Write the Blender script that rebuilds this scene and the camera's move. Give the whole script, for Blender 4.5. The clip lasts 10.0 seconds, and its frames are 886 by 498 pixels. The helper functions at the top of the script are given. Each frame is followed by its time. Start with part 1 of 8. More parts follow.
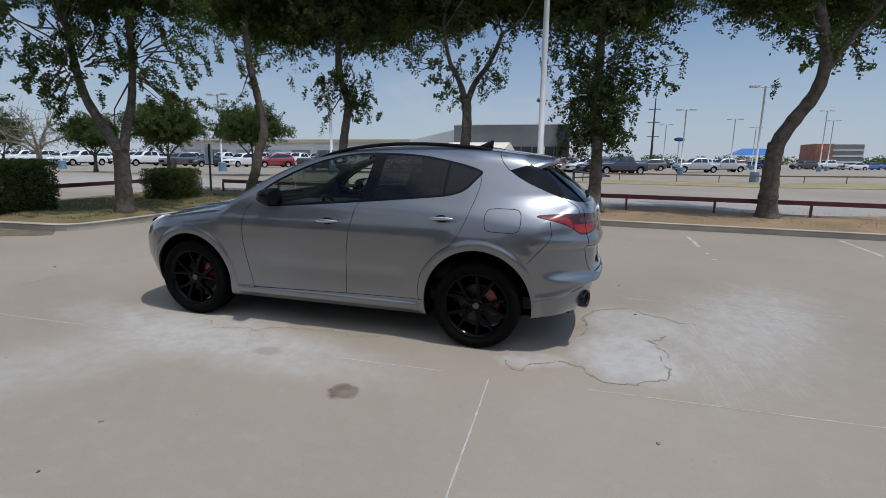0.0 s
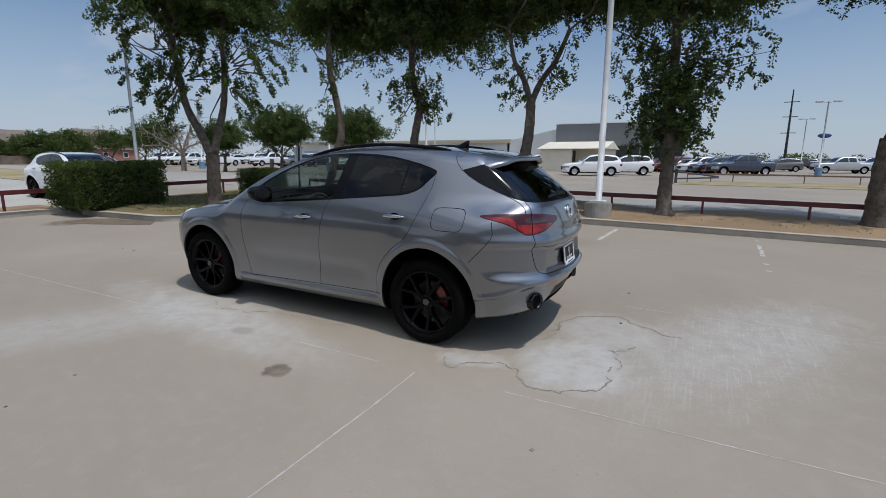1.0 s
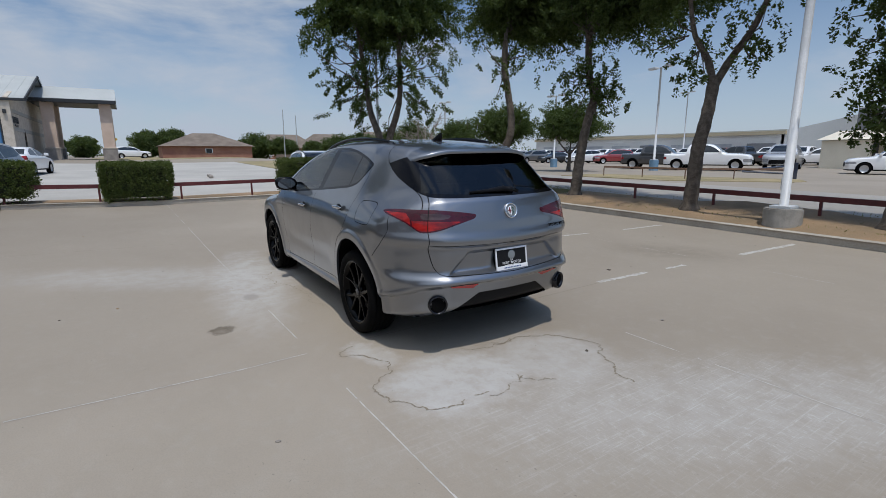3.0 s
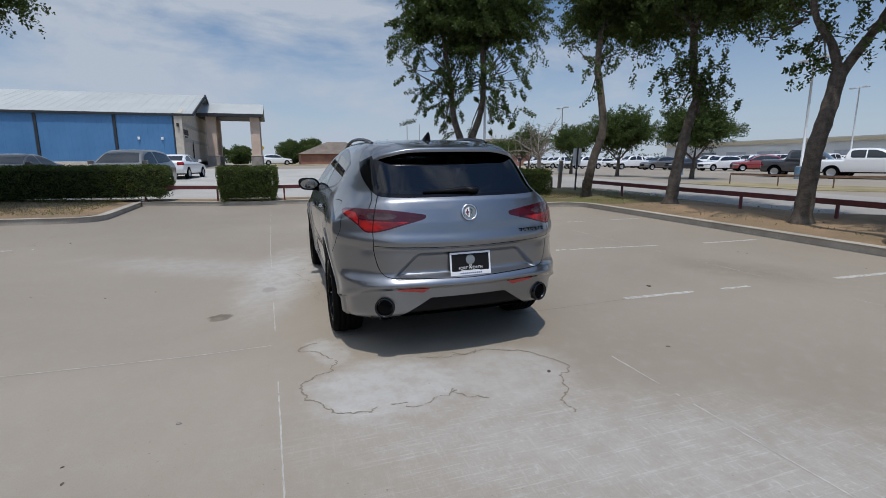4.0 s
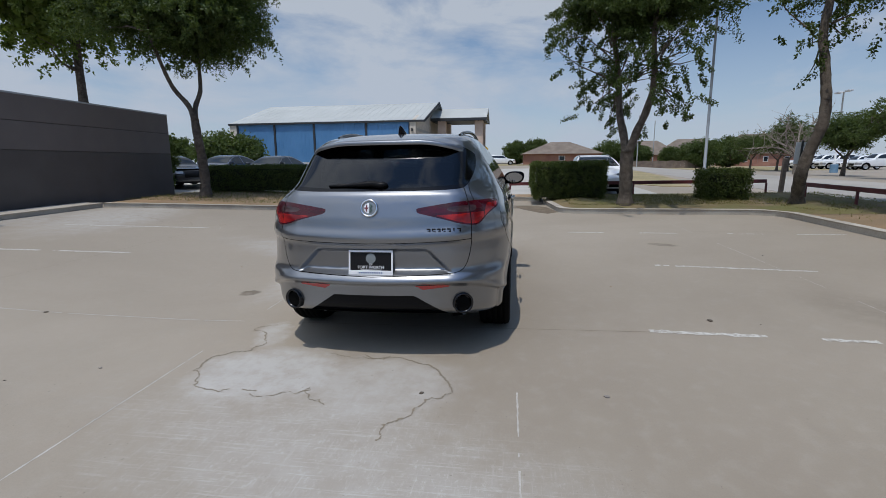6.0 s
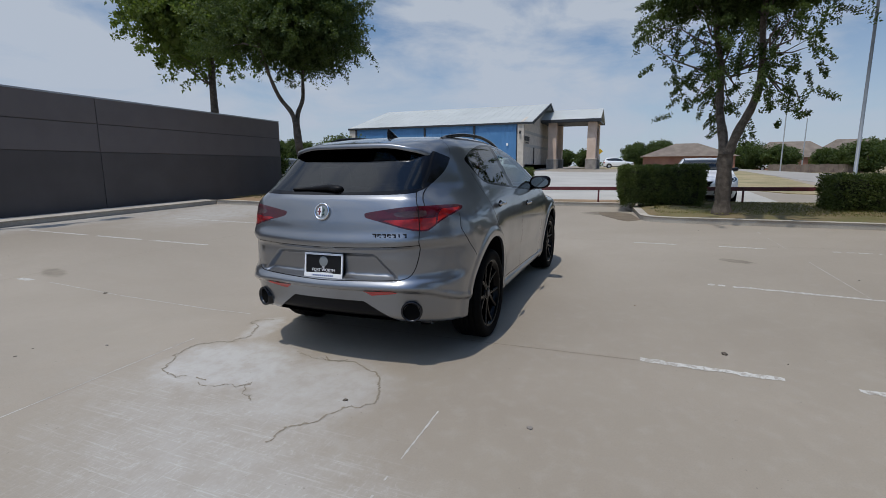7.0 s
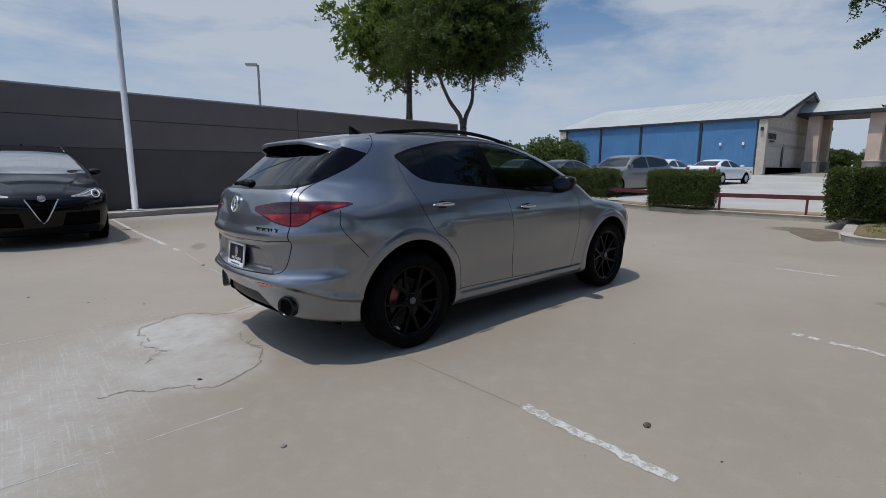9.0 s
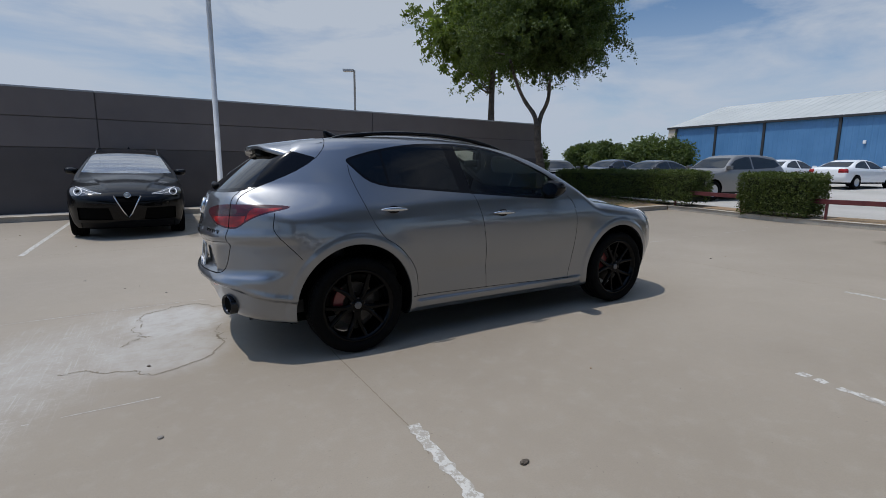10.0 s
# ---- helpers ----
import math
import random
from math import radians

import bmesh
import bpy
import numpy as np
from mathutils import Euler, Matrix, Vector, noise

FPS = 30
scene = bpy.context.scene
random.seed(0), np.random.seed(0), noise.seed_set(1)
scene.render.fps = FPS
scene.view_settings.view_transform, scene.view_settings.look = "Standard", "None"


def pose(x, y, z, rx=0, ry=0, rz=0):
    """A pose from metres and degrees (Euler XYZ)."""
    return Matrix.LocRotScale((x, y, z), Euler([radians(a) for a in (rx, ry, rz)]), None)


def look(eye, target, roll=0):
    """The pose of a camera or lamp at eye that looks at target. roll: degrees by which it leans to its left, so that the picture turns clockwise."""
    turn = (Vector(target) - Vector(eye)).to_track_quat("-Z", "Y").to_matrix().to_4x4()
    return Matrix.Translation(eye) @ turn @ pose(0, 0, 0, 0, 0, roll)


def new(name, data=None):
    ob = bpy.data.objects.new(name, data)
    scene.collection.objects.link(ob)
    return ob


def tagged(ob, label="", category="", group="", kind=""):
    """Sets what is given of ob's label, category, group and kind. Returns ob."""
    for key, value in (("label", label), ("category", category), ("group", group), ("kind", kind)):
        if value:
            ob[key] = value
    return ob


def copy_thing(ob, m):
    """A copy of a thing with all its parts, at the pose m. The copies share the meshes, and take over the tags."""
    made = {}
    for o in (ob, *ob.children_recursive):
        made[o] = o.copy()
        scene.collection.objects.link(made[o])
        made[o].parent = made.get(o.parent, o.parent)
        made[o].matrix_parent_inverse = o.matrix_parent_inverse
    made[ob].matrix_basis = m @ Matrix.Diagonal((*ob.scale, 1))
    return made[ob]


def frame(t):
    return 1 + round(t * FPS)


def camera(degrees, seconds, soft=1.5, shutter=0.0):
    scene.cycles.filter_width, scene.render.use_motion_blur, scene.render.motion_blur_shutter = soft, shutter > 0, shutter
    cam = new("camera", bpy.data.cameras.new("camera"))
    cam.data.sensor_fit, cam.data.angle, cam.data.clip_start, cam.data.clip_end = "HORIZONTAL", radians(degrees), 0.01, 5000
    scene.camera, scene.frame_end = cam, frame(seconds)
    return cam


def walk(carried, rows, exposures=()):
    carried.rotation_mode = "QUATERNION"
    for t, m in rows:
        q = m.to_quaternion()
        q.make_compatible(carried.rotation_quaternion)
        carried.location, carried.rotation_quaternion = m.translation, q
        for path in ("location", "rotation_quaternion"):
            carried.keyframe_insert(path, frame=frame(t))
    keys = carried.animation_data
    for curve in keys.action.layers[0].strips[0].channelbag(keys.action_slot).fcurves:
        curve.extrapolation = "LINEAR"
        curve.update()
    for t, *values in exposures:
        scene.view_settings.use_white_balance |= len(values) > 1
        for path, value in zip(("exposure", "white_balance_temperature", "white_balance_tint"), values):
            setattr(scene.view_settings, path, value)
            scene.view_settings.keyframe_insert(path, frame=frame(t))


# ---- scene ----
cam = camera(85.0, 10.0, soft=0.5)
PATH = [
    (0, (0.771, -4.702, 1.562), (0.245, -2.809, 1.192), 0.49),
    (0.5, (1.421, -4.576, 1.579), (0.693, -2.749, 1.210), 0.37),
    (1, (2.007, -4.337, 1.569), (1.077, -2.606, 1.197), 0.25),
    (1.5, (2.606, -4.013, 1.566), (1.475, -2.406, 1.190), 0.15),
    (2, (3.112, -3.596, 1.550), (1.789, -2.147, 1.167), -0.04),
    (2.5, (3.515, -3.070, 1.553), (2.018, -1.804, 1.161), -0.13),
    (4, (4.250, -1.298, 1.469), (2.383, -0.677, 1.113), -0.31),
    (4.5, (4.314, -0.707, 1.433), (2.386, -0.311, 1.081), -0.22),
    (5, (4.348, -0.114, 1.414), (2.386, 0.053, 1.057), -0.33),
    (5.5, (4.304, 0.459, 1.402), (2.336, 0.392, 1.047), -0.45),
    (7, (3.763, 2.055, 1.408), (1.938, 1.311, 1.073), -0.25),
    (7.5, (3.487, 2.562, 1.398), (1.767, 1.597, 1.064), -0.01),
    (8, (3.116, 2.993, 1.374), (1.523, 1.831, 1.040), 0.13),
    (8.5, (2.677, 3.398, 1.363), (1.219, 2.070, 1.030), 0.15),
    (9, (2.218, 3.750, 1.368), (0.903, 2.279, 1.041), 0.25),
    (9.5, (1.713, 4.034, 1.393), (0.555, 2.436, 1.067), 0.46),
    (10, (1.208, 4.332, 1.408), (0.230, 2.618, 1.078), 0.45),
]
walk(cam, [(t, look(eye, target, roll)) for t, eye, target, roll in PATH])

# ---- light ----
SUN_DIR = Vector((0.36, -0.09, 1.0)).normalized()
world = bpy.data.worlds.new("sky")
scene.world = world
world.use_nodes = True
wn, wl = world.node_tree.nodes, world.node_tree.links
wn.clear()
sky = wn.new("ShaderNodeTexSky")
sky.sky_type = "NISHITA"
sky.sun_disc = False
sky.sun_elevation = math.asin(SUN_DIR.z)
sky.sun_rotation = math.atan2(SUN_DIR.x, SUN_DIR.y)
sky.air_density, sky.dust_density, sky.ozone_density, sky.altitude = 1.0, 0.3, 1.6, 200
w_co = wn.new("ShaderNodeTexCoord")
w_map = wn.new("ShaderNodeMapping")
w_map.inputs["Scale"].default_value = (1.0, 1.6, 4.2)
w_map.inputs["Rotation"].default_value = (0.0, 0.0, 0.5)
w_noise = wn.new("ShaderNodeTexNoise")
w_noise.inputs["Scale"].default_value, w_noise.inputs["Detail"].default_value = 2.1, 10.0
w_noise.inputs["Roughness"].default_value, w_noise.inputs["Distortion"].default_value = 0.58, 0.35
w_ramp = wn.new("ShaderNodeValToRGB")
w_ramp.color_ramp.elements[0].position, w_ramp.color_ramp.elements[0].color = 0.43, (0.0, 0.0, 0.0, 1)
w_ramp.color_ramp.elements[1].position, w_ramp.color_ramp.elements[1].color = 0.63, (0.9, 0.9, 0.9, 1)
w_mix = wn.new("ShaderNodeMix")
w_mix.data_type = "RGBA"
w_mix.inputs["B"].default_value = (5.9, 6.5, 7.4, 1)
w_bg = wn.new("ShaderNodeBackground")
w_bg.inputs["Strength"].default_value = 0.108
w_out = wn.new("ShaderNodeOutputWorld")
wl.new(w_co.outputs["Generated"], w_map.inputs["Vector"])
wl.new(w_map.outputs["Vector"], w_noise.inputs["Vector"])
w_side = wn.new("ShaderNodeSeparateXYZ")
w_more = wn.new("ShaderNodeMath")
w_more.operation = "MULTIPLY_ADD"
w_more.inputs[1].default_value = -0.12
wl.new(w_co.outputs["Generated"], w_side.inputs["Vector"])
wl.new(w_side.outputs["Y"], w_more.inputs[0])
wl.new(w_noise.outputs["Fac"], w_more.inputs[2])
wl.new(w_more.outputs["Value"], w_ramp.inputs["Fac"])
wl.new(w_ramp.outputs["Color"], w_mix.inputs["Factor"])
w_tint = wn.new("ShaderNodeMix")
w_tint.data_type, w_tint.blend_type = "RGBA", "MULTIPLY"
w_tint.inputs["Factor"].default_value = 1.0
w_tint.inputs["B"].default_value = (0.85, 1.0, 1.12, 1)
wl.new(sky.outputs["Color"], w_tint.inputs["A"])
wl.new(w_tint.outputs["Result"], w_mix.inputs["A"])
w_sep = wn.new("ShaderNodeSeparateXYZ")
w_low = wn.new("ShaderNodeMapRange")
w_low.inputs["From Min"].default_value, w_low.inputs["From Max"].default_value = 0.0, 0.30
w_low.inputs["To Min"].default_value, w_low.inputs["To Max"].default_value = 0.85, 0.0
w_haze = wn.new("ShaderNodeMix")
w_haze.data_type = "RGBA"
w_haze.inputs["B"].default_value = (5.2, 6.0, 7.4, 1)
wl.new(w_co.outputs["Generated"], w_sep.inputs["Vector"])
wl.new(w_sep.outputs["Z"], w_low.inputs["Value"])
wl.new(w_low.outputs["Result"], w_haze.inputs["Factor"])
wl.new(w_mix.outputs["Result"], w_haze.inputs["A"])
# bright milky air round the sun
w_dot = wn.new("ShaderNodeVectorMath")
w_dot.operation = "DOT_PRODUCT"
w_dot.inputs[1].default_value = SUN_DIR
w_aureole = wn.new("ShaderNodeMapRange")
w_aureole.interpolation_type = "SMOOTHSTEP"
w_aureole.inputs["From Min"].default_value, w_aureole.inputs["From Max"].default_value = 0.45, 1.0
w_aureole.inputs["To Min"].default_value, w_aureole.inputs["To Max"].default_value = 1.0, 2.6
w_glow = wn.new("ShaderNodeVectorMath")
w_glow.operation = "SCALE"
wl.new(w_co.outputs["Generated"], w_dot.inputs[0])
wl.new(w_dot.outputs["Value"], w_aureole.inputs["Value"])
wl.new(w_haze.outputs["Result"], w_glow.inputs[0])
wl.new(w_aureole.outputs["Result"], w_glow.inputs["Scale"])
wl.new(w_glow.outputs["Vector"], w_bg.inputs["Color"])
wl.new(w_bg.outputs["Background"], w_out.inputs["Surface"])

sun = new("sun", bpy.data.lights.new("sun", "SUN"))
sun.data.energy, sun.data.angle, sun.data.color = 3.6, radians(0.53), (1.0, 0.955, 0.89)
sun.matrix_world = look(SUN_DIR * 60, (0, 0, 0))
scene.view_settings.exposure = -0.42

# ---- materials ----
class Nodes:
    """A small builder of node materials."""

    def __init__(self, name):
        self.m = bpy.data.materials.new(name)
        self.m.use_nodes = True
        self.t = self.m.node_tree
        self.n, self.l = self.t.nodes, self.t.links
        self.b = self.n["Principled BSDF"]
        self.out = self.n["Material Output"]

    def put(self, socket, v):
        if isinstance(v, bpy.types.NodeSocket):
            self.l.new(v, socket)
        elif v is not None:
            if isinstance(v, (tuple, list)) and len(v) == 3 and socket.type == "RGBA":
                v = (*v, 1)
            socket.default_value = v

    def coords(self, kind="Object", scale=(1, 1, 1), turn=0.0, move=(0, 0, 0)):
        if kind == "World":
            c = self.n.new("ShaderNodeNewGeometry").outputs["Position"]
        else:
            c = self.n.new("ShaderNodeTexCoord").outputs[kind]
        mp = self.n.new("ShaderNodeMapping")
        mp.inputs["Scale"].default_value = scale
        mp.inputs["Rotation"].default_value = (0, 0, turn)
        mp.inputs["Location"].default_value = move
        self.l.new(c, mp.inputs["Vector"])
        return mp.outputs["Vector"]

    def noise(self, vec, scale, detail=4.0, rough=0.55, dist=0.0):
        x = self.n.new("ShaderNodeTexNoise")
        self.put(x.inputs["Vector"], vec)
        x.inputs["Scale"].default_value, x.inputs["Detail"].default_value = scale, detail
        x.inputs["Roughness"].default_value, x.inputs["Distortion"].default_value = rough, dist
        return x.outputs["Fac"]

    def ramp(self, fac, a, b, lo=0.0, hi=1.0):
        x = self.n.new("ShaderNodeMapRange")
        x.interpolation_type = "SMOOTHSTEP"
        self.put(x.inputs["Value"], fac)
        x.inputs["From Min"].default_value, x.inputs["From Max"].default_value = a, b
        x.inputs["To Min"].default_value, x.inputs["To Max"].default_value = lo, hi
        return x.outputs["Result"]

    def mix(self, fac, a, b, mode="MIX"):
        x = self.n.new("ShaderNodeMix")
        x.data_type, x.blend_type = "RGBA", mode
        self.put(x.inputs["Factor"], fac)
        self.put(x.inputs["A"], a)
        self.put(x.inputs["B"], b)
        return x.outputs["Result"]

    def math(self, op, a, b=0.0):
        x = self.n.new("ShaderNodeMath")
        x.operation = op
        self.put(x.inputs[0], a)
        self.put(x.inputs[1], b)
        return x.outputs["Value"]

    def bump(self, height, strength=0.3, distance=0.01):
        x = self.n.new("ShaderNodeBump")
        x.inputs["Strength"].default_value, x.inputs["Distance"].default_value = strength, distance
        self.l.new(height, x.inputs["Height"])
        self.l.new(x.outputs["Normal"], self.b.inputs["Normal"])
        return x

    def set(self, **kw):
        for k, v in kw.items():
            self.put(self.b.inputs[k.replace("_", " ")], v)
        return self.m


def varied(name, a, b, scale=4.0, rough=0.7, fine=60.0, bump=0.2, depth=0.004, metal=0.0, kind="Object", per_object=0.0, coat=0.0):
    """A surface of two near colours, mottled at two scales, with fine relief."""
    k = Nodes(name)
    c = k.coords(kind)
    big, small = k.noise(c, scale, 5), k.noise(c, fine, 3)
    f = k.math("ADD", k.math("MULTIPLY", big, 0.7), k.math("MULTIPLY", small, 0.3))
    col = k.mix(k.ramp(f, 0.35, 0.65), a, b)
    if per_object:
        r = k.n.new("ShaderNodeObjectInfo").outputs["Random"]
        hs = k.n.new("ShaderNodeHueSaturation")
        k.put(hs.inputs["Color"], col)
        k.put(hs.inputs["Value"], k.ramp(r, 0, 1, 1 - per_object, 1 + per_object))
        col = hs.outputs["Color"]
    k.bump(small, bump, depth)
    k.set(Base_Color=col, Roughness=k.ramp(big, 0.3, 0.7, rough - 0.06, rough + 0.06), Metallic=metal)
    if coat:
        k.set(Coat_Weight=coat, Coat_Roughness=0.03)
    return k.m


def plain(name, col, rough=0.5, metal=0.0, coat=0.0, spec=0.5):
    k = Nodes(name)
    k.set(Base_Color=col, Roughness=rough, Metallic=metal, Specular_IOR_Level=spec)
    if coat:
        k.set(Coat_Weight=coat, Coat_Roughness=0.03)
    return k.m


def leaf_material(name, a, b, light=0.35):
    k = Nodes(name)
    g = k.n.new("ShaderNodeNewGeometry")
    col = k.mix(g.outputs["Random Per Island"], a, b)
    k.set(Base_Color=col, Roughness=0.55, Specular_IOR_Level=0.2)
    tr = k.n.new("ShaderNodeBsdfTranslucent")
    k.put(tr.inputs["Color"], k.mix(0.5, col, (0.25, 0.35, 0.04)))
    ms = k.n.new("ShaderNodeMixShader")
    ms.inputs["Fac"].default_value = light
    k.l.new(k.b.outputs["BSDF"], ms.inputs[1])
    k.l.new(tr.outputs["BSDF"], ms.inputs[2])
    k.l.new(ms.outputs["Shader"], k.out.inputs["Surface"])
    return k.m


def concrete_ground():
    """Parking-lot concrete: broom marks, tyre grime, pale mineral bloom round the seep behind the car."""
    k = Nodes("lot_concrete")
    c = k.coords("World")
    n1 = k.noise(c, 0.16, 6, 0.6, 0.4)
    n2 = k.noise(c, 1.1, 6, 0.62)
    n3 = k.noise(c, 9.0, 5, 0.6)
    n4 = k.noise(c, 120.0, 2, 0.5)
    base = k.mix(k.ramp(n1, 0.3, 0.7), (0.236, 0.200, 0.156), (0.310, 0.268, 0.215))
    base = k.mix(k.ramp(n2, 0.35, 0.72, 0, 0.55), base, (0.266, 0.231, 0.182))
    base = k.mix(k.ramp(n3, 0.42, 0.75, 0, 0.3), base, (0.345, 0.318, 0.275))
    base = k.mix(k.ramp(n4, 0.3, 0.8, 0, 0.28), base, (0.205, 0.18, 0.15))
    broom = k.noise(k.coords("World", (1.2, 26, 1)), 3.0, 4, 0.7)
    warp = k.math("MULTIPLY", k.math("SUBTRACT", k.noise(c, 2.6, 8, 0.72), 0.5), 1.0)
    warp_small = k.math("MULTIPLY", k.math("SUBTRACT", k.noise(c, 11.0, 6, 0.7), 0.5), 1.7)
    thin = k.ramp(k.noise(c, 5.0, 7, 0.7), 0.34, 0.62, 0.5, 1.0)

    def patch(x, y, rx, ry, turn, soft, amount, wob=1.0):
        v = k.coords("World", (1, 1, 0), 0.0, (-x, -y, 0))
        m = k.n.new("ShaderNodeMapping")
        m.vector_type = "TEXTURE"
        m.inputs["Rotation"].default_value = (0, 0, radians(turn))
        m.inputs["Scale"].default_value = (rx, ry, 1)
        k.l.new(v, m.inputs["Vector"])
        ln = k.n.new("ShaderNodeVectorMath")
        ln.operation = "LENGTH"
        k.l.new(m.outputs["Vector"], ln.inputs[0])
        d = k.math("ADD", ln.outputs["Value"], k.math("MULTIPLY", warp_small if rx < 0.36 else warp, wob))
        return k.ramp(d, 1.0 + soft, 1.0 - soft, 0, amount)

    white = (0.405, 0.395, 0.375)
    dusty = (0.36, 0.345, 0.32)
    for x, y, rx, ry, turn, soft, amount, wob in (
        (1.2, -0.70, 0.40, 0.50, 10, 0.28, 0.85, 1.0),
        (1.30, 0.14, 0.42, 0.46, 0, 0.42, 0.62, 1.0),
        (0.50, -1.02, 0.28, 0.13, 15, 0.35, 0.65, 0.9),
        (-2.3, -1.35, 1.5, 0.38, -8, 0.6, 0.75, 1.2),
        (-3.0, -2.2, 1.7, 0.45, 62, 0.7, 0.45, 1.2),
        (2.45, 0.5, 1.45, 0.5, 62, 0.7, 0.5, 1.5),
        (-6.5, -8.8, 2.6, 1.2, 20, 0.6, 0.6, 1.3),
        (-2.4, -10.3, 4.0, 0.8, 0, 0.6, 0.5, 1.2),
    ):
        base = k.mix(k.math("MULTIPLY", patch(x, y, rx, ry, turn, soft, amount, wob), thin), base, white)
    cross = k.noise(k.coords("World", (22, 0.8, 1)), 2.2, 6, 0.78)
    area = patch(2.45, 0.45, 1.65, 0.66, 62, 0.6, 1.0, 1.1)
    scrub = k.math("MULTIPLY", k.ramp(k.noise(k.coords("World", (9, 16, 1)), 2.0, 8, 0.8), 0.52, 0.64), 0.65)
    lines = k.math("MAXIMUM", k.math("MULTIPLY", k.ramp(broom, 0.54, 0.68), 0.45), k.math("MAXIMUM", k.math("MULTIPLY", k.ramp(cross, 0.52, 0.63), 0.65), scrub))
    grain = k.ramp(k.noise(c, 38.0, 5, 0.7), 0.36, 0.56, 0.4, 1.0)
    streak = k.math("MULTIPLY", k.math("MULTIPLY", k.math("MULTIPLY", area, lines), thin), grain)
    base = k.mix(k.math("MULTIPLY", streak, 1.0), base, (0.45, 0.44, 0.415))
    base = k.mix(patch(2.3, 0.2, 1.5, 0.8, 62, 0.7, 0.12, 1.2), base, dusty)
    # broad darker area painted on to stand for the lens's corner falloff
    base = k.mix(patch(3.6, -2.8, 1.9, 1.2, 20, 0.8, 0.25, 1.0), base, (0.2, 0.18, 0.155))
    for x, y, rx, ry, turn, soft, amount in (
        (-0.70, -1.93, 0.10, 0.11, 10, 0.25, 0.8),
        (-4.0, 3.35, 0.22, 0.12, 60, 0.2, 0.6),
        (-10.2, 1.2, 0.45, 0.55, 0, 0.3, 0.8),
        (0.7, -6.4, 0.35, 0.2, 80, 0.3, 0.6),
        (-0.1, -5.1, 0.3, 0.12, 70, 0.3, 0.45),
        (-1.6, -1.5, 0.12, 0.08, 0, 0.4, 0.35),
        (1.3, -8.8, 1.2, 2.0, 0, 0.6, 0.3),
        (-0.4, 4.4, 0.8, 0.5, 30, 0.8, 0.3),
    ):
        base = k.mix(k.math("MULTIPLY", patch(x, y, rx, ry, turn, soft, amount, 0.7), thin), base, (0.075, 0.056, 0.034))
    pits = k.ramp(k.noise(c, 42.0, 3, 0.55), 0.70, 0.76, 0, 0.55)
    base = k.mix(pits, base, (0.13, 0.110, 0.085))
    k.bump(k.math("ADD", k.math("MULTIPLY", n4, 0.6), k.math("MULTIPLY", broom, 0.4)), 0.25, 0.004)
    return k.set(Base_Color=base, Roughness=k.ramp(n3, 0.3, 0.7, 0.72, 0.9))


M_LOT = concrete_ground()
M_SOIL = varied("bare_dark_soil", (0.10, 0.078, 0.055), (0.17, 0.135, 0.095), 3.0, 0.95, 40, 0.8, 0.02, kind="World")
M_KERB = varied("kerb_concrete", (0.3, 0.27, 0.23), (0.42, 0.39, 0.34), 1.5, 0.85, 40, 0.35, 0.005, kind="World")
M_APRON = varied("pale_concrete", (0.33, 0.318, 0.29), (0.41, 0.395, 0.365), 0.4, 0.85, 12, 0.2, 0.004, kind="World")
M_ROAD = varied("worn_road", (0.26, 0.245, 0.22), (0.33, 0.31, 0.28), 0.2, 0.88, 14, 0.3, 0.005, kind="World")


def worn_line_paint():
    """White lot paint flaked off to the bare concrete in small chips."""
    k = Nodes("worn_white_paint")
    c = k.coords("World")
    col = k.mix(k.noise(c, 14.0, 5, 0.6), (0.38, 0.37, 0.34), (0.58, 0.57, 0.54))
    col = k.mix(k.ramp(k.noise(c, 26.0, 7, 0.75), 0.47, 0.55, 0, 0.9), col, (0.29, 0.265, 0.228))
    return k.set(Base_Color=col, Roughness=0.8)


M_LINE = worn_line_paint()
M_JOINT = varied("joint_sealant", (0.33, 0.315, 0.285), (0.46, 0.44, 0.41), 8.0, 0.85, 60, 0.2, 0.003, kind="World")
M_CRACK = plain("dark_crack", (0.20, 0.168, 0.125), 0.95)
M_GRASS = varied("dry_lawn", (0.17, 0.125, 0.065), (0.11, 0.11, 0.036), 1.1, 0.95, 40, 0.6, 0.02, kind="World")
M_MULCH = varied("dry_leaf_litter", (0.30, 0.20, 0.115), (0.20, 0.145, 0.085), 0.9, 0.95, 55, 0.8, 0.02, kind="World")
M_STRAW = varied("straw_grass", (0.33, 0.265, 0.15), (0.20, 0.175, 0.085), 0.6, 0.95, 14, 0.5, 0.02, kind="World")
M_LEAF = leaf_material("oak_leaf", (0.022, 0.038, 0.011), (0.08, 0.112, 0.038), 0.26)
M_LEAF_LIGHT = leaf_material("elm_leaf", (0.05, 0.082, 0.018), (0.125, 0.165, 0.045), 0.4)
M_LEAF_MID = leaf_material("sunlit_oak_leaf", (0.02, 0.038, 0.010), (0.068, 0.098, 0.03), 0.22)
M_HEDGE = leaf_material("boxwood_leaf", (0.022, 0.04, 0.010), (0.10, 0.125, 0.034), 0.2)
# near-black green: the shade between a hedge's leaves put into the colour
M_HEDGE_SHADE = plain("hedge_inner_shade", (0.016, 0.02, 0.008), 1.0)
M_BARK = varied("grey_bark", (0.06, 0.047, 0.036), (0.135, 0.112, 0.09), 9.0, 0.95, 45, 0.9, 0.03)
M_STEM = varied("bare_twig", (0.2, 0.17, 0.14), (0.28, 0.24, 0.2), 9.0, 0.95, 45, 0.5, 0.01)
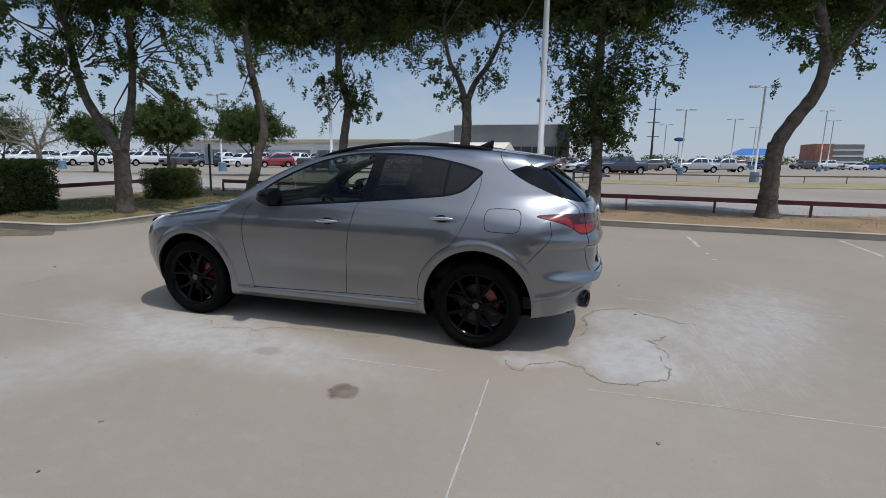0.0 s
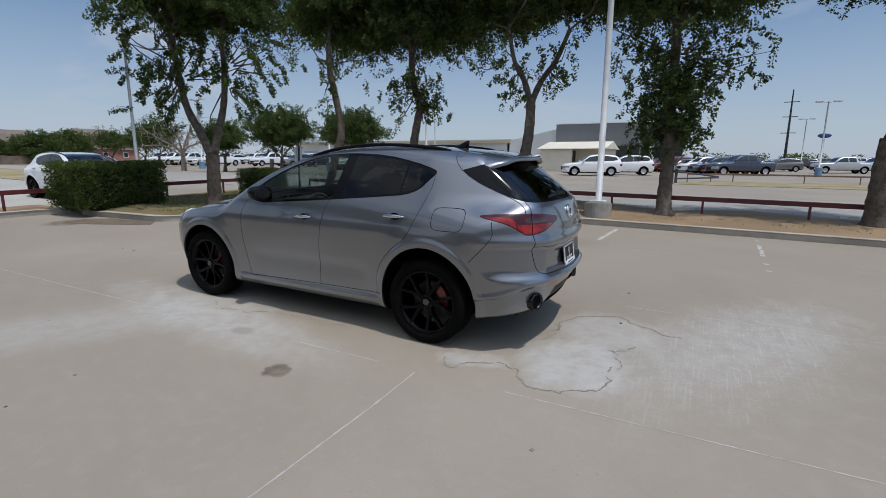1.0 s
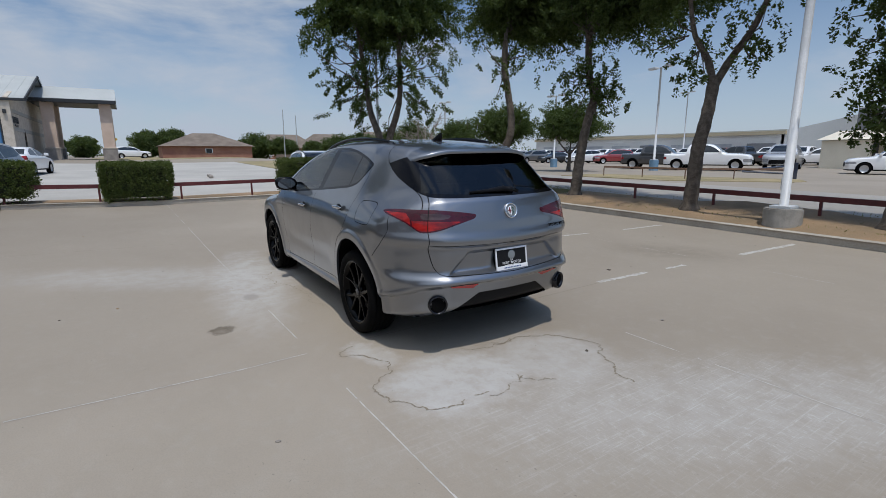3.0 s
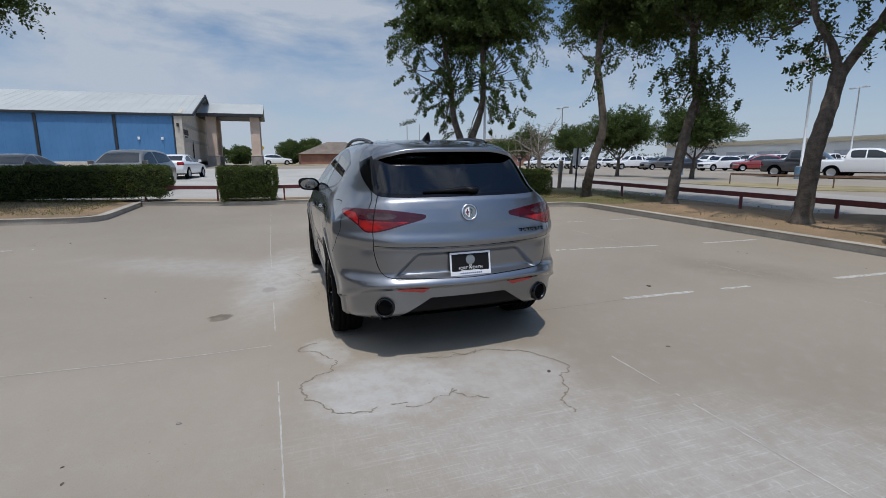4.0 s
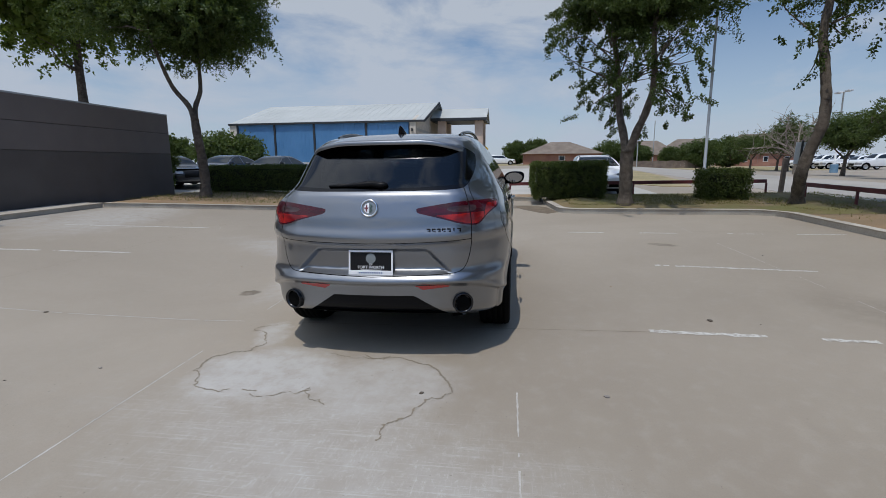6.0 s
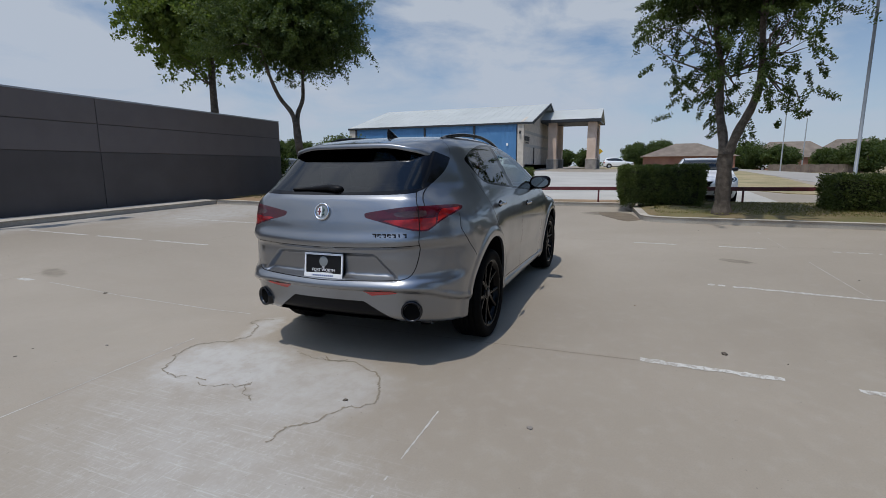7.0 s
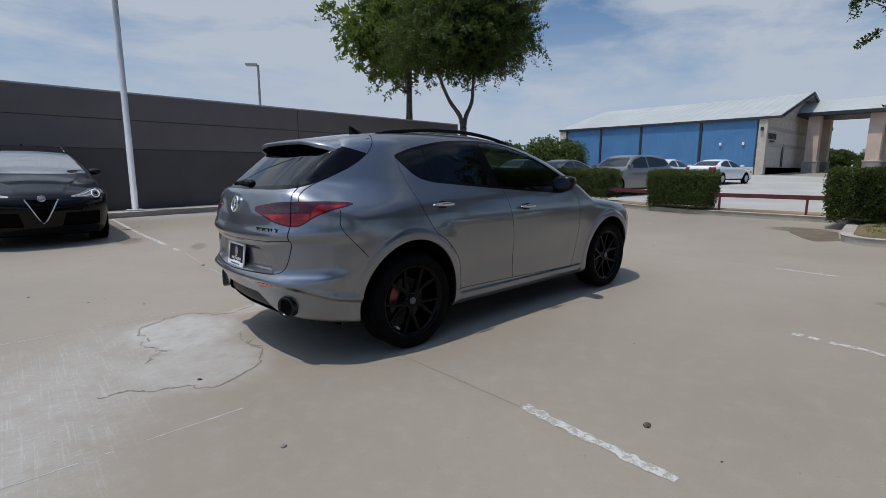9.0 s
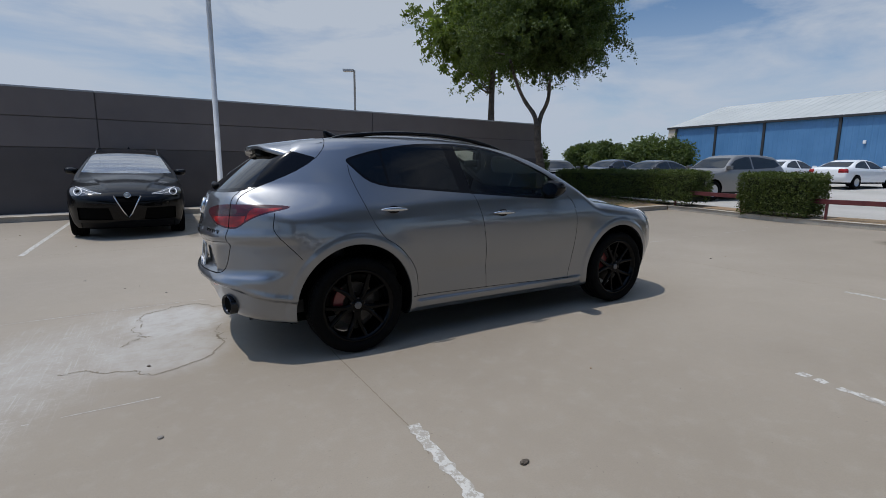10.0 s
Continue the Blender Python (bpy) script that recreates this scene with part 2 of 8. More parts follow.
M_RAIL = varied("maroon_paint", (0.075, 0.012, 0.014), (0.11, 0.022, 0.022), 5, 0.5, 40, 0.15, 0.002)
M_WALL_UP = varied("taupe_panel", (0.143, 0.121, 0.112), (0.166, 0.142, 0.131), 1.3, 0.85, 90, 0.25, 0.003)
M_WALL_LOW = varied("dark_taupe_panel", (0.084, 0.071, 0.065), (0.106, 0.091, 0.084), 1.1, 0.85, 90, 0.3, 0.004)
M_POLE = varied("galvanised_paint", (0.44, 0.46, 0.48), (0.55, 0.57, 0.59), 2.0, 0.5, 40, 0.1, 0.002)
M_POLE_GREY = varied("weathered_steel_grey", (0.3, 0.32, 0.34), (0.4, 0.42, 0.44), 2.0, 0.5, 40, 0.1, 0.002)
M_POLE_DARK = varied("dull_steel_grey", (0.15, 0.17, 0.19), (0.2, 0.22, 0.24), 2.0, 0.5, 40, 0.1, 0.002)
M_BASE = varied("cast_concrete", (0.2, 0.19, 0.17), (0.33, 0.31, 0.28), 3.0, 0.9, 50, 0.4, 0.005)
M_BLUE_BASE = varied("blue_painted_concrete", (0.1, 0.2, 0.3), (0.16, 0.27, 0.38), 3.0, 0.7, 40, 0.2, 0.003)
M_BLUE = varied("blue_ribbed_steel", (0.055, 0.165, 0.33), (0.068, 0.19, 0.37), 0.7, 0.5, 20, 0.1, 0.002)
M_TINROOF = varied("pale_tin_roof", (0.36, 0.38, 0.37), (0.42, 0.44, 0.43), 0.3, 0.6, 10, 0.1, 0.002)
M_STONE = varied("pale_limestone", (0.4, 0.35, 0.29), (0.52, 0.47, 0.4), 2.2, 0.9, 18, 0.5, 0.01, per_object=0.14)
M_STONE_DARK = varied("grey_stone", (0.2, 0.18, 0.16), (0.3, 0.27, 0.24), 2.2, 0.9, 18, 0.5, 0.01, per_object=0.14)
M_PEACH = varied("peach_stucco", (0.5, 0.38, 0.3), (0.6, 0.47, 0.38), 0.8, 0.9, 30, 0.2, 0.003)
M_DARKTRIM = plain("dark_trim", (0.02, 0.022, 0.025), 0.5)
M_BRICK = varied("red_brick_far", (0.24, 0.11, 0.08), (0.33, 0.17, 0.12), 0.7, 0.9, 12, 0.3, 0.005)
M_SHINGLE = varied("brown_shingle", (0.13, 0.105, 0.085), (0.2, 0.165, 0.135), 0.9, 0.95, 10, 0.4, 0.01)
M_CREAM = varied("cream_siding", (0.62, 0.57, 0.46), (0.7, 0.65, 0.54), 0.6, 0.7, 10, 0.15, 0.003)
M_GREYBOX = varied("grey_metal_panel", (0.17, 0.175, 0.18), (0.21, 0.215, 0.22), 0.3, 0.6, 10, 0.1, 0.002)
M_WAREHOUSE = varied("warehouse_white", (0.52, 0.53, 0.52), (0.62, 0.62, 0.6), 0.25, 0.7, 8, 0.1, 0.002)
M_WHOUSE_TRIM = plain("tan_trim", (0.42, 0.36, 0.25), 0.7)
M_GLASS_FAR = plain("far_window_glass", (0.015, 0.02, 0.025), 0.08)
M_FENCE_WOOD = varied("fence_boards", (0.12, 0.09, 0.075), (0.2, 0.16, 0.13), 1.0, 0.9, 14, 0.4, 0.005)
M_WHITE = varied("white_paint_far", (0.68, 0.69, 0.7), (0.76, 0.77, 0.78), 0.8, 0.6, 20, 0.05, 0.002)
M_SIGN_BLUE = plain("sign_blue", (0.02, 0.06, 0.2), 0.4)
M_ORANGE = plain("sign_orange", (0.55, 0.12, 0.03), 0.5)
M_YELLOW = plain("sign_yellow", (0.6, 0.38, 0.02), 0.5)
M_LAMPGLASS = plain("lamp_lens", (0.5, 0.5, 0.5), 0.3)

# ---- helpers for shapes ----
def gz(x, y):
    """Height of the lot: it drains past the car, rising gently to the wall and to the far building."""
    return (-0.0116 * max(-15, min(12, x)) + 0.02 * max(0, min(45, -x - 15)) * max(0, min(1, (24 - y) / 14))
            + 0.0091 * max(-14, min(10, y)) + 0.03 * max(0, min(12, -y - 2)))


def mesh_ob(name, verts, faces, material=None, parent=None, smooth=False, label=""):
    me = bpy.data.meshes.new(name)
    me.from_pydata([tuple(v) for v in verts], [], [tuple(f) for f in faces])
    me.validate()
    ob = new(name, me)
    if material:
        me.materials.append(material)
    if smooth:
        me.polygons.foreach_set("use_smooth", [True] * len(me.polygons))
    if parent:
        ob.parent = parent
    if label:
        tagged(ob, label)
    return ob


def part(name, bm, material, parent=None, label="", smooth=False):
    me = bpy.data.meshes.new(name)
    bm.to_mesh(me)
    bm.free()
    ob = new(name, me)
    me.materials.append(material)
    if smooth:
        me.polygons.foreach_set("use_smooth", [True] * len(me.polygons))
    if parent:
        ob.parent = parent
    if label:
        tagged(ob, label)
    return ob


def empty(name, m=None):
    ob = new(name)
    ob.empty_display_size = 0.1
    if m is not None:
        ob.matrix_basis = m
    return ob


def box_bm(x0, x1, y0, y1, z0, z1, bevel=0.0, bm=None):
    own = bm is None
    b = bmesh.new()
    bmesh.ops.create_cube(b, size=1, matrix=Matrix.Translation(((x0 + x1) / 2, (y0 + y1) / 2, (z0 + z1) / 2)) @ Matrix.Diagonal((x1 - x0, y1 - y0, z1 - z0, 1)))
    if bevel:
        bmesh.ops.bevel(b, geom=b.edges[:], offset=bevel, segments=2, affect="EDGES", profile=0.6)
    if own:
        return b
    me = bpy.data.meshes.new("tmp")
    b.to_mesh(me)
    b.free()
    bm.from_mesh(me)
    bpy.data.meshes.remove(me)
    return bm


def box(name, x0, x1, y0, y1, z0, z1, material, parent=None, bevel=0.0, label=""):
    return part(name, box_bm(x0, x1, y0, y1, z0, z1, bevel), material, parent, label)


def tube(path, radii, sides=8, bm=None, cap=True):
    """A tapered tube along a path of points."""
    bm = bm or bmesh.new()
    rings = []
    pts = [Vector(p) for p in path]
    ref = Vector((0.31, 0.95, 0.05))
    for i, p in enumerate(pts):
        d = (pts[min(i + 1, len(pts) - 1)] - pts[max(i - 1, 0)]).normalized()
        a = d.cross(ref)
        if a.length < 0.05:
            a = d.cross(Vector((1, 0, 0)))
        a.normalize()
        b = d.cross(a)
        r = radii[i] if isinstance(radii, (list, tuple)) else radii
        rings.append([bm.verts.new(p + (a * math.cos(k * math.tau / sides) + b * math.sin(k * math.tau / sides)) * r) for k in range(sides)])
    for r0, r1 in zip(rings, rings[1:]):
        for k in range(sides):
            bm.faces.new((r0[k], r0[(k + 1) % sides], r1[(k + 1) % sides], r1[k]))
    if cap:
        bm.faces.new(rings[0])
        bm.faces.new(rings[-1][::-1])
    return bm


def prism(poly, z0, z1, bm=None, bevel=0.0):
    """A polygon in plan with flat top; z0, z1 are numbers or functions of x, y."""
    own = bmesh.new()
    h = lambda z, p: z(*p) if callable(z) else z
    lo = [own.verts.new((*p, h(z0, p))) for p in poly]
    hi = [own.verts.new((*p, h(z1, p))) for p in poly]
    n = len(poly)
    own.faces.new(hi)
    own.faces.new(lo[::-1])
    for i in range(n):
        own.faces.new((lo[i], lo[(i + 1) % n], hi[(i + 1) % n], hi[i]))
    bmesh.ops.recalc_face_normals(own, faces=own.faces[:])
    if bevel:
        top = [e for e in own.edges if all(v in set(hi) for v in e.verts)]
        bmesh.ops.bevel(own, geom=top, offset=bevel, segments=3, affect="EDGES", profile=0.5)
    return own


def arc(cx, cy, r, a0, a1, n=8):
    return [(cx + r * math.cos(radians(a0 + (a1 - a0) * i / n)), cy + r * math.sin(radians(a0 + (a1 - a0) * i / n))) for i in range(n + 1)]


# ---- ground ----
# lines along which the lot changes its fall
FOLD_X = (-60, -55, -50, -45, -40, -35, -30, -25, -20, -15, 12)
FOLD_Y = (-14, -2, 10, 12, 14, 16, 18, 20, 22, 24)
def build_ground():
    xs, ys = (-3000, *FOLD_X, 3000), (-3000, *FOLD_Y, 3000)
    n = len(ys)
    verts = [(x, y, gz(x, y)) for x in xs for y in ys]
    faces = [(i * n + j, (i + 1) * n + j, (i + 1) * n + j + 1, i * n + j + 1) for i in range(len(xs) - 1) for j in range(n - 1)]
    tagged(mesh_ob("ground", verts, faces, M_LOT), "stained sun-bleached concrete of a car park", "ground", kind="structure")


build_ground()


def sheet(name, poly, lift, material, label, category, kind="structure"):
    """A thin area laid on the lot."""
    b = bmesh.new()
    b.faces.new([b.verts.new((*p, 0)) for p in poly])
    for axis, cuts in ((0, FOLD_X), (1, FOLD_Y)):
        for c in cuts:
            at, way = [0, 0, 0], [0, 0, 0]
            at[axis], way[axis] = c, 1
            bmesh.ops.bisect_plane(b, geom=b.verts[:] + b.edges[:] + b.faces[:], plane_co=at, plane_no=way)
    for v in b.verts:
        v.co.z = gz(v.co.x, v.co.y) + lift
    rim = bmesh.ops.extrude_edge_only(b, edges=[e for e in b.edges if e.is_boundary])["geom"]
    for v in rim:
        if isinstance(v, bmesh.types.BMVert):
            v.co.z -= lift + 0.05
    bmesh.ops.recalc_face_normals(b, faces=b.faces[:])
    return tagged(part(name, b, material), label, category, kind=kind)


def rect(x0, y0, x1, y1, n=1):
    return [(x0, y0), (x1, y0), (x1, y1), (x0, y1)]


# pale apron between the front fence and the blue-sided building, road and far lot
sheet("apron", rect(-46.5, -40, -13.6, 6.2), 0.012, M_APRON, "pale bright concrete apron before the steel building", "pavement")
sheet("road", [(-60, 10.6), (60, 10.6), (60, 18.2), (-60, 18.2)], 0.010, M_ROAD, "worn grey concrete drive beyond the rail fence", "road")
sheet("straw_field", [(-150, -6), (-58.5, -6), (-58.5, 40), (-150, 60)], 0.02, M_STRAW, "dry straw-coloured field", "field")
sheet("verge", [(-46.4, 6.25), (-21.0, 6.25), (-18.6, 7.4), (-18.2, 8.5), (-23, 9.5), (-34, 10.3), (-46.4, 10.5)], 0.03, M_STRAW, "dry yellowed grass verge with fallen leaves", "verge")
sheet("far_verge", [(-16.0, 18.4), (-10.0, 19.4), (-6.3, 23.2), (-6.1, 24.2), (-7.0, 25.8), (-16.0, 21.5)], 0.03, M_STRAW, "dry grass strip under the pipe fence", "verge")
sheet("far_verge", [(0.4, 27.2), (18.0, 29.4), (60, 33.0), (60, 42.0), (22.0, 38.4), (7.5, 34.6), (2.2, 33.0), (0.2, 29.0)], 0.03, M_STRAW, "dry grass strip under the pipe fence", "verge")


def kerb_band(name, line, width, height, closed=False):
    """A kerb along a line; its road face lies on the line, its body to the left of the way."""
    pts = [Vector(p) for p in line]
    b = bmesh.new()
    prof = [(0.0, -0.08), (0.012, height - 0.03), (0.035, height), (width, height), (width, -0.08)]
    rings = []
    for i, p in enumerate(pts):
        d = (pts[min(i + 1, len(pts) - 1)] - pts[max(i - 1, 0)]).normalized()
        nrm = Vector((-d.y, d.x))
        rings.append([b.verts.new((*(p + nrm * o), gz(*(p + nrm * o)) + h)) for o, h in prof])
    for r0, r1 in zip(rings, rings[1:]):
        for k in range(len(prof) - 1):
            b.faces.new((r0[k], r1[k], r1[k + 1], r0[k + 1]))
    for r in (rings[0], rings[-1]):
        b.faces.new(r)
    bmesh.ops.recalc_face_normals(b, faces=b.faces[:])
    return tagged(part(name, b, M_KERB, smooth=False), "weathered concrete kerb edging the planting bed", "kerb", kind="structure")


def finer(line, step=0.5):
    out = []
    for a, b in zip(line, line[1:]):
        a, b = Vector(a), Vector(b)
        n = max(1, int((b - a).length / step))
        out += [tuple(a + (b - a) * i / n) for i in range(n)]
    return out + [tuple(line[-1])]


KH = 0.13
# kerb line from the right end of the tree bed round to the wall
k_tree = [(34.0, 6.95), (-7.2, 7.0)] + arc(-7.3, 6.2, 0.8, 90, 180, 5)[1:] + [(-8.35, 2.9)] + arc(-9.0, 2.7, 0.62, 0, -90, 5)[1:] + [(-11.3, 1.85)]
k_front = [(-11.9, 1.75), (-12.15, 1.2), (-12.35, -4.6), (-12.3, -5.25)]
k_left = [(-12.3, -5.3), (-9.3, -5.25)] + arc(-9.1, -5.95, 0.7, 100, 10, 5)[1:] + [(-8.15, -9.5), (-8.0, -10.6)]
k_wall = [(-8.0, -10.65), (34.0, -8.75)]


kerb_band("kerb_north", finer(k_tree), -0.16, KH)
kerb_band("kerb_west", finer(k_front), -0.16, KH)
kerb_band("kerb_west", finer(k_left), -0.16, KH)
kerb_band("kerb_south", finer(k_wall), -0.16, KH)


def bed(name, poly, material, label, mound=0.05):
    """A planted bed: a slightly mounded sheet inside a kerb."""
    b = bmesh.new()
    cx, cy = sum(p[0] for p in poly) / len(poly), sum(p[1] for p in poly) / len(poly)
    vs = [b.verts.new((*p, gz(*p) + KH - 0.015)) for p in poly]
    f = b.faces.new(vs)
    bmesh.ops.triangulate(b, faces=[f])
    bmesh.ops.subdivide_edges(b, edges=b.edges[:], cuts=3, use_grid_fill=True)
    edge = {v for e in b.edges if e.is_boundary for v in e.verts}
    for v in b.verts:
        v.co.z = gz(v.co.x, v.co.y) + KH - 0.015
        if v not in edge:
            v.co.z += mound * (0.6 + noise.noise(v.co * 1.3)) + 0.02 * noise.noise(v.co * 4.0)
    bmesh.ops.recalc_face_normals(b, faces=b.faces[:])
    for fc in b.faces:
        if fc.normal.z < 0:
            fc.normal_flip()
    return tagged(part(name, b, material, smooth=True), label, "planting bed", kind="structure")


bed("tree_bed", [(34, 7.1), (14, 7.1), (6, 7.1), (0, 7.1), (-7.2, 7.15), (-7.2, 10.4), (0, 10.4), (6, 10.4), (14, 10.4), (34, 10.4)], M_MULCH, "bare brown soil and dry leaf litter under the trees", 0.16)
bed("tree_bed", [(-7.25, 7.15), (-8.2, 6.6), (-8.5, 5.5), (-8.5, 2.9), (-9.0, 2.2), (-11.3, 2.0), (-13.4, 2.0), (-13.4, 10.4), (-7.25, 10.4)], M_GRASS, "patchy green and brown turf under the corner tree", 0.12)
sheet("soil_patch", [(-10.35, 1.0), (-9.6, 1.15), (-8.7, 1.6), (-8.45, 1.8), (-8.8, 2.1), (-9.4, 1.98), (-10.1, 1.86), (-10.5, 1.5)], 0.006, M_SOIL, "bare dark soil where the concrete has broken away at the kerb", "soil")
bed("hedge_bed", [(-11.95, 1.9), (-12.3, 1.2), (-12.5, -4.6), (-12.5, -5.4), (-13.6, -5.4), (-13.6, 1.9)], M_MULCH, "bare soil strip under the clipped hedges", 0.02)
bed("tree_bed", [(-12.4, -5.42), (-9.3, -5.42), (-8.6, -5.9), (-8.3, -9.5), (-8.2, -10.7), (-13.6, -10.9), (-13.6, -5.42)], M_MULCH, "dry grass and leaf litter by the wall", 0.04)
bed("wall_bed", [(-8.1, -10.8), (34, -8.9), (34, -9.5), (-8.1, -11.4)], M_KERB, "concrete strip at the foot of the wall", 0.0)


# ---- boundary wall of tilt-up panels ----
def wall_y(x):
    return -11.15 + 0.05 * x


def build_wall():
    wall = tagged(empty("wall_south"), "long taupe tilt-up panel wall with dark lower band", "wall", kind="structure")
    a = math.atan(0.05)
    joints = [-12.5, -5.0, 2.6, 10.2, 17.8, 25.4, 33.0]
    for x0, x1 in zip(joints, joints[1:]):
        L = (x1 - x0) / math.cos(a)
        m = Matrix.Translation((x0, wall_y(x0), 0)) @ Matrix.Rotation(a, 4, "Z")
        for z0, z1, mat_ in ((0.15, 1.825, M_WALL_LOW), (1.845, 2.555, M_WALL_UP), (2.575, 3.22, M_WALL_UP)):
            p = part("panel", box_bm(0.012, L - 0.012, -0.30, 0.0, z0, z1, 0.008), mat_, wall)
            p.matrix_basis = m
        c = part("core", box_bm(0.0, L, -0.29, -0.02, 0.1, 3.2), M_WALL_LOW, wall)
        c.matrix_basis = m
        t = part("coping", box_bm(0.0, L, -0.31, 0.006, 3.22, 3.265, 0.01), M_POLE_GREY, wall, "thin light metal coping")
        t.matrix_basis = m


build_wall()


# ---- rail fence ----
def rail_fence(name, pts, label, height=0.42, thick=0.05, spacing=2.1, mat_=None, lift=KH):
    """A low fence of square posts with one rail on top, along a line of points in plan."""
    mat_ = mat_ or M_RAIL
    f = tagged(empty(name, pose(pts[0][0], pts[0][1], gz(*pts[0]) + lift)), label, "fence")
    inv = f.matrix_basis.inverted()
    for a, b in zip(pts, pts[1:]):
        a, b = Vector(a), Vector(b)
        L = (b - a).length
        n = max(1, round(L / spacing))
        ang = math.atan2(b.y - a.y, b.x - a.x)
        for i in range(n + 1):
            p = a + (b - a) * i / n
            z = gz(*p) + lift
            o = part("post", box_bm(-thick / 2, thick / 2, -thick / 2, thick / 2, -0.12, height - thick, 0.004), mat_, f)
            o.matrix_basis = inv @ pose(p.x, p.y, z, 0, 0, math.degrees(ang))
            if i < n:
                q = a + (b - a) * (i + 1) / n
                zq = gz(*q) + lift
                d = Vector((q.x - p.x, q.y - p.y, zq - z))
                o = part("rail", box_bm(0, d.length, -thick * 0.6, thick * 0.6, -thick * 1.1, thick * 1.1, 0.004), mat_, f)
                o.matrix_basis = inv @ Matrix.Translation((p.x, p.y, z + height)) @ d.to_track_quat("X", "Z").to_matrix().to_4x4()
    return f


rail_fence("rail_fence", [(31.4, 8.9), (-10.6, 8.9)], "low maroon-painted steel rail fence under the trees")
rail_fence("rail_fence", [(-12.55, 8.8), (-12.55, -5.2)], "low maroon-painted steel rail fence behind the hedges")


# ---- light poles ----
def light_pole(name, x, y, height, r, base_r, base_h, mat_, label, heads=2, base_mat=None, arm=0.5, square=False, turn=0.0, lift=0.0):
    p = tagged(empty(name, pose(x, y, gz(x, y) + lift, 0, 0, turn)), label, "street lamp")
    z = 0.0
    if base_h:
        b = bmesh.new()
        bmesh.ops.create_cone(b, cap_ends=True, segments=24, radius1=base_r, radius2=base_r, depth=base_h + 0.2, matrix=Matrix.Translation((0, 0, base_h / 2 - 0.1)))
        bmesh.ops.bevel(b, geom=[e for e in b.edges if all(v.co.z > 0.05 for v in e.verts)], offset=0.02, segments=2, affect="EDGES")
        part("footing", b, base_mat or M_BASE, p, "round cast-concrete footing")
        z = base_h
    part("base_plate", box_bm(-r * 2.3, r * 2.3, -r * 2.3, r * 2.3, z, z + 0.05, 0.01), mat_, p)
    sides = 4 if square else 14
    part("shaft", tube([(0, 0, z + 0.02), (0, 0, height)], [r * (1.35 if square else 1.0), r * (1.2 if square else 0.75)], sides), mat_, p, smooth=not square)
    part("access_cover", box_bm(-r * 1.05, -r * 0.8, -0.04, 0.04, z + 0.35, z + 0.55, 0.004), mat_, p)
    for k in range(heads):
        s = (1, -1)[k % 2]
        part("arm", tube([(0, 0, height - 0.1), (s * arm, 0, height)], r * 0.35, 8), mat_, p)
        h = part("lamp_head", box_bm(s * arm - 0.1 if s > 0 else -arm - 0.55, s * arm + 0.55 if s > 0 else -arm + 0.1, -0.18, 0.18, height - 0.06, height + 0.08, 0.03), mat_, p)
        part("lens", box_bm(s * arm + 0.02 if s > 0 else -arm - 0.5, s * arm + 0.5 if s > 0 else -arm - 0.02, -0.14, 0.14, height - 0.075, height - 0.055), M_LAMPGLASS, h)
    return p


light_pole("light_pole", -0.18, 7.5, 9.0, 0.075, 0.31, 0.42, M_POLE, "white-grey steel light pole on a round concrete footing", lift=0.05)
light_pole("light_pole", -0.13, -10.58, 9.0, 0.075, 0.0, 0.0, M_POLE, "pale steel light pole at the foot of the wall", square=False, lift=KH - 0.02)
light_pole("light_pole", -26.0, 11.7, 9.0, 0.085, 0.0, 0.0, M_POLE_DARK, "plain grey steel pole beside the drive", heads=0)
light_pole("light_pole", -9.6, -26.0, 7.05, 0.085, 0.0, 0.0, M_POLE_GREY, "steel light pole with one lamp behind the wall", heads=1, turn=-30, arm=0.15)
for x, y, h in ((13.5, 37.2, 6.95), (12.0, 57.3, 7.2), (-34.0, 60.0, 9.0), (-29.0, 31.0, 6.4), (-18.0, 30.0, 7.2), (-46.0, 30.0, 7.2), (36.8, 85.0, 9.2), (40.7, 92.0, 8.2), (21.8, 75.3, 7.4), (14.5, 87.0, 7.5), (30.4, 95.0, 7.4)):
    light_pole("light_pole", x, y, h, 0.085, 0.32, 0.75, M_POLE, "white car-park light pole with twin lamp heads", base_mat=M_BLUE_BASE, turn=(x * 1.3) % 24 - 12)


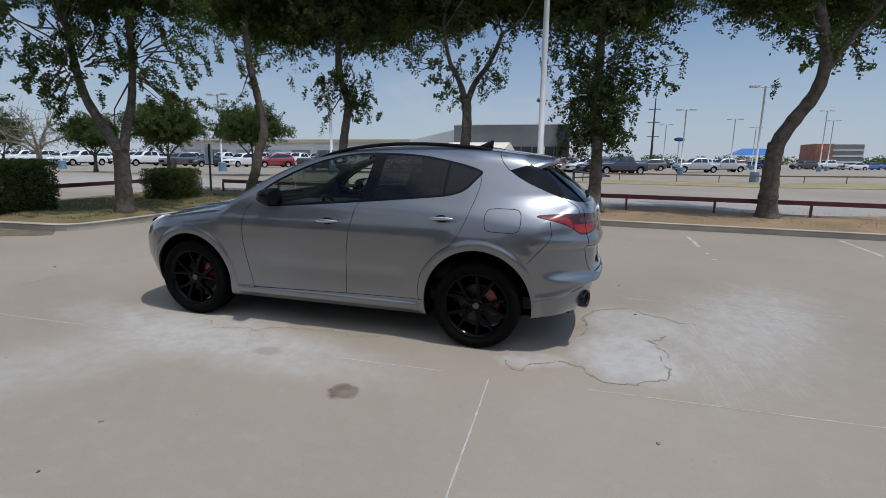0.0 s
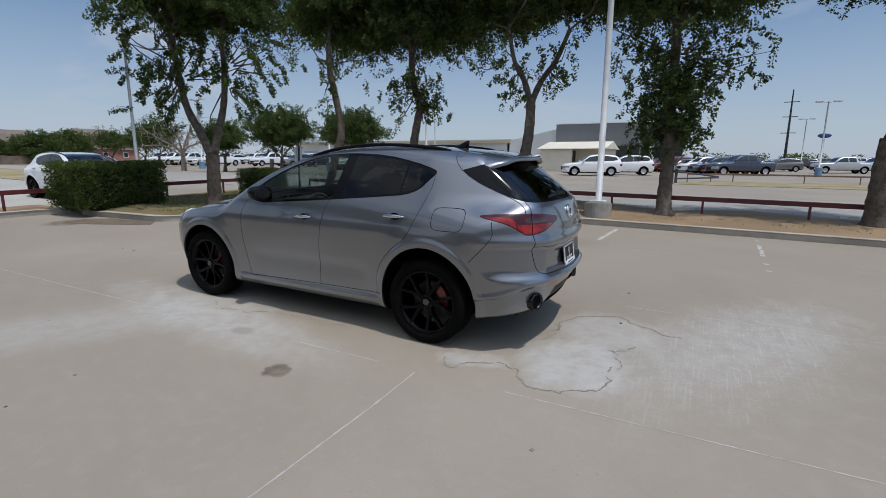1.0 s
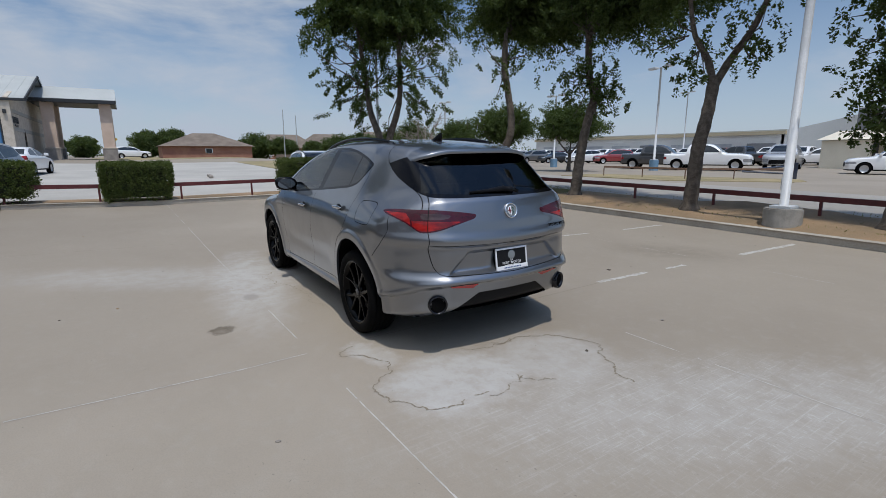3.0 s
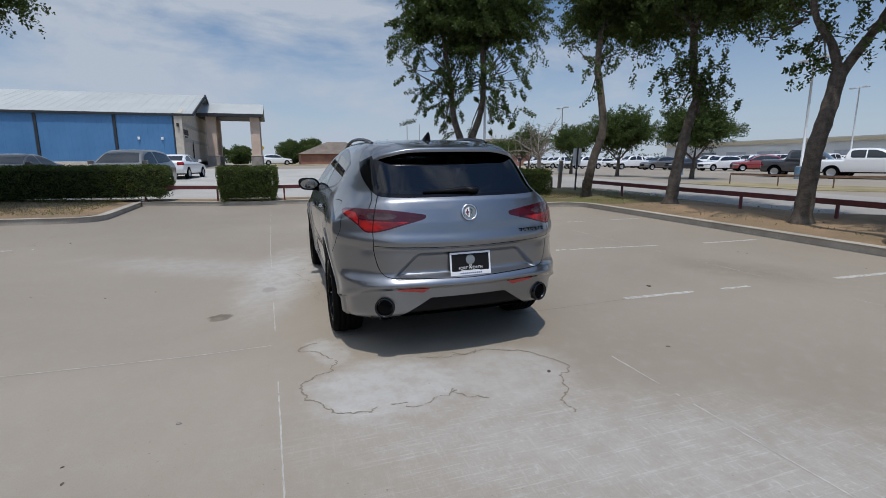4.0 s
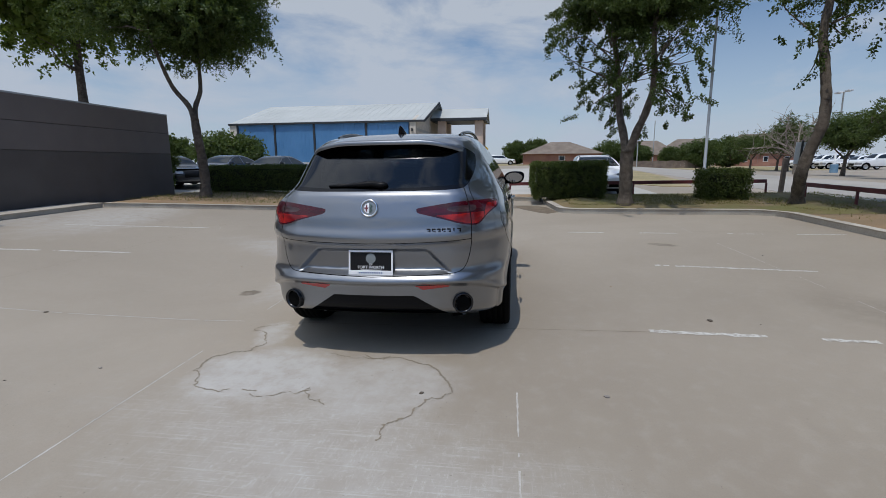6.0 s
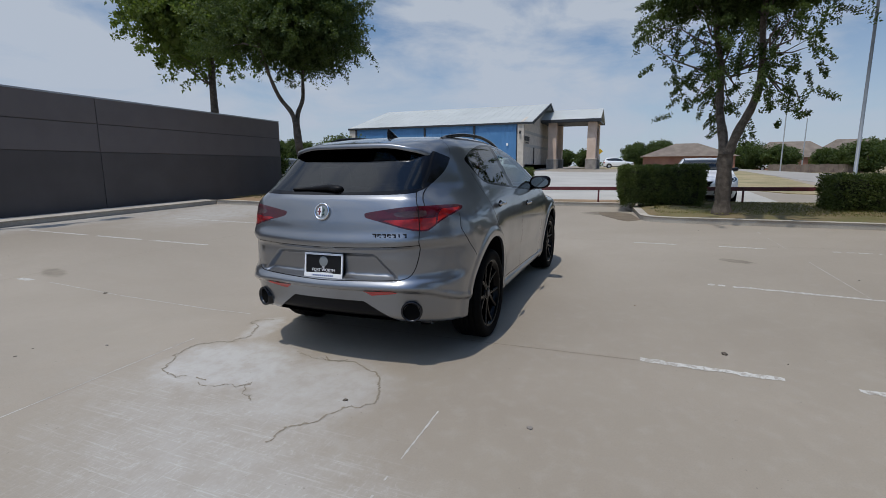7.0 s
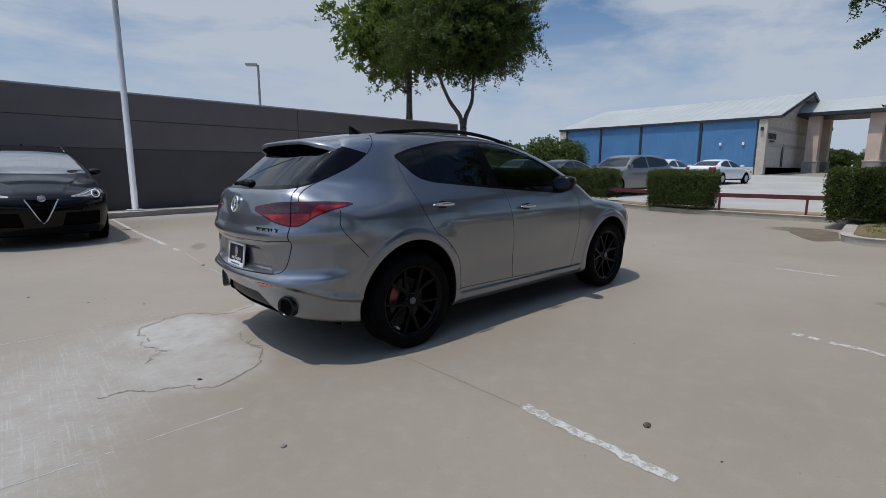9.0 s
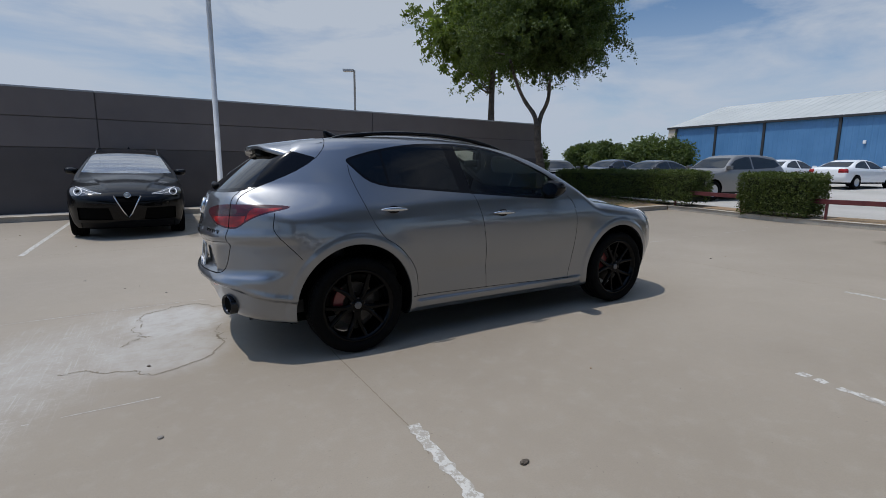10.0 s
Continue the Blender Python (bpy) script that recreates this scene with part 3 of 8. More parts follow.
# ---- trees and hedges ----
def leaf_cloud(name, centres, radii, count, size, material, parent=None, seed=1, flat=0.75, droop=0.35, middle=None):
    """Many small bent leaves along short twigs that stand out from the middle of the crown, or in round clumps if there is none."""
    rng = np.random.default_rng(seed)
    centres, radii = np.asarray(centres, float), np.asarray(radii, float)
    k = rng.integers(0, len(centres), count)
    d = rng.normal(size=(count, 3))
    d /= np.linalg.norm(d, axis=1)[:, None]
    if middle is None:
        rad = radii[k] * rng.random(count) ** 0.45
        p = centres[k] + d * rad[:, None] * np.array([1, 1, flat])
    else:
        way = centres - np.asarray(middle, float)
        way /= np.linalg.norm(way, axis=1)[:, None] + 1e-9
        way = way * 0.8 + rng.normal(size=way.shape) * 0.55
        way[:, 2] -= 0.15
        way /= np.linalg.norm(way, axis=1)[:, None] + 1e-9
        u = rng.uniform(-1, 1, count)
        p = centres[k] + way[k] * (u * radii[k])[:, None] + d * (radii[k] * 0.30 * (1.15 - 0.6 * np.maximum(u, 0)))[:, None] * rng.random(count)[:, None] ** 0.5
        p[:, 2] -= 0.12 * np.maximum(u, 0) ** 2 * radii[k]
    a = rng.normal(size=(count, 3)) + d * 0.6
    a[:, 2] -= droop
    a /= np.linalg.norm(a, axis=1)[:, None]
    b = np.cross(a, rng.normal(size=(count, 3)))
    b /= np.linalg.norm(b, axis=1)[:, None] + 1e-9
    n = np.cross(a, b)
    s = size * rng.uniform(0.6, 1.35, count)[:, None]
    w = s * 0.29
    v = np.empty((count, 4, 3))
    v[:, 0] = p
    v[:, 1] = p + a * s * 0.45 + b * w + n * s * 0.10
    v[:, 2] = p + a * s
    v[:, 3] = p + a * s * 0.45 - b * w + n * s * 0.10
    me = bpy.data.meshes.new(name)
    me.vertices.add(count * 4)
    me.vertices.foreach_set("co", v.reshape(-1))
    me.loops.add(count * 4)
    me.loops.foreach_set("vertex_index", np.arange(count * 4, dtype=np.int32))
    me.polygons.add(count)
    me.polygons.foreach_set("loop_start", np.arange(count, dtype=np.int32) * 4)
    me.update(calc_edges=True)
    me.materials.append(material)
    ob = new(name, me)
    if parent:
        ob.parent = parent
    return ob


def bent(rng, start, way, length, steps, wander, lift=0.0):
    pts, d = [Vector(start)], Vector(way).normalized()
    for _ in range(steps):
        d = (d + Vector(rng.normal(size=3)) * wander + Vector((0, 0, lift))).normalized()
        pts.append(pts[-1] + d * (length / steps))
    return pts


def big_tree(x, y, stems, label, seed, crown_z=(3.6, 7.8), crown_r=2.9, crown_c=(0, 0), leaves=15000, material=None, sprigs=(), lift=KH + 0.08, leaf=0.074, clumps=1500, gap=-0.6, squash=0.86, twig=1.0):
    """A street tree. stems: list of (path, base radius, tip radius) in metres from the foot."""
    material = material or M_LEAF
    rng = np.random.default_rng(seed)
    t = tagged(empty("tree", pose(x, y, gz(x, y) + lift - 0.02)), label, "tree")
    b = bmesh.new()
    tips = []
    for path, r0, r1 in stems:
        pts = [Vector(p) for p in path]
        fine = []
        for i in range(len(pts) - 1):
            p0, p1, p2, p3 = pts[max(i - 1, 0)], pts[i], pts[i + 1], pts[min(i + 2, len(pts) - 1)]
            for u in np.linspace(0, 1, 5)[:-1]:
                fine.append(0.5 * ((2 * p1) + (p2 - p0) * u + (2 * p0 - 5 * p1 + 4 * p2 - p3) * u * u + (3 * p1 - p0 - 3 * p2 + p3) * u ** 3))
        fine.append(pts[-1])
        n = len(fine)
        rad = [r0 + (r1 - r0) * (i / (n - 1)) ** 0.8 + (0.35 * r0 * max(0, 1 - i / 2.0) if path[0][2] <= 0.01 else 0) for i in range(n)]
        rad = [r * (1 + 0.06 * math.sin(i * 2.1 + seed)) for i, r in enumerate(rad)]
        rad = [r * 0.86 for r in rad]
        if path[0][2] <= 0.01:
            fine, rad = [fine[0] - Vector((0, 0, 0.3))] + fine, [rad[0] * 1.08] + rad
        tube(fine, rad, 12, b)
        tips.append((fine[-1], (fine[-1] - fine[-3]).normalized(), r1))
        for j in range(n // 2, n - 2, 2):
            tips.append((fine[j], (fine[j + 1] - fine[j]).normalized(), rad[j] * 0.7))
        if len(fine) > 6:
            tips.append((fine[-4], (fine[-1] - fine[-4] + Vector(rng.normal(size=3)) * 0.6).normalized(), r1 * 0.8))
    zc = (crown_z[0] + crown_z[1]) / 2
    hz = (crown_z[1] - crown_z[0]) / 2
    mid_c = np.array([crown_c[0], crown_c[1], zc])
    centres, radii = [], []
    while len(centres) < clumps:
        d = rng.normal(size=3)
        d /= np.linalg.norm(d)
        rr = rng.uniform(0.15, 1.0) ** 0.5
        lump = 1 + 0.5 * noise.noise(Vector(d) * 1.7 + Vector((seed * 2.3, 0, 0))) + 0.22 * noise.noise(Vector(d) * 4.5 + Vector((0, seed * 1.7, 0)))
        c = mid_c + np.array([d[0] * crown_r, d[1] * crown_r * squash, d[2] * hz]) * rr * lump
        if d[2] < 0:
            c[2] += abs(d[2]) * hz * 0.2
        if noise.noise(Vector(c) * 0.85 + Vector((seed * 5.1, 1.3, 0))) < gap:
            continue
        centres.append(c)
        radii.append(rng.uniform(0.24, 0.5) * twig)
    for i in range(0, clumps, max(1, clumps // 40)):
        c = Vector(centres[i])
        base = min(tips, key=lambda q: (q[0] - c).length + 1.2 * max(0, q[0].z - c.z))
        if (c - base[0]).length > 1.7:
            continue
        mid = base[0].lerp(c, 0.5) + Vector((0, 0, 0.3)) + Vector(rng.normal(size=3)) * 0.3
        tube([base[0], base[0].lerp(mid, 0.55) + Vector(rng.normal(size=3)) * 0.12, mid, mid.lerp(c, 0.5) + Vector(rng.normal(size=3)) * 0.1, c], [min(0.05, base[2] * 0.5), 0.03, 0.018, 0.011, 0.004], 6, b)
    for sx, sy, sz, sr, sn in sprigs:
        c0 = Vector((sx, sy, sz))
        base = min(tips, key=lambda q: (q[0] - c0).length)
        for _ in range(sn * 2):
            c = c0 + Vector(rng.normal(size=3)) * sr * 1.15
            centres.append(np.array(c))
            radii.append(rng.uniform(0.14, 0.32))
            if _ % 3 == 0:
                tube([base[0].lerp(c, 0.2), base[0].lerp(c, 0.6) + Vector(rng.normal(size=3)) * 0.1, c], [0.022, 0.014, 0.004], 5, b)
    part("trunk", b, M_BARK, t, "grey furrowed bark", smooth=True)
    leaf_cloud("crown", centres, radii, int(leaves * 0.8), leaf, material, t, seed, middle=mid_c - np.array([0, 0, 0.6]))
    # oversized leaves added inside the crown, unseen, to block light through it
    inner = mid_c + (np.array(centres[:clumps]) - mid_c) * 0.72
    leaf_cloud("inner_crown", inner, np.full(len(inner), 0.35), leaves // 9, leaf * 2.8, material, t, seed + 100)
    return t


OAK = "live oak with leaning grey trunk and dense dark green crown"
big_tree(-9.02, 3.81, [([(0, 0, 0), (0.04, -0.01, 0.4), (0.09, -0.03, 0.8), (0.14, -0.05, 1.35)], 0.205, 0.18),
                      ([(0.14, -0.05, 1.2), (-0.17, -0.1, 1.8), (-0.46, -0.16, 2.3), (-0.66, -0.16, 2.8), (-0.7, -0.2, 3.4), (-0.66, -0.35, 4.2), (-0.7, -0.5, 5.4)], 0.135, 0.06),
                      ([(0.14, -0.03, 1.2), (0.13, 0.15, 1.8), (0.08, 0.37, 2.3), (0.05, 0.5, 2.8), (0.14, 0.48, 3.4), (0.2, 0.42, 4.2), (0.2, 0.5, 5.4)], 0.13, 0.06)],
         "elm with trunk forked low into two stems and airy foliage", 11, (3.3, 8.0), 1.95, (-0.25, 0.1), 200000, M_LEAF_MID,
         [(-1.2, -0.5, 2.9, 0.45, 12), (-0.7, 0.2, 3.2, 0.5, 10), (0.6, 0.8, 2.9, 0.45, 12), (-1.5, -0.2, 3.5, 0.5, 10), (0.9, 0.4, 3.4, 0.5, 10), (-0.2, -0.9, 3.6, 0.5, 10)], clumps=1000, gap=-0.4, leaf=0.058, squash=1.0)
big_tree(-8.75, 7.75, [([(0, 0, 0), (0.2, -0.1, 0.4), (0.45, -0.2, 0.8), (0.5, -0.1, 1.3), (0.64, 0.0, 1.8), (0.6, 0.05, 2.3), (0.5, 0.04, 2.8), (0.4, 0.02, 3.3), (0.32, -0.03, 3.8), (0.2, 0.1, 4.6)], 0.175, 0.10)],
         OAK, 12, (4.2, 8.0), 2.6, (0.2, 1.7), 120000, sprigs=[(0.5, 0.3, 3.9, 0.3, 6), (0.1, -0.4, 3.8, 0.3, 6)], leaf=0.076, gap=-0.38)
big_tree(-6.0, 8.45, [([(0, 0, 0), (0.04, 0.02, 0.4), (-0.05, 0.16, 0.8), (-0.15, 0.36, 1.3), (-0.14, 0.46, 1.8), (-0.11, 0.58, 2.3), (-0.1, 0.72, 2.8), (-0.24, 0.68, 3.3), (-0.42, 0.8, 3.8), (-0.33, 0.65, 4.6)], 0.19, 0.11)],
         OAK, 13, (4.25, 8.0), 2.6, (-0.1, 1.7), 125000, sprigs=[(0.15, 0.9, 2.7, 0.28, 9), (-0.6, 0.6, 3.1, 0.3, 9), (0.2, 0.8, 3.3, 0.3, 8), (-0.4, 0.3, 3.6, 0.3, 8)], leaf=0.076, gap=-0.38)
big_tree(-2.3, 8.1, [([(0, 0, 0), (0.02, 0.01, 0.5), (0.05, 0.03, 1.3), (0.09, 0.12, 1.8), (0.07, 0.29, 2.3), (0.0, 0.5, 2.85)], 0.19, 0.14),
                    ([(0.0, 0.5, 2.7), (-0.2, 0.5, 3.3), (-0.44, 0.35, 3.8), (-0.6, 0.3, 4.6)], 0.11, 0.05),
                    ([(0.0, 0.52, 2.7), (0.15, 0.85, 3.3), (0.55, 0.8, 3.8), (0.9, 0.7, 4.5)], 0.115, 0.06)],
         OAK, 14, (4.25, 8.2), 2.6, (0.1, 1.7), 125000, sprigs=[(-0.4, 0.4, 3.1, 0.3, 5), (0.5, 0.8, 3.5, 0.3, 8), (-0.7, 0.3, 3.7, 0.3, 7)], leaf=0.076, gap=-0.38)
big_tree(1.2, 8.2, [([(0, 0, 0), (-0.03, 0.22, 0.4), (-0.03, 0.35, 0.8), (-0.03, 0.4, 1.3), (-0.04, 0.45, 1.8), (-0.07, 0.6, 2.3), (-0.13, 0.8, 2.8), (-0.1, 0.8, 3.4), (-0.1, 0.7, 4.4)], 0.21, 0.12)],
         OAK, 15, (4.0, 8.2), 2.45, (0.1, 1.5), 130000, sprigs=[(0.25, 0.5, 1.9, 0.2, 22), (-0.35, 0.6, 2.1, 0.24, 22), (-0.05, 0.6, 2.6, 0.3, 22), (0.35, 0.8, 3.0, 0.32, 22), (-0.5, 0.9, 3.1, 0.35, 20), (0.0, 0.9, 3.6, 0.45, 24), (0.8, 1.0, 3.7, 0.4, 14), (-0.9, 1.0, 3.8, 0.4, 14)], leaf=0.076, gap=-0.5)
big_tree(5.2, 8.66, [([(0, 0, 0), (-0.03, -0.03, 0.4), (-0.03, -0.02, 0.8), (-0.02, 0.02, 1.3), (0.08, 0.1, 1.8), (0.33, 0.08, 2.3), (0.62, 0.02, 2.8), (0.72, -0.08, 3.3), (0.7, -0.08, 3.9), (0.4, 0.0, 5.0)], 0.27, 0.12), ([(-0.03, 0.0, 1.2), (-0.03, 0.02, 1.78)], 0.19, 0.165),
                    ([(0.7, -0.08, 3.3), (1.2, 0.1, 4.0), (1.8, 0.2, 4.8)], 0.1, 0.05)],
         OAK, 16, (4.2, 8.2), 3.0, (1.1, 1.7), 130000, sprigs=[(1.0, 0.1, 3.8, 0.3, 8), (0.2, 0.0, 4.1, 0.3, 8)], leaf=0.076, gap=-0.5)
big_tree(-10.38, -9.04, [([(0, 0, 0), (0.0, 0.02, 0.6), (0.05, 0.02, 1.2), (0.24, 0.07, 1.8), (0.25, 0.03, 2.4)], 0.19, 0.14),
                        ([(0.26, 0.04, 2.3), (0.3, -0.1, 2.8), (0.48, -0.42, 3.3), (0.85, -0.45, 3.9), (1.1, -0.6, 4.8)], 0.11, 0.05),
                        ([(0.25, 0.04, 2.3), (0.04, -0.05, 2.8), (-0.17, 0.02, 3.3), (-0.25, 0.0, 3.9), (-0.2, 0.1, 4.8)], 0.11, 0.05)],
         "young oak with knotted grey trunk and rounded crown", 17, (3.35, 8.5), 2.55, (-0.1, -0.1), 135000, M_LEAF_MID, leaf=0.076, squash=1.1, gap=-0.5)
big_tree(-12.52, -15.2, [([(0, 0, 0), (0.02, 0.02, 2.0), (0.0, 0.0, 3.6), (-0.05, -0.05, 6.5)], 0.26, 0.14)],
         "tall cottonwood behind the wall with loose bright leaves", 18, (3.9, 10.5), 3.0, (0.4, -0.4), 26000, M_LEAF_LIGHT, leaf=0.15, clumps=300, twig=1.4)


def shrub(x, y, rx, ry, h, label, leaves, seed, material=None, lift=0.0, leaf=0.09, name="shrub"):
    rng = np.random.default_rng(seed)
    s = tagged(empty(name, pose(x, y, gz(x, y) + lift)), label, "shrub")
    cs, rs = [], []
    for _ in range(max(12, leaves // 70)):
        d = rng.normal(size=3)
        d /= np.linalg.norm(d)
        q = rng.uniform(0.5, 1) ** 0.5
        cs.append((d[0] * rx * q, d[1] * ry * q, h * 0.52 + d[2] * h * 0.46 * q))
        rs.append(rng.uniform(0.15, 0.3) * min(rx, h))
    b = bmesh.new()
    for _ in range(7):
        c = cs[rng.integers(len(cs))]
        tube([(0, 0, -0.05), (c[0] * 0.3, c[1] * 0.3, c[2] * 0.5), c], [0.05 * h, 0.03 * h, 0.01], 6, b)
    part("trunk", b, M_BARK, s)
    leaf_cloud("crown", cs, rs, leaves, leaf, material or M_LEAF, s, seed)
    # oversized inner leaves added so less light passes through
    leaf_cloud("inner_crown", np.array(cs) * np.array([0.7, 0.7, 0.85]), rs, leaves // 4, leaf * 1.8, material or M_LEAF, s, seed + 50)
    return s


def hedge(x0, x1, y0, y1, h, label, seed, leaves, lift=KH):
    """A clipped hedge: small leaves, its faces uneven, round a near-black box painted as inner shade."""
    cx, cy = (x0 + x1) / 2, (y0 + y1) / 2
    hd = tagged(empty("hedge", pose(cx, cy, gz(cx, cy) + lift)), label, "hedge")
    hx, hy = (x1 - x0) / 2, (y1 - y0) / 2
    part("core", box_bm(-hx + 0.12, hx - 0.12, -hy + 0.12, hy - 0.12, 0.1, h - 0.1, 0.08), M_HEDGE_SHADE, hd)
    rng = np.random.default_rng(seed)
    areas = np.array([2 * hy * h, 2 * hy * h, 2 * hx * h, 2 * hx * h, 4 * hx * hy])
    pick = rng.choice(5, size=leaves // 7, p=areas / areas.sum())
    u, v = rng.uniform(-1, 1, len(pick)), rng.uniform(0, 1, len(pick))
    c = np.zeros((len(pick), 3))
    for i, (q, a, b) in enumerate(zip(pick, u, v)):
        taper = 0.88 + 0.12 * min(1, b * 2.5)
        if q < 2:
            c[i] = ((-hx, hx)[q] * taper, a * hy, 0.06 + b * (h - 0.1))
        elif q < 4:
            c[i] = (a * hx, (-hy, hy)[q - 2] * taper, 0.06 + b * (h - 0.1))
        else:
            c[i] = (a * hx, (2 * b - 1) * hy, h - 0.04)
        bump = noise.noise(Vector((c[i][0] + x0, c[i][1] * 1.0, c[i][2])) * 2.3) * 0.05
        c[i] *= 1 + bump
    sides = np.full(len(pick), 0.085)
    leaf_cloud("foliage", c, sides, leaves, 0.045, M_HEDGE, hd, seed, 1.0, 0.0)
    return hd


hedge(-13.4, -12.35, -10.4, -4.6, 1.0, "long clipped dark green boxwood hedge behind the kerb", 21, 48000)
hedge(-13.1, -12.15, -3.1, -1.45, 1.06, "block of clipped dark green boxwood hedge", 22, 24000)
hedge(-12.0, -10.65, 1.5, 3.6, 1.12, "block of clipped dark green boxwood hedge beside the forked elm", 23, 34000)
hedge(-10.95, -10.0, 6.15, 7.25, 0.86, "small clipped boxwood bush in the turf", 24, 14000)
shrub(-13.3, -13.0, 0.8, 0.7, 2.2, "loose dark green shrub at the end of the wall", 4500, 31, M_LEAF)


# ---- vehicle skins: a smooth solid from profile curves, meshed and cut into panels ----
def curve(pts, smooth=0.0, n=1500):
    """A monotone cubic through points, as a fast table lookup."""
    xs, ys = np.array([p[0] for p in pts], float), np.array([p[1] for p in pts], float)
    h, d = np.diff(xs), np.diff(ys) / np.diff(xs)
    m = np.zeros(len(xs))
    m[0], m[-1] = d[0], d[-1]
    for i in range(1, len(xs) - 1):
        m[i] = 0 if d[i - 1] * d[i] <= 0 else 3 * (h[i - 1] + h[i]) / ((2 * h[i] + h[i - 1]) / d[i - 1] + (h[i] + 2 * h[i - 1]) / d[i])
    X = np.linspace(xs[0], xs[-1], n)
    k = np.clip(np.searchsorted(xs, X) - 1, 0, len(h) - 1)
    t = (X - xs[k]) / h[k]
    Y = ((2 * t**3 - 3 * t**2 + 1) * ys[k] + (t**3 - 2 * t**2 + t) * h[k] * m[k] + (3 * t**2 - 2 * t**3) * ys[k + 1] + (t**3 - t**2) * h[k] * m[k + 1])
    w = int(smooth / (X[1] - X[0]))
    if w > 1:
        for _ in range(2):
            P = np.pad(Y, (w, w), mode="reflect", reflect_type="odd")
            Y = np.convolve(P, np.ones(2 * w + 1) / (2 * w + 1), "valid")
    return lambda q: np.interp(q, X, Y)


def step(v, a, b):
    t = np.clip((v - a) / (b - a), 0, 1)
    return t * t * (3 - 2 * t)


def smax(a, b, k):
    h = np.clip(0.5 + 0.5 * (a - b) / k, 0, 1)
    return b * (1 - h) + a * h + k * h * (1 - h)


def surface(f, lo, hi, h):
    """Triangles and normals of f = 0, by surface nets, with the points drawn onto the surface."""
    ax = [np.arange(a, b + h, h) for a, b in zip(lo, hi)]
    g = np.stack(np.meshgrid(*ax, indexing="ij"), -1).reshape(-1, 3)
    F = f(g[:, 0], g[:, 1], g[:, 2]).reshape([len(a) for a in ax])
    S = F < 0
    c = np.zeros([n - 1 for n in S.shape], int)
    for i in (0, 1):
        for j in (0, 1):
            for k in (0, 1):
                c += S[i:S.shape[0] - 1 + i, j:S.shape[1] - 1 + j, k:S.shape[2] - 1 + k]
    cell = np.argwhere((c > 0) & (c < 8))
    ids = -np.ones(c.shape, int)
    ids[tuple(cell.T)] = np.arange(len(cell))
    V = np.stack([ax[d][cell[:, d]] + h / 2 for d in range(3)], 1)
    quads = []
    for d in range(3):
        e, o = (d + 1) % 3, (d + 2) % 3
        a = np.moveaxis(S, d, 0)
        ch = np.argwhere(np.moveaxis(a[:-1] != a[1:], 0, d))
        ok = (ch[:, e] > 0) & (ch[:, o] > 0) & (ch[:, e] < c.shape[e]) & (ch[:, o] < c.shape[o])
        ch = ch[ok]
        de, do = np.eye(3, dtype=int)[e], np.eye(3, dtype=int)[o]
        q = np.stack([ids[tuple((ch - de - do).T)], ids[tuple((ch - do).T)], ids[tuple(ch.T)], ids[tuple((ch - de).T)]], 1)
        inside = S[tuple(ch.T)]
        q[~inside] = q[~inside][:, ::-1]
        quads.append(q)
    Q = np.concatenate(quads)
    Q = Q[(Q >= 0).all(1)]

    def grad(P, e=0.002):
        G = np.empty_like(P)
        for d in range(3):
            D = np.zeros(3)
            D[d] = e
            A, B = P + D, P - D
            G[:, d] = (f(*A.T) - f(*B.T)) / (2 * e)
        return G

    for _ in range(4):
        G = grad(V)
        val = f(*V.T)
        V = V - G * np.clip(val / np.maximum((G**2).sum(1), 0.05), -h, h)[:, None]
    T = np.concatenate([Q[:, [0, 1, 2]], Q[:, [0, 2, 3]]])
    flat = np.cross(V[T[:, 1]] - V[T[:, 0]], V[T[:, 2]] - V[T[:, 0]])
    if (flat * grad(V)[T[:, 0]]).sum() < 0:
        T = T[:, ::-1]
    return V, T, grad


def cut(V, T, L, val):
    """Splits the triangles where val, given at the points, changes sign. Returns V, T, L and, for each triangle, whether val < 0 there."""
    val = np.where(np.abs(val) < 1e-6, 1e-6, val)
    s = val < 0
    n = s[T].sum(1)
    whole = (n == 0) | (n == 3)
    C = T[~whole]
    if not len(C):
        return V, T, L, s[T[:, 0]], val
    two = s[C].sum(1) == 2
    lone = np.where(two[:, None], ~s[C], s[C])
    k = lone.argmax(1)
    r = np.arange(len(C))
    a, b, c = C[r, k], C[r, (k + 1) % 3], C[r, (k + 2) % 3]
    E = np.concatenate([np.stack([a, b], 1), np.stack([a, c], 1)])
    U, inv = np.unique(np.sort(E, 1), axis=0, return_inverse=True)
    inv = inv.reshape(-1)
    t = val[U[:, 0]] / (val[U[:, 0]] - val[U[:, 1]])
    P = V[U[:, 0]] + (V[U[:, 1]] - V[U[:, 0]]) * t[:, None]
    p, q = len(V) + inv[:len(C)], len(V) + inv[len(C):]
    lc = L[~whole]
    T2 = np.concatenate([T[whole], np.stack([a, p, q], 1), np.stack([p, b, c], 1), np.stack([p, c, q], 1)])
    L2 = np.concatenate([L[whole], lc, lc, lc])
    inn = np.concatenate([s[T[whole][:, 0]], s[a], s[b], s[b]])
    return np.concatenate([V, P]), T2, L2, inn, None


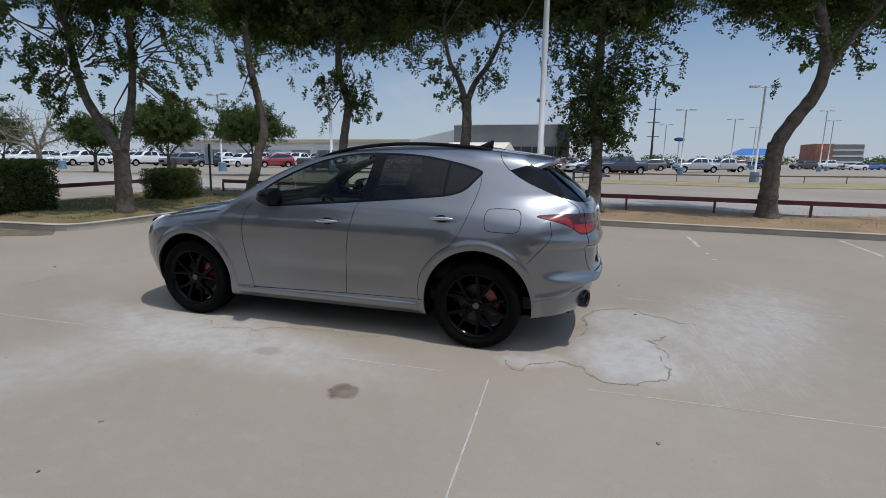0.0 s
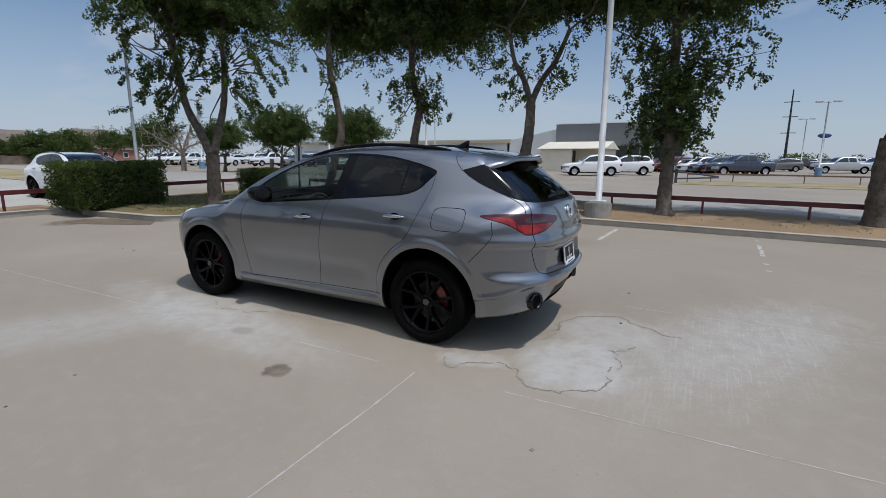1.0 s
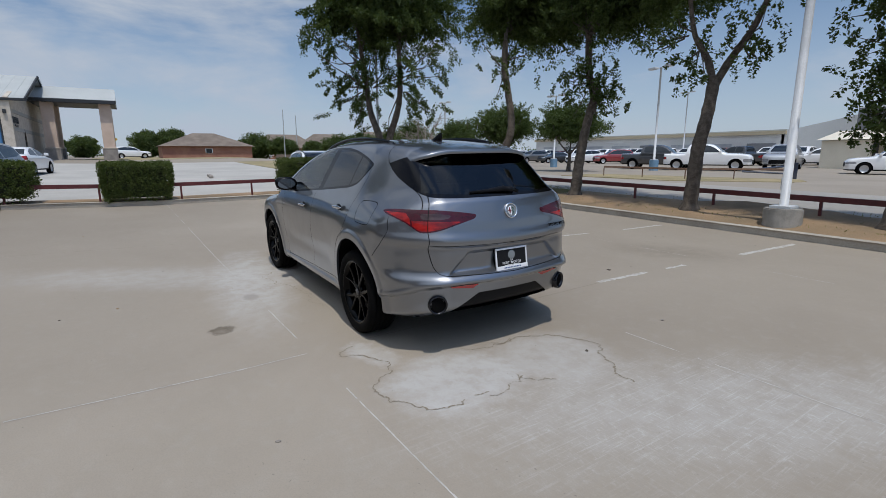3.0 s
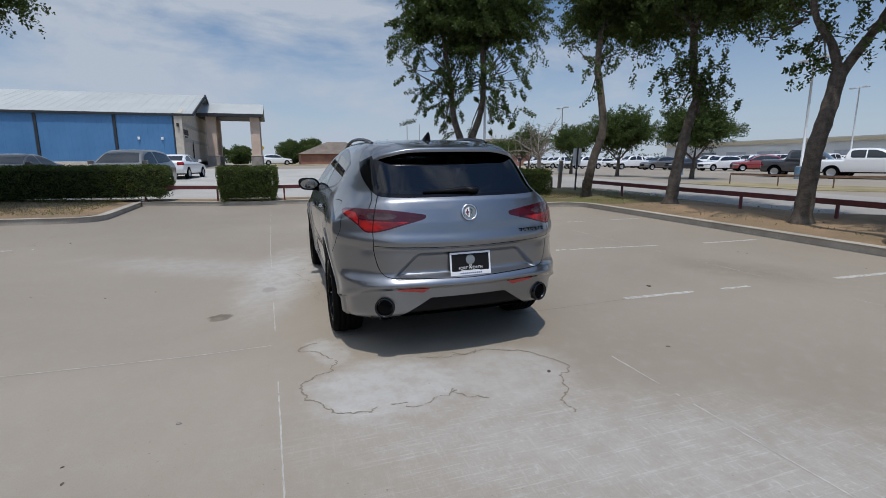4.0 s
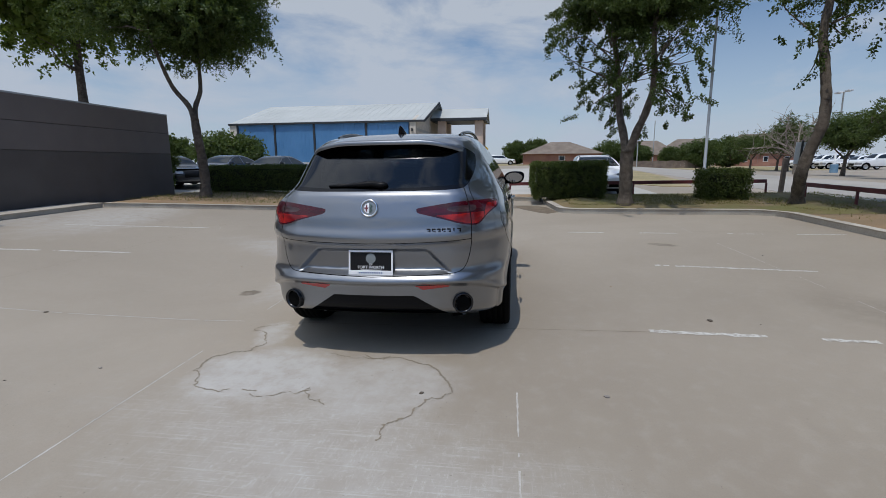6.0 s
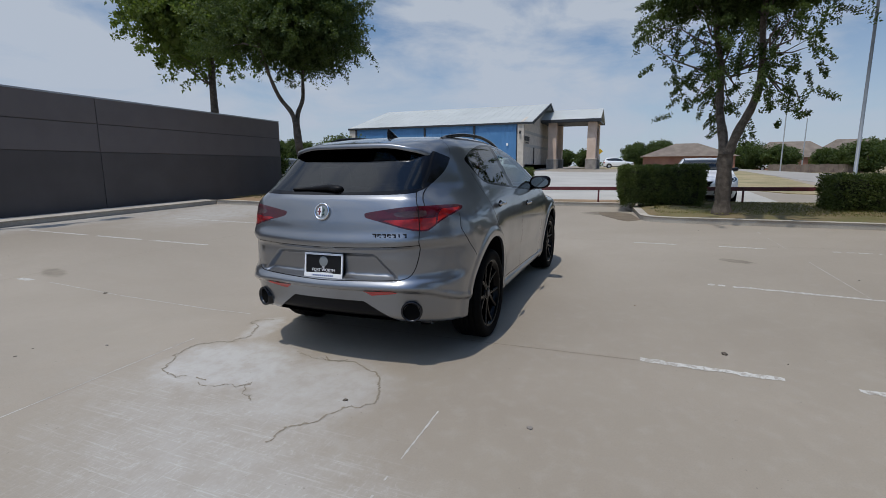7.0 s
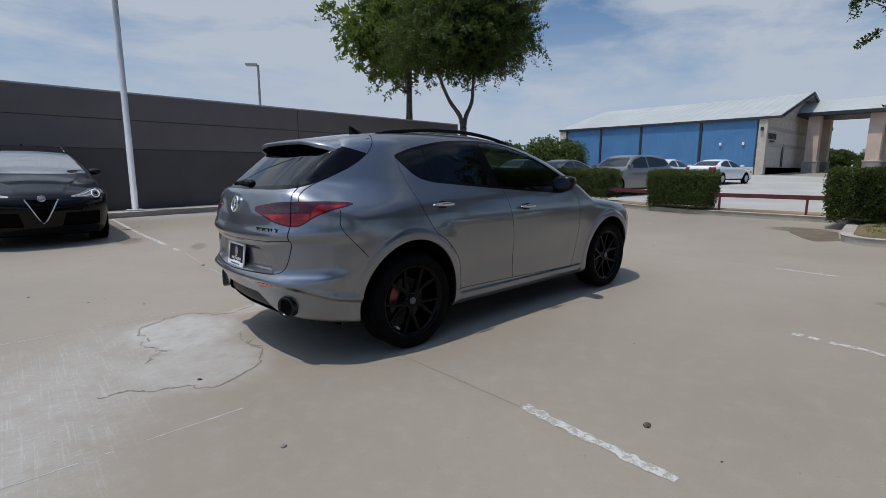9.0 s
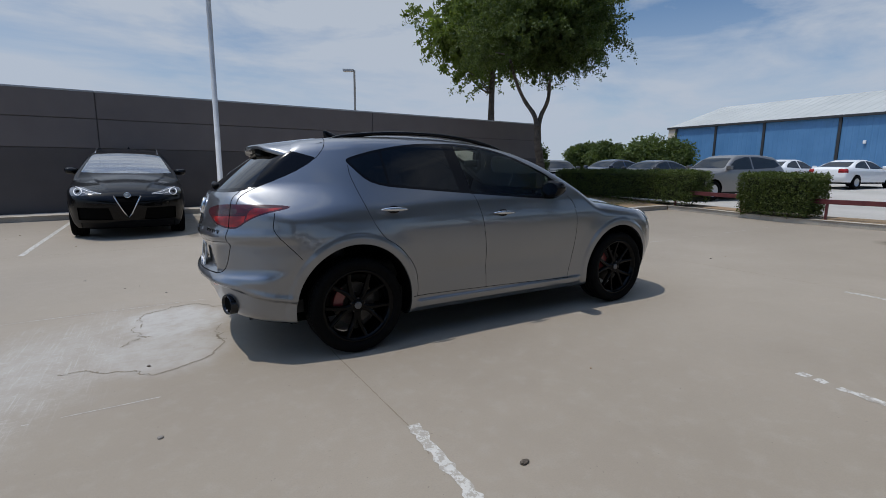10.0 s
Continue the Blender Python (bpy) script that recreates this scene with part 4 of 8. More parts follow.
def refine(V, T, L, near):
    """Splits the marked triangles in four."""
    K = T[near]
    E = np.sort(np.concatenate([K[:, [0, 1]], K[:, [1, 2]], K[:, [2, 0]]]), 1)
    U, inv = np.unique(E, axis=0, return_inverse=True)
    inv = inv.reshape(3, -1) + len(V)
    V = np.concatenate([V, (V[U[:, 0]] + V[U[:, 1]]) / 2])
    a, b, c = K.T
    p, q, r = inv
    new_t = np.concatenate([np.stack(t, 1) for t in ((a, p, r), (p, b, q), (r, q, c), (p, q, r))])
    return V, np.concatenate([T[~near], new_t]), np.concatenate([L[~near], np.tile(L[near], 4)])


def poly_dist(px, pz, poly):
    """Signed distance to a polygon in a plane, negative inside."""
    P = np.asarray(poly, float)
    Q = np.roll(P, -1, 0)
    best = np.full(len(px), 1e9)
    ins = np.zeros(len(px), bool)
    for (x0, z0), (x1, z1) in zip(P, Q):
        dx, dz = x1 - x0, z1 - z0
        t = np.clip(((px - x0) * dx + (pz - z0) * dz) / (dx * dx + dz * dz + 1e-12), 0, 1)
        best = np.minimum(best, (px - x0 - t * dx) ** 2 + (pz - z0 - t * dz) ** 2)
        cr = (z0 > pz) != (z1 > pz)
        ins ^= cr & (px < dx * (pz - z0) / (dz if abs(dz) > 1e-12 else 1e-12) + x0)
    return np.where(ins, -1, 1) * np.sqrt(best)


def line_dist(px, pz, line):
    best = np.full(len(px), 1e9)
    for (x0, z0), (x1, z1) in zip(line, line[1:]):
        dx, dz = x1 - x0, z1 - z0
        t = np.clip(((px - x0) * dx + (pz - z0) * dz) / (dx * dx + dz * dz + 1e-12), 0, 1)
        best = np.minimum(best, (px - x0 - t * dx) ** 2 + (pz - z0 - t * dz) ** 2)
    return np.sqrt(best)


def rounded(poly, times=2):
    """Corner cutting of a closed polygon."""
    for _ in range(times):
        out = []
        for (x0, z0), (x1, z1) in zip(poly, poly[1:] + poly[:1]):
            out += [(x0 * 0.75 + x1 * 0.25, z0 * 0.75 + z1 * 0.25), (x0 * 0.25 + x1 * 0.75, z0 * 0.25 + z1 * 0.75)]
        poly = out
    return poly


def eased(line, times=2):
    """Corner cutting of an open line."""
    for _ in range(times):
        out = [line[0]]
        for (x0, z0), (x1, z1) in zip(line, line[1:]):
            out += [(x0 * 0.75 + x1 * 0.25, z0 * 0.75 + z1 * 0.25), (x0 * 0.25 + x1 * 0.75, z0 * 0.25 + z1 * 0.75)]
        line = out + [line[-1]]
    return line


def skin_mesh(name, V, T, N, material, push=0.0, flip=False):
    """A mesh of some triangles of a skin with its smooth normals; push moves it along them."""
    u, inv = np.unique(T, return_inverse=True)
    P, n = V[u] + N[u] * push, N[u]
    F = inv.reshape(-1, 3)
    if flip:
        F, n = F[:, ::-1], -n
    me = bpy.data.meshes.new(name)
    me.vertices.add(len(P))
    me.vertices.foreach_set("co", P.reshape(-1))
    me.loops.add(F.size)
    me.loops.foreach_set("vertex_index", np.ascontiguousarray(F.reshape(-1)).astype(np.int32))
    me.polygons.add(len(F))
    me.polygons.foreach_set("loop_start", np.arange(len(F), dtype=np.int32) * 3)
    me.polygons.foreach_set("use_smooth", np.ones(len(F), bool))
    me.update(calc_edges=True)
    me.normals_split_custom_set_from_vertices([tuple(q) for q in n])
    me.materials.append(material)
    return me


def loft(rings, closed=True, caps=True):
    """A bmesh from rings of points with equal counts."""
    b = bmesh.new()
    R = [[b.verts.new(p) for p in r] for r in rings]
    n = len(R[0])
    for r0, r1 in zip(R, R[1:]):
        for k in range(n if closed else n - 1):
            b.faces.new((r0[k], r0[(k + 1) % n], r1[(k + 1) % n], r1[k]))
    if caps and closed:
        b.faces.new(R[0][::-1])
        b.faces.new(R[-1])
    bmesh.ops.recalc_face_normals(b, faces=b.faces[:])
    return b


def lathe(profile, seg=48, a0=0.0, a1=math.tau, bm=None):
    """Turns a profile of (radius, y) about the y axis."""
    b = bm or bmesh.new()
    full = abs(a1 - a0 - math.tau) < 1e-6
    n = seg if full else seg + 1
    rings = [[b.verts.new((r * math.cos(a0 + (a1 - a0) * k / seg), y, r * math.sin(a0 + (a1 - a0) * k / seg))) for r, y in profile] for k in range(n)]
    for k in range(seg):
        r0, r1 = rings[k], rings[(k + 1) % n]
        for i in range(len(profile) - 1):
            b.faces.new((r0[i], r0[i + 1], r1[i + 1], r1[i]))
    bmesh.ops.recalc_face_normals(b, faces=b.faces[:])
    return b


def car_paint(name, base, metal=0.7, rough=0.36, flake=0.08, dirt=0.06, coat=1.0, ior=1.75):
    k = Nodes(name)
    c = k.coords("Object")
    fl = k.noise(c, 900.0, 1, 0.5)
    dust = k.noise(c, 3.0, 6, 0.6)
    col = k.mix(k.ramp(fl, 0.3, 0.7, 0, flake * 4), base, tuple(min(1, q * 1.6) for q in base))
    col = k.mix(k.ramp(dust, 0.45, 0.8, 0, dirt), col, (0.25, 0.23, 0.2))
    return k.set(Base_Color=col, Metallic=metal, Roughness=k.ramp(dust, 0.3, 0.75, rough - 0.03, rough + 0.05), Coat_Weight=coat, Coat_Roughness=0.06, Coat_IOR=ior, Specular_IOR_Level=0.3)


def car_glass(name, tint, clear, base_gloss=0.024):
    """Tinted glass: a see-through share under a clear gloss."""
    k = Nodes(name)
    k.n.remove(k.b)
    tr = k.n.new("ShaderNodeBsdfTransparent")
    k.put(tr.inputs["Color"], (*[t * clear for t in tint], 1))
    gl = k.n.new("ShaderNodeBsdfGlossy")
    gl.inputs["Roughness"].default_value = 0.015
    gl.inputs["Color"].default_value = (1, 1, 1, 1)
    fr = k.n.new("ShaderNodeLayerWeight")
    fr.inputs["Blend"].default_value = 0.5
    gloss = k.math("ADD", base_gloss, k.math("MULTIPLY", k.math("POWER", fr.outputs["Facing"], 4.0), 0.8))
    ms = k.n.new("ShaderNodeMixShader")
    k.l.new(gloss, ms.inputs["Fac"])
    k.l.new(tr.outputs["BSDF"], ms.inputs[1])
    k.l.new(gl.outputs["BSDF"], ms.inputs[2])
    k.l.new(ms.outputs["Shader"], k.out.inputs["Surface"])
    return k.m


M_PAINT = car_paint("grey_metallic_paint", (0.190, 0.199, 0.215), 0.88, 0.34, 0.015, 0.02)
M_BLACKPAINT = car_paint("black_paint", (0.0016, 0.0016, 0.002), 0.0, 0.3, 0.02, 0.002, 0.6, 1.42)
M_BLACKPAINT.node_tree.nodes["Principled BSDF"].inputs["Specular IOR Level"].default_value = 0.05
M_GAP = plain("panel_gap", (0.006, 0.006, 0.007), 0.9)
M_GLASS = car_glass("clear_side_glass", (0.84, 0.92, 0.88), 0.88, 0.025)
M_PRIVACY = car_glass("privacy_glass", (0.07, 0.07, 0.075), 0.6, 0.035)
M_SHIELD = car_glass("windscreen_glass", (0.7, 0.85, 0.8), 0.75, 0.26)
M_GLOSSBLACK = plain("gloss_black_trim", (0.003, 0.003, 0.004), 0.1, 0, 0, 0.2)
M_SATIN = plain("satin_black_plastic", (0.006, 0.006, 0.007), 0.4, 0, 0, 0.12)
M_LINER = plain("wheel_arch_liner", (0.004, 0.004, 0.004), 1.0, 0, 0, 0.05)
M_RUBBER = varied("tyre_rubber", (0.0028, 0.0028, 0.0028), (0.005, 0.005, 0.005), 6, 0.75, 60, 0.2, 0.002)
M_RUBBER.node_tree.nodes["Principled BSDF"].inputs["Specular IOR Level"].default_value = 0.06
M_RIM = plain("gloss_black_alloy", (0.0012, 0.0012, 0.0015), 0.14, 0.0, 0, 0.12)
M_DISC = varied("brake_disc_steel", (0.035, 0.033, 0.032), (0.06, 0.057, 0.055), 12, 0.45, 90, 0.1, 0.001, metal=0.9)
M_CALIPER = plain("red_caliper_paint", (0.16, 0.008, 0.012), 0.35, 0, 0.5)
M_CHROME = plain("satin_chrome", (0.62, 0.63, 0.65), 0.2, 1.0)
M_MIRROR = plain("silvered_mirror", (0.30, 0.31, 0.32), 0.03, 1.0)
M_CAPGREY = plain("cap_silver", (0.45, 0.46, 0.48), 0.35, 0.8)
M_CAPDARK = plain("dark_cap", (0.12, 0.12, 0.125), 0.35, 0.6)
M_INTERIOR = varied("dark_leather", (0.010, 0.010, 0.011), (0.016, 0.016, 0.017), 8, 0.6, 60, 0.3, 0.003)


def lamp_lens(name, dark, bright):
    """Glossy lens over a moulded reflector, a little uneven in depth of colour."""
    k = Nodes(name)
    c = k.coords("Object", (6.0, 6.0, 16.0))
    col = k.mix(k.ramp(k.noise(c, 1.3, 3, 0.5), 0.35, 0.65), dark, bright)
    return k.set(Base_Color=col, Roughness=0.25, Coat_Weight=0.55, Coat_Roughness=0.015, Specular_IOR_Level=0.3)


M_LAMP_RED = lamp_lens("red_lamp_lens", (0.13, 0.004, 0.006), (0.34, 0.014, 0.012))
M_LAMP_DEEP = lamp_lens("deep_red_lamp_lens", (0.036, 0.0014, 0.005), (0.06, 0.003, 0.009))
M_LAMP_CLEAR = lamp_lens("smoked_lamp_lens", (0.035, 0.017, 0.019), (0.08, 0.048, 0.051))
M_REFLECTOR = plain("red_reflector", (0.42, 0.012, 0.012), 0.15, 0, 1.0)
M_HEADLAMP = plain("headlamp_lens", (0.30, 0.31, 0.33), 0.08, 0.2, 1.0)
M_HEADLAMP_DARK = plain("headlamp_housing", (0.045, 0.045, 0.05), 0.15, 0, 1.0)
M_PLATE = plain("plate_black", (0.008, 0.008, 0.009), 0.45, 0, 0, 0.2)
M_PLATE_WHITE = plain("plate_white", (0.72, 0.73, 0.75), 0.4)
M_BADGE_RED = plain("badge_red", (0.14, 0.03, 0.035), 0.3)
M_BADGE_GREEN = plain("badge_green", (0.03, 0.08, 0.06), 0.3)
M_BADGE_WHITE = plain("badge_white", (0.22, 0.24, 0.25), 0.25, 0.3)
M_DARKCHROME = plain("dark_chrome", (0.035, 0.036, 0.04), 0.22, 0.9)


# ---- the sport utility vehicle: tail towards +x, rear axle at the origin ----
C_TOP = curve([(-3.80, 0.56), (-3.70, 0.74), (-3.60, 0.845), (-3.45, 0.925), (-3.2, 1.0), (-2.9, 1.055), (-2.6, 1.10), (-2.42, 1.13), (-2.30, 1.19), (-2.1, 1.315), (-1.85, 1.455), (-1.6, 1.555), (-1.35, 1.615), (-1.1, 1.65), (-0.8, 1.672), (-0.5, 1.676), (-0.2, 1.666), (0.1, 1.642), (0.4, 1.602), (0.7, 1.55), (1.1, 1.46)], 0.05)
C_REAR = curve([(0.15, 0.55), (0.28, 0.84), (0.34, 0.92), (0.40, 0.96), (0.50, 0.985), (0.57, 1.002), (0.60, 1.012), (0.63, 1.008), (0.66, 0.985), (0.70, 0.972), (0.80, 0.972), (0.868, 0.968), (0.90, 0.993), (0.92, 0.998), (1.0, 0.974), (1.1, 0.943), (1.17, 0.920), (1.205, 0.905), (1.225, 0.885), (1.35, 0.735), (1.5, 0.54), (1.62, 0.375), (1.8, 0.1)], 0.008)
C_FRONT = curve([(0.1, -3.40), (0.2, -3.49), (0.3, -3.57), (0.45, -3.645), (0.6, -3.695), (0.72, -3.69), (0.82, -3.65), (0.95, -3.53), (1.2, -3.2), (1.8, -2.5)], 0.02)
C_SIDE = curve([(0.10, 0.74), (0.18, 0.82), (0.24, 0.872), (0.30, 0.894), (0.345, 0.900), (0.42, 0.906), (0.55, 0.920), (0.7, 0.934), (0.82, 0.940), (0.90, 0.940), (0.95, 0.937), (0.985, 0.932), (1.05, 0.917), (1.11, 0.900), (1.16, 0.878), (1.22, 0.846), (1.3, 0.804), (1.4, 0.752), (1.5, 0.698), (1.58, 0.652), (1.66, 0.598), (1.8, 0.48)], 0.012)
C_BOTTOM = curve([(-3.9, 0.22), (-3.6, 0.19), (-3.2, 0.18), (-2.4, 0.205), (-0.45, 0.215), (0.4, 0.275), (0.7, 0.31), (1.1, 0.37)], 0.05)
C_CREASE = curve([(-1.4, 0.590), (-1.0, 0.592), (-0.45, 0.598), (-0.15, 0.580), (0.1, 0.530), (0.45, 0.462), (0.9, 0.44), (4.8, 0.44)], 0.08)
HUB_F, HUB_R, HUB_Z = -2.818, 0.0, 0.368
ARCH_F, ARCH_R = 0.425, 0.455


def suv_solid(x, y, z):
    a = np.abs(y)
    dome = 0.017 * step(0.66 + 0.30 * (x + 2.3) - a, -0.035, 0.03) * step(x, -2.30, -2.5) * step(x, -3.6, -3.3)
    top = z - (dome + C_TOP(x + 0.12 * a * a * step(x, -1.2, -2.0)) - (0.055 + 0.06 * step(x, -2.2, -2.6)) * a * a)
    gh = step(z, 1.02, 1.30)
    w = C_SIDE(z) - 0.24 * np.maximum(0, x + 0.12) ** 1.6 * gh - 0.06 * np.maximum(0, x - 0.15) ** 2 - 0.05 * np.maximum(0, -2.9 - x) ** 2
    w = w + 0.016 * step(x, -0.9, -0.1) * step(x, 0.9, 0.3) * step(z, 0.55, 0.85) * step(z, 1.2, 1.0)
    for hx, r0 in ((HUB_F, ARCH_F), (HUB_R, ARCH_R)):
        r = np.hypot(x - hx, (z - HUB_Z) * 0.95)
        w = w + 0.009 * step(r, r0 + 0.20, r0 + 0.05) * step(z, 1.05, 0.9) + 0.013 * step(r, r0 + 0.078, r0 + 0.036)
    door = step(x, -2.15, -1.95) * step(x, -0.55, -0.75)
    w = w - 0.011 * np.exp(-(((z - 0.56) / 0.085) ** 2)) * door
    w = w + (0.018 * step(z, 0.342, 0.318) - 0.012 * step(z, 0.275, 0.25)) * step(x, -2.36, -2.26) * step(x, -0.46, -0.56)
    side = a - w
    rec = poly_dist_grid(y, z)
    zr = z - 0.022 * (np.minimum(a, 0.70) / 0.70) ** 2 * step(z, 0.74, 0.86) * step(z, 1.02, 0.93) + 0.022
    zr = np.where(z > 0.70, z + (zr - z) * step(z, 0.70, 0.80) * step(z, 1.06, 0.96), z)
    rear = x - (C_REAR(zr) - 0.17 * a * a - 2.0 * np.maximum(0, a - 0.54) ** 2 * step(z, 1.5, 1.1) * (0.62 + 0.38 * step(z, 0.30, 0.85)) - 0.45 * np.maximum(0, a - 0.3) ** 2 * step(z, 1.1, 1.4) - 0.036 * rec)
    d = z - C_CREASE(a - x)
    tuck = (0.034 * step(d, 0.004, -0.030) - 0.012 * np.exp(-(((d - 0.012) / 0.026) ** 2))) * step(x, 0.36, 0.56)
    rear, side = rear + tuck, side + tuck
    front = (C_FRONT(z) + 0.18 * a * a + 1.25 * np.maximum(0, a - 0.5) ** 2) - x
    low = C_BOTTOM(x) - z
    f = smax(side, top, 0.10)
    f = smax(f, rear, 0.07)
    f = smax(f, front, 0.10)
    return smax(f, low, 0.05)


def poly_dist_grid(y, z):
    """A soft hollow in the tail panel round the number plate."""
    half = 0.40 + (0.822 - z) * 1.0
    return step(half - np.abs(y), -0.022, 0.034) * step(z, 0.645, 0.685) * step(z, 0.842, 0.804)


GLASS_LINE = rounded([(-2.13, 1.165), (-1.98, 1.105), (-1.86, 1.105), (-1.01, 1.18), (-0.45, 1.235), (-0.27, 1.255), (-0.14, 1.30), (-0.05, 1.40), (0.0, 1.455), (-0.06, 1.485), (-0.25, 1.535), (-0.57, 1.59), (-0.93, 1.602), (-1.20, 1.592), (-1.43, 1.55), (-1.71, 1.45), (-2.0, 1.295)], 1)
TAIL_BLACK = [(0.20, 1.475), (0.27, 1.425), (0.36, 1.375), (0.45, 1.335), (0.55, 1.295), (0.65, 1.262), (0.75, 1.238), (0.85, 1.226), (1.10, 1.222), (1.10, 1.60), (0.60, 1.56), (0.46, 1.552), (0.33, 1.515)]
LAMP = rounded([(-0.575, 1.072), (-0.60, 1.082), (-0.602, 1.106), (-0.575, 1.112), (-0.44, 1.130), (-0.26, 1.15), (-0.02, 1.153), (0.22, 1.150), (0.415, 1.135), (0.41, 1.118), (0.22, 1.085), (0.08, 1.045), (-0.03, 0.992), (-0.10, 0.982), (-0.26, 0.998), (-0.45, 1.045)], 1)
LAMP_IN = rounded([(-0.37, 1.100), (-0.34, 1.116), (-0.24, 1.122), (-0.10, 1.124), (-0.05, 1.118), (-0.06, 1.090), (-0.10, 1.080), (-0.26, 1.080), (-0.34, 1.086)], 1)
HEADLAMP = rounded([(0.47, 0.843), (0.7, 0.880), (0.95, 0.925), (1.2, 0.958), (1.40, 0.965), (1.44, 0.93), (1.36, 0.86), (1.22, 0.80), (1.05, 0.788), (0.85, 0.812), (0.62, 0.830)], 1)
REFLECTOR_LINE = [(0.305, 0.570), (0.54, 0.578), (0.558, 0.562), (0.36, 0.538)]
CREASE_GAP = eased([(0.0, 0.872), (0.35, 0.877), (0.70, 0.893)], 2)
FENDER_SEAM = eased([(-2.12, 1.125), (-2.19, 1.07), (-2.235, 0.85), (-2.15, 0.325)], 2)
SILL_SEAM = [(-2.15, 0.33), (-1.19, 0.358), (-0.47, 0.372)]
DOOR_SEAM = eased([(-1.045, 1.185), (-1.09, 1.15), (-1.16, 0.85), (-1.19, 0.36)], 2)
REAR_SEAM = eased([(-0.02, 1.42), (-0.02, 1.32), (-0.17, 0.90), (-0.34, 0.80), (-0.49, 0.62), (-0.515, 0.44), (-0.50, 0.372)], 2)
FUEL = rounded([(0.045, 1.05), (0.06, 1.01), (0.10, 0.995), (0.28, 0.995), (0.32, 1.01), (0.335, 1.05), (0.335, 1.12), (0.32, 1.16), (0.28, 1.175), (0.10, 1.175), (0.06, 1.16), (0.045, 1.12)], 2)
BUMPER_SEAM = eased([(0.405, 0.765), (0.46, 0.83), (0.585, 0.965), (0.565, 1.06), (0.56, 1.09)], 2)
HOOD_SEAM = eased([(-2.2, 0.80), (-2.6, 0.78), (-3.1, 0.755), (-3.4, 0.66), (-3.52, 0.52)], 2)


def suv_panels(h=0.0145):
    """The skin as a dict of panel name -> triangles."""
    V, T, grad = surface(suv_solid, (-3.9, -1.05, 0.08), (1.15, 1.05, 1.76), h)
    L = np.zeros(len(T), int)

    def apply(values, where, old, label):
        nonlocal V, T, L
        V, T, L, inn, _ = cut(V, T, L, values)
        c = V[T].mean(1)
        ok = inn & where(c)
        if old is not None:
            ok &= np.isin(L, old)
        L[ok] = label

    side = lambda c: np.abs(c[:, 1]) > 0.45
    # 1 side glass surround, 2 front glass, 3 rear glass, 4 wheel opening, 5 tail black, 6 tail glass, 7 lamp, 8 lamp inner
    # 9 seam, 10 windscreen, 11 front door, 12 rear door, 13 tailgate, 14 bonnet, 15 rear bumper, 16 diffuser, 17 headlamp, 18 intake, 19 underside, 20 roof, 21 fuel flap, 22 front wing
    for hx, r in ((HUB_F, ARCH_F), (HUB_R, ARCH_R)):
        apply(np.hypot(V[:, 0] - hx, (V[:, 2] - HUB_Z) * 0.96) - r, lambda c: np.abs(c[:, 1]) > 0.55, None, 4)
    apply(V[:, 2] - (C_BOTTOM(V[:, 0]) + 0.012), lambda c: np.ones(len(c), bool), [0], 19)
    apply(poly_dist(V[:, 0], V[:, 2], GLASS_LINE), side, [0], 1)
    inner = poly_dist(V[:, 0], V[:, 2], GLASS_LINE) + 0.020
    apply(inner, side, [1], 2)
    q = V[:, 0] + 0.985 + 0.10 * (V[:, 2] - 1.2) * -1.0
    apply(-q, lambda c: np.abs(c[:, 1]) > 0.45, [2], 3)
    q = np.abs(V[:, 0] + 1.0 - 0.16 * (V[:, 2] - 1.2)) - 0.055
    apply(q, side, [2, 3], 1)
    q = np.abs(V[:, 0] + 0.32 - 0.08 * (V[:, 2] - 1.3)) - 0.010
    apply(q, side, [3], 1)
    apply(poly_dist(V[:, 0], V[:, 2], TAIL_BLACK), lambda c: c[:, 0] > 0.15, [0], 5)
    q = np.maximum(np.abs(V[:, 1]) - (0.655 - 0.42 * (V[:, 2] - 1.25)), 1.243 + 0.018 * (V[:, 1] / 0.6) ** 2 - V[:, 2])
    apply(q, lambda c: c[:, 0] > 0.35, [5], 6)
    u = np.abs(V[:, 1]) - V[:, 0]
    apply(poly_dist(u, V[:, 2], LAMP), lambda c: c[:, 0] > 0.3, [0], 7)
    u = np.abs(V[:, 1]) - V[:, 0]
    apply(poly_dist(u, V[:, 2], LAMP_IN), lambda c: c[:, 0] > 0.3, [7], 8)
    u = np.abs(V[:, 1]) - V[:, 0]
    red = np.maximum(poly_dist(u, V[:, 2], LAMP) + 0.011, V[:, 2] - (1.072 + 0.055 * step(u, 0.03, 0.12) + 0.02 * np.clip(u, -0.6, 0.0)))
    apply(red, lambda c: c[:, 0] > 0.3, [7], 23)
    u = np.abs(V[:, 1]) - V[:, 0]
    apply(np.abs(u - 0.055 - 0.25 * (V[:, 2] - 1.1)) - 0.009, lambda c: c[:, 0] > 0.3, [23], 7)
    # windscreen
    edge = 0.775 - 0.50 * (V[:, 2] - 1.2)
    q = np.maximum.reduce([np.abs(V[:, 1]) - edge, (1.175 + 0.02 * V[:, 1] ** 2) - V[:, 2], V[:, 0] + 1.43 - 0.12 * V[:, 1] ** 2])
    apply(q, lambda c: c[:, 0] < -1.3, [0], 10)
    # nose
    v = np.abs(V[:, 1]) + V[:, 0] + 3.7
    apply(poly_dist(v, V[:, 2], HEADLAMP), lambda c: c[:, 0] < -3.0, [0], 17)
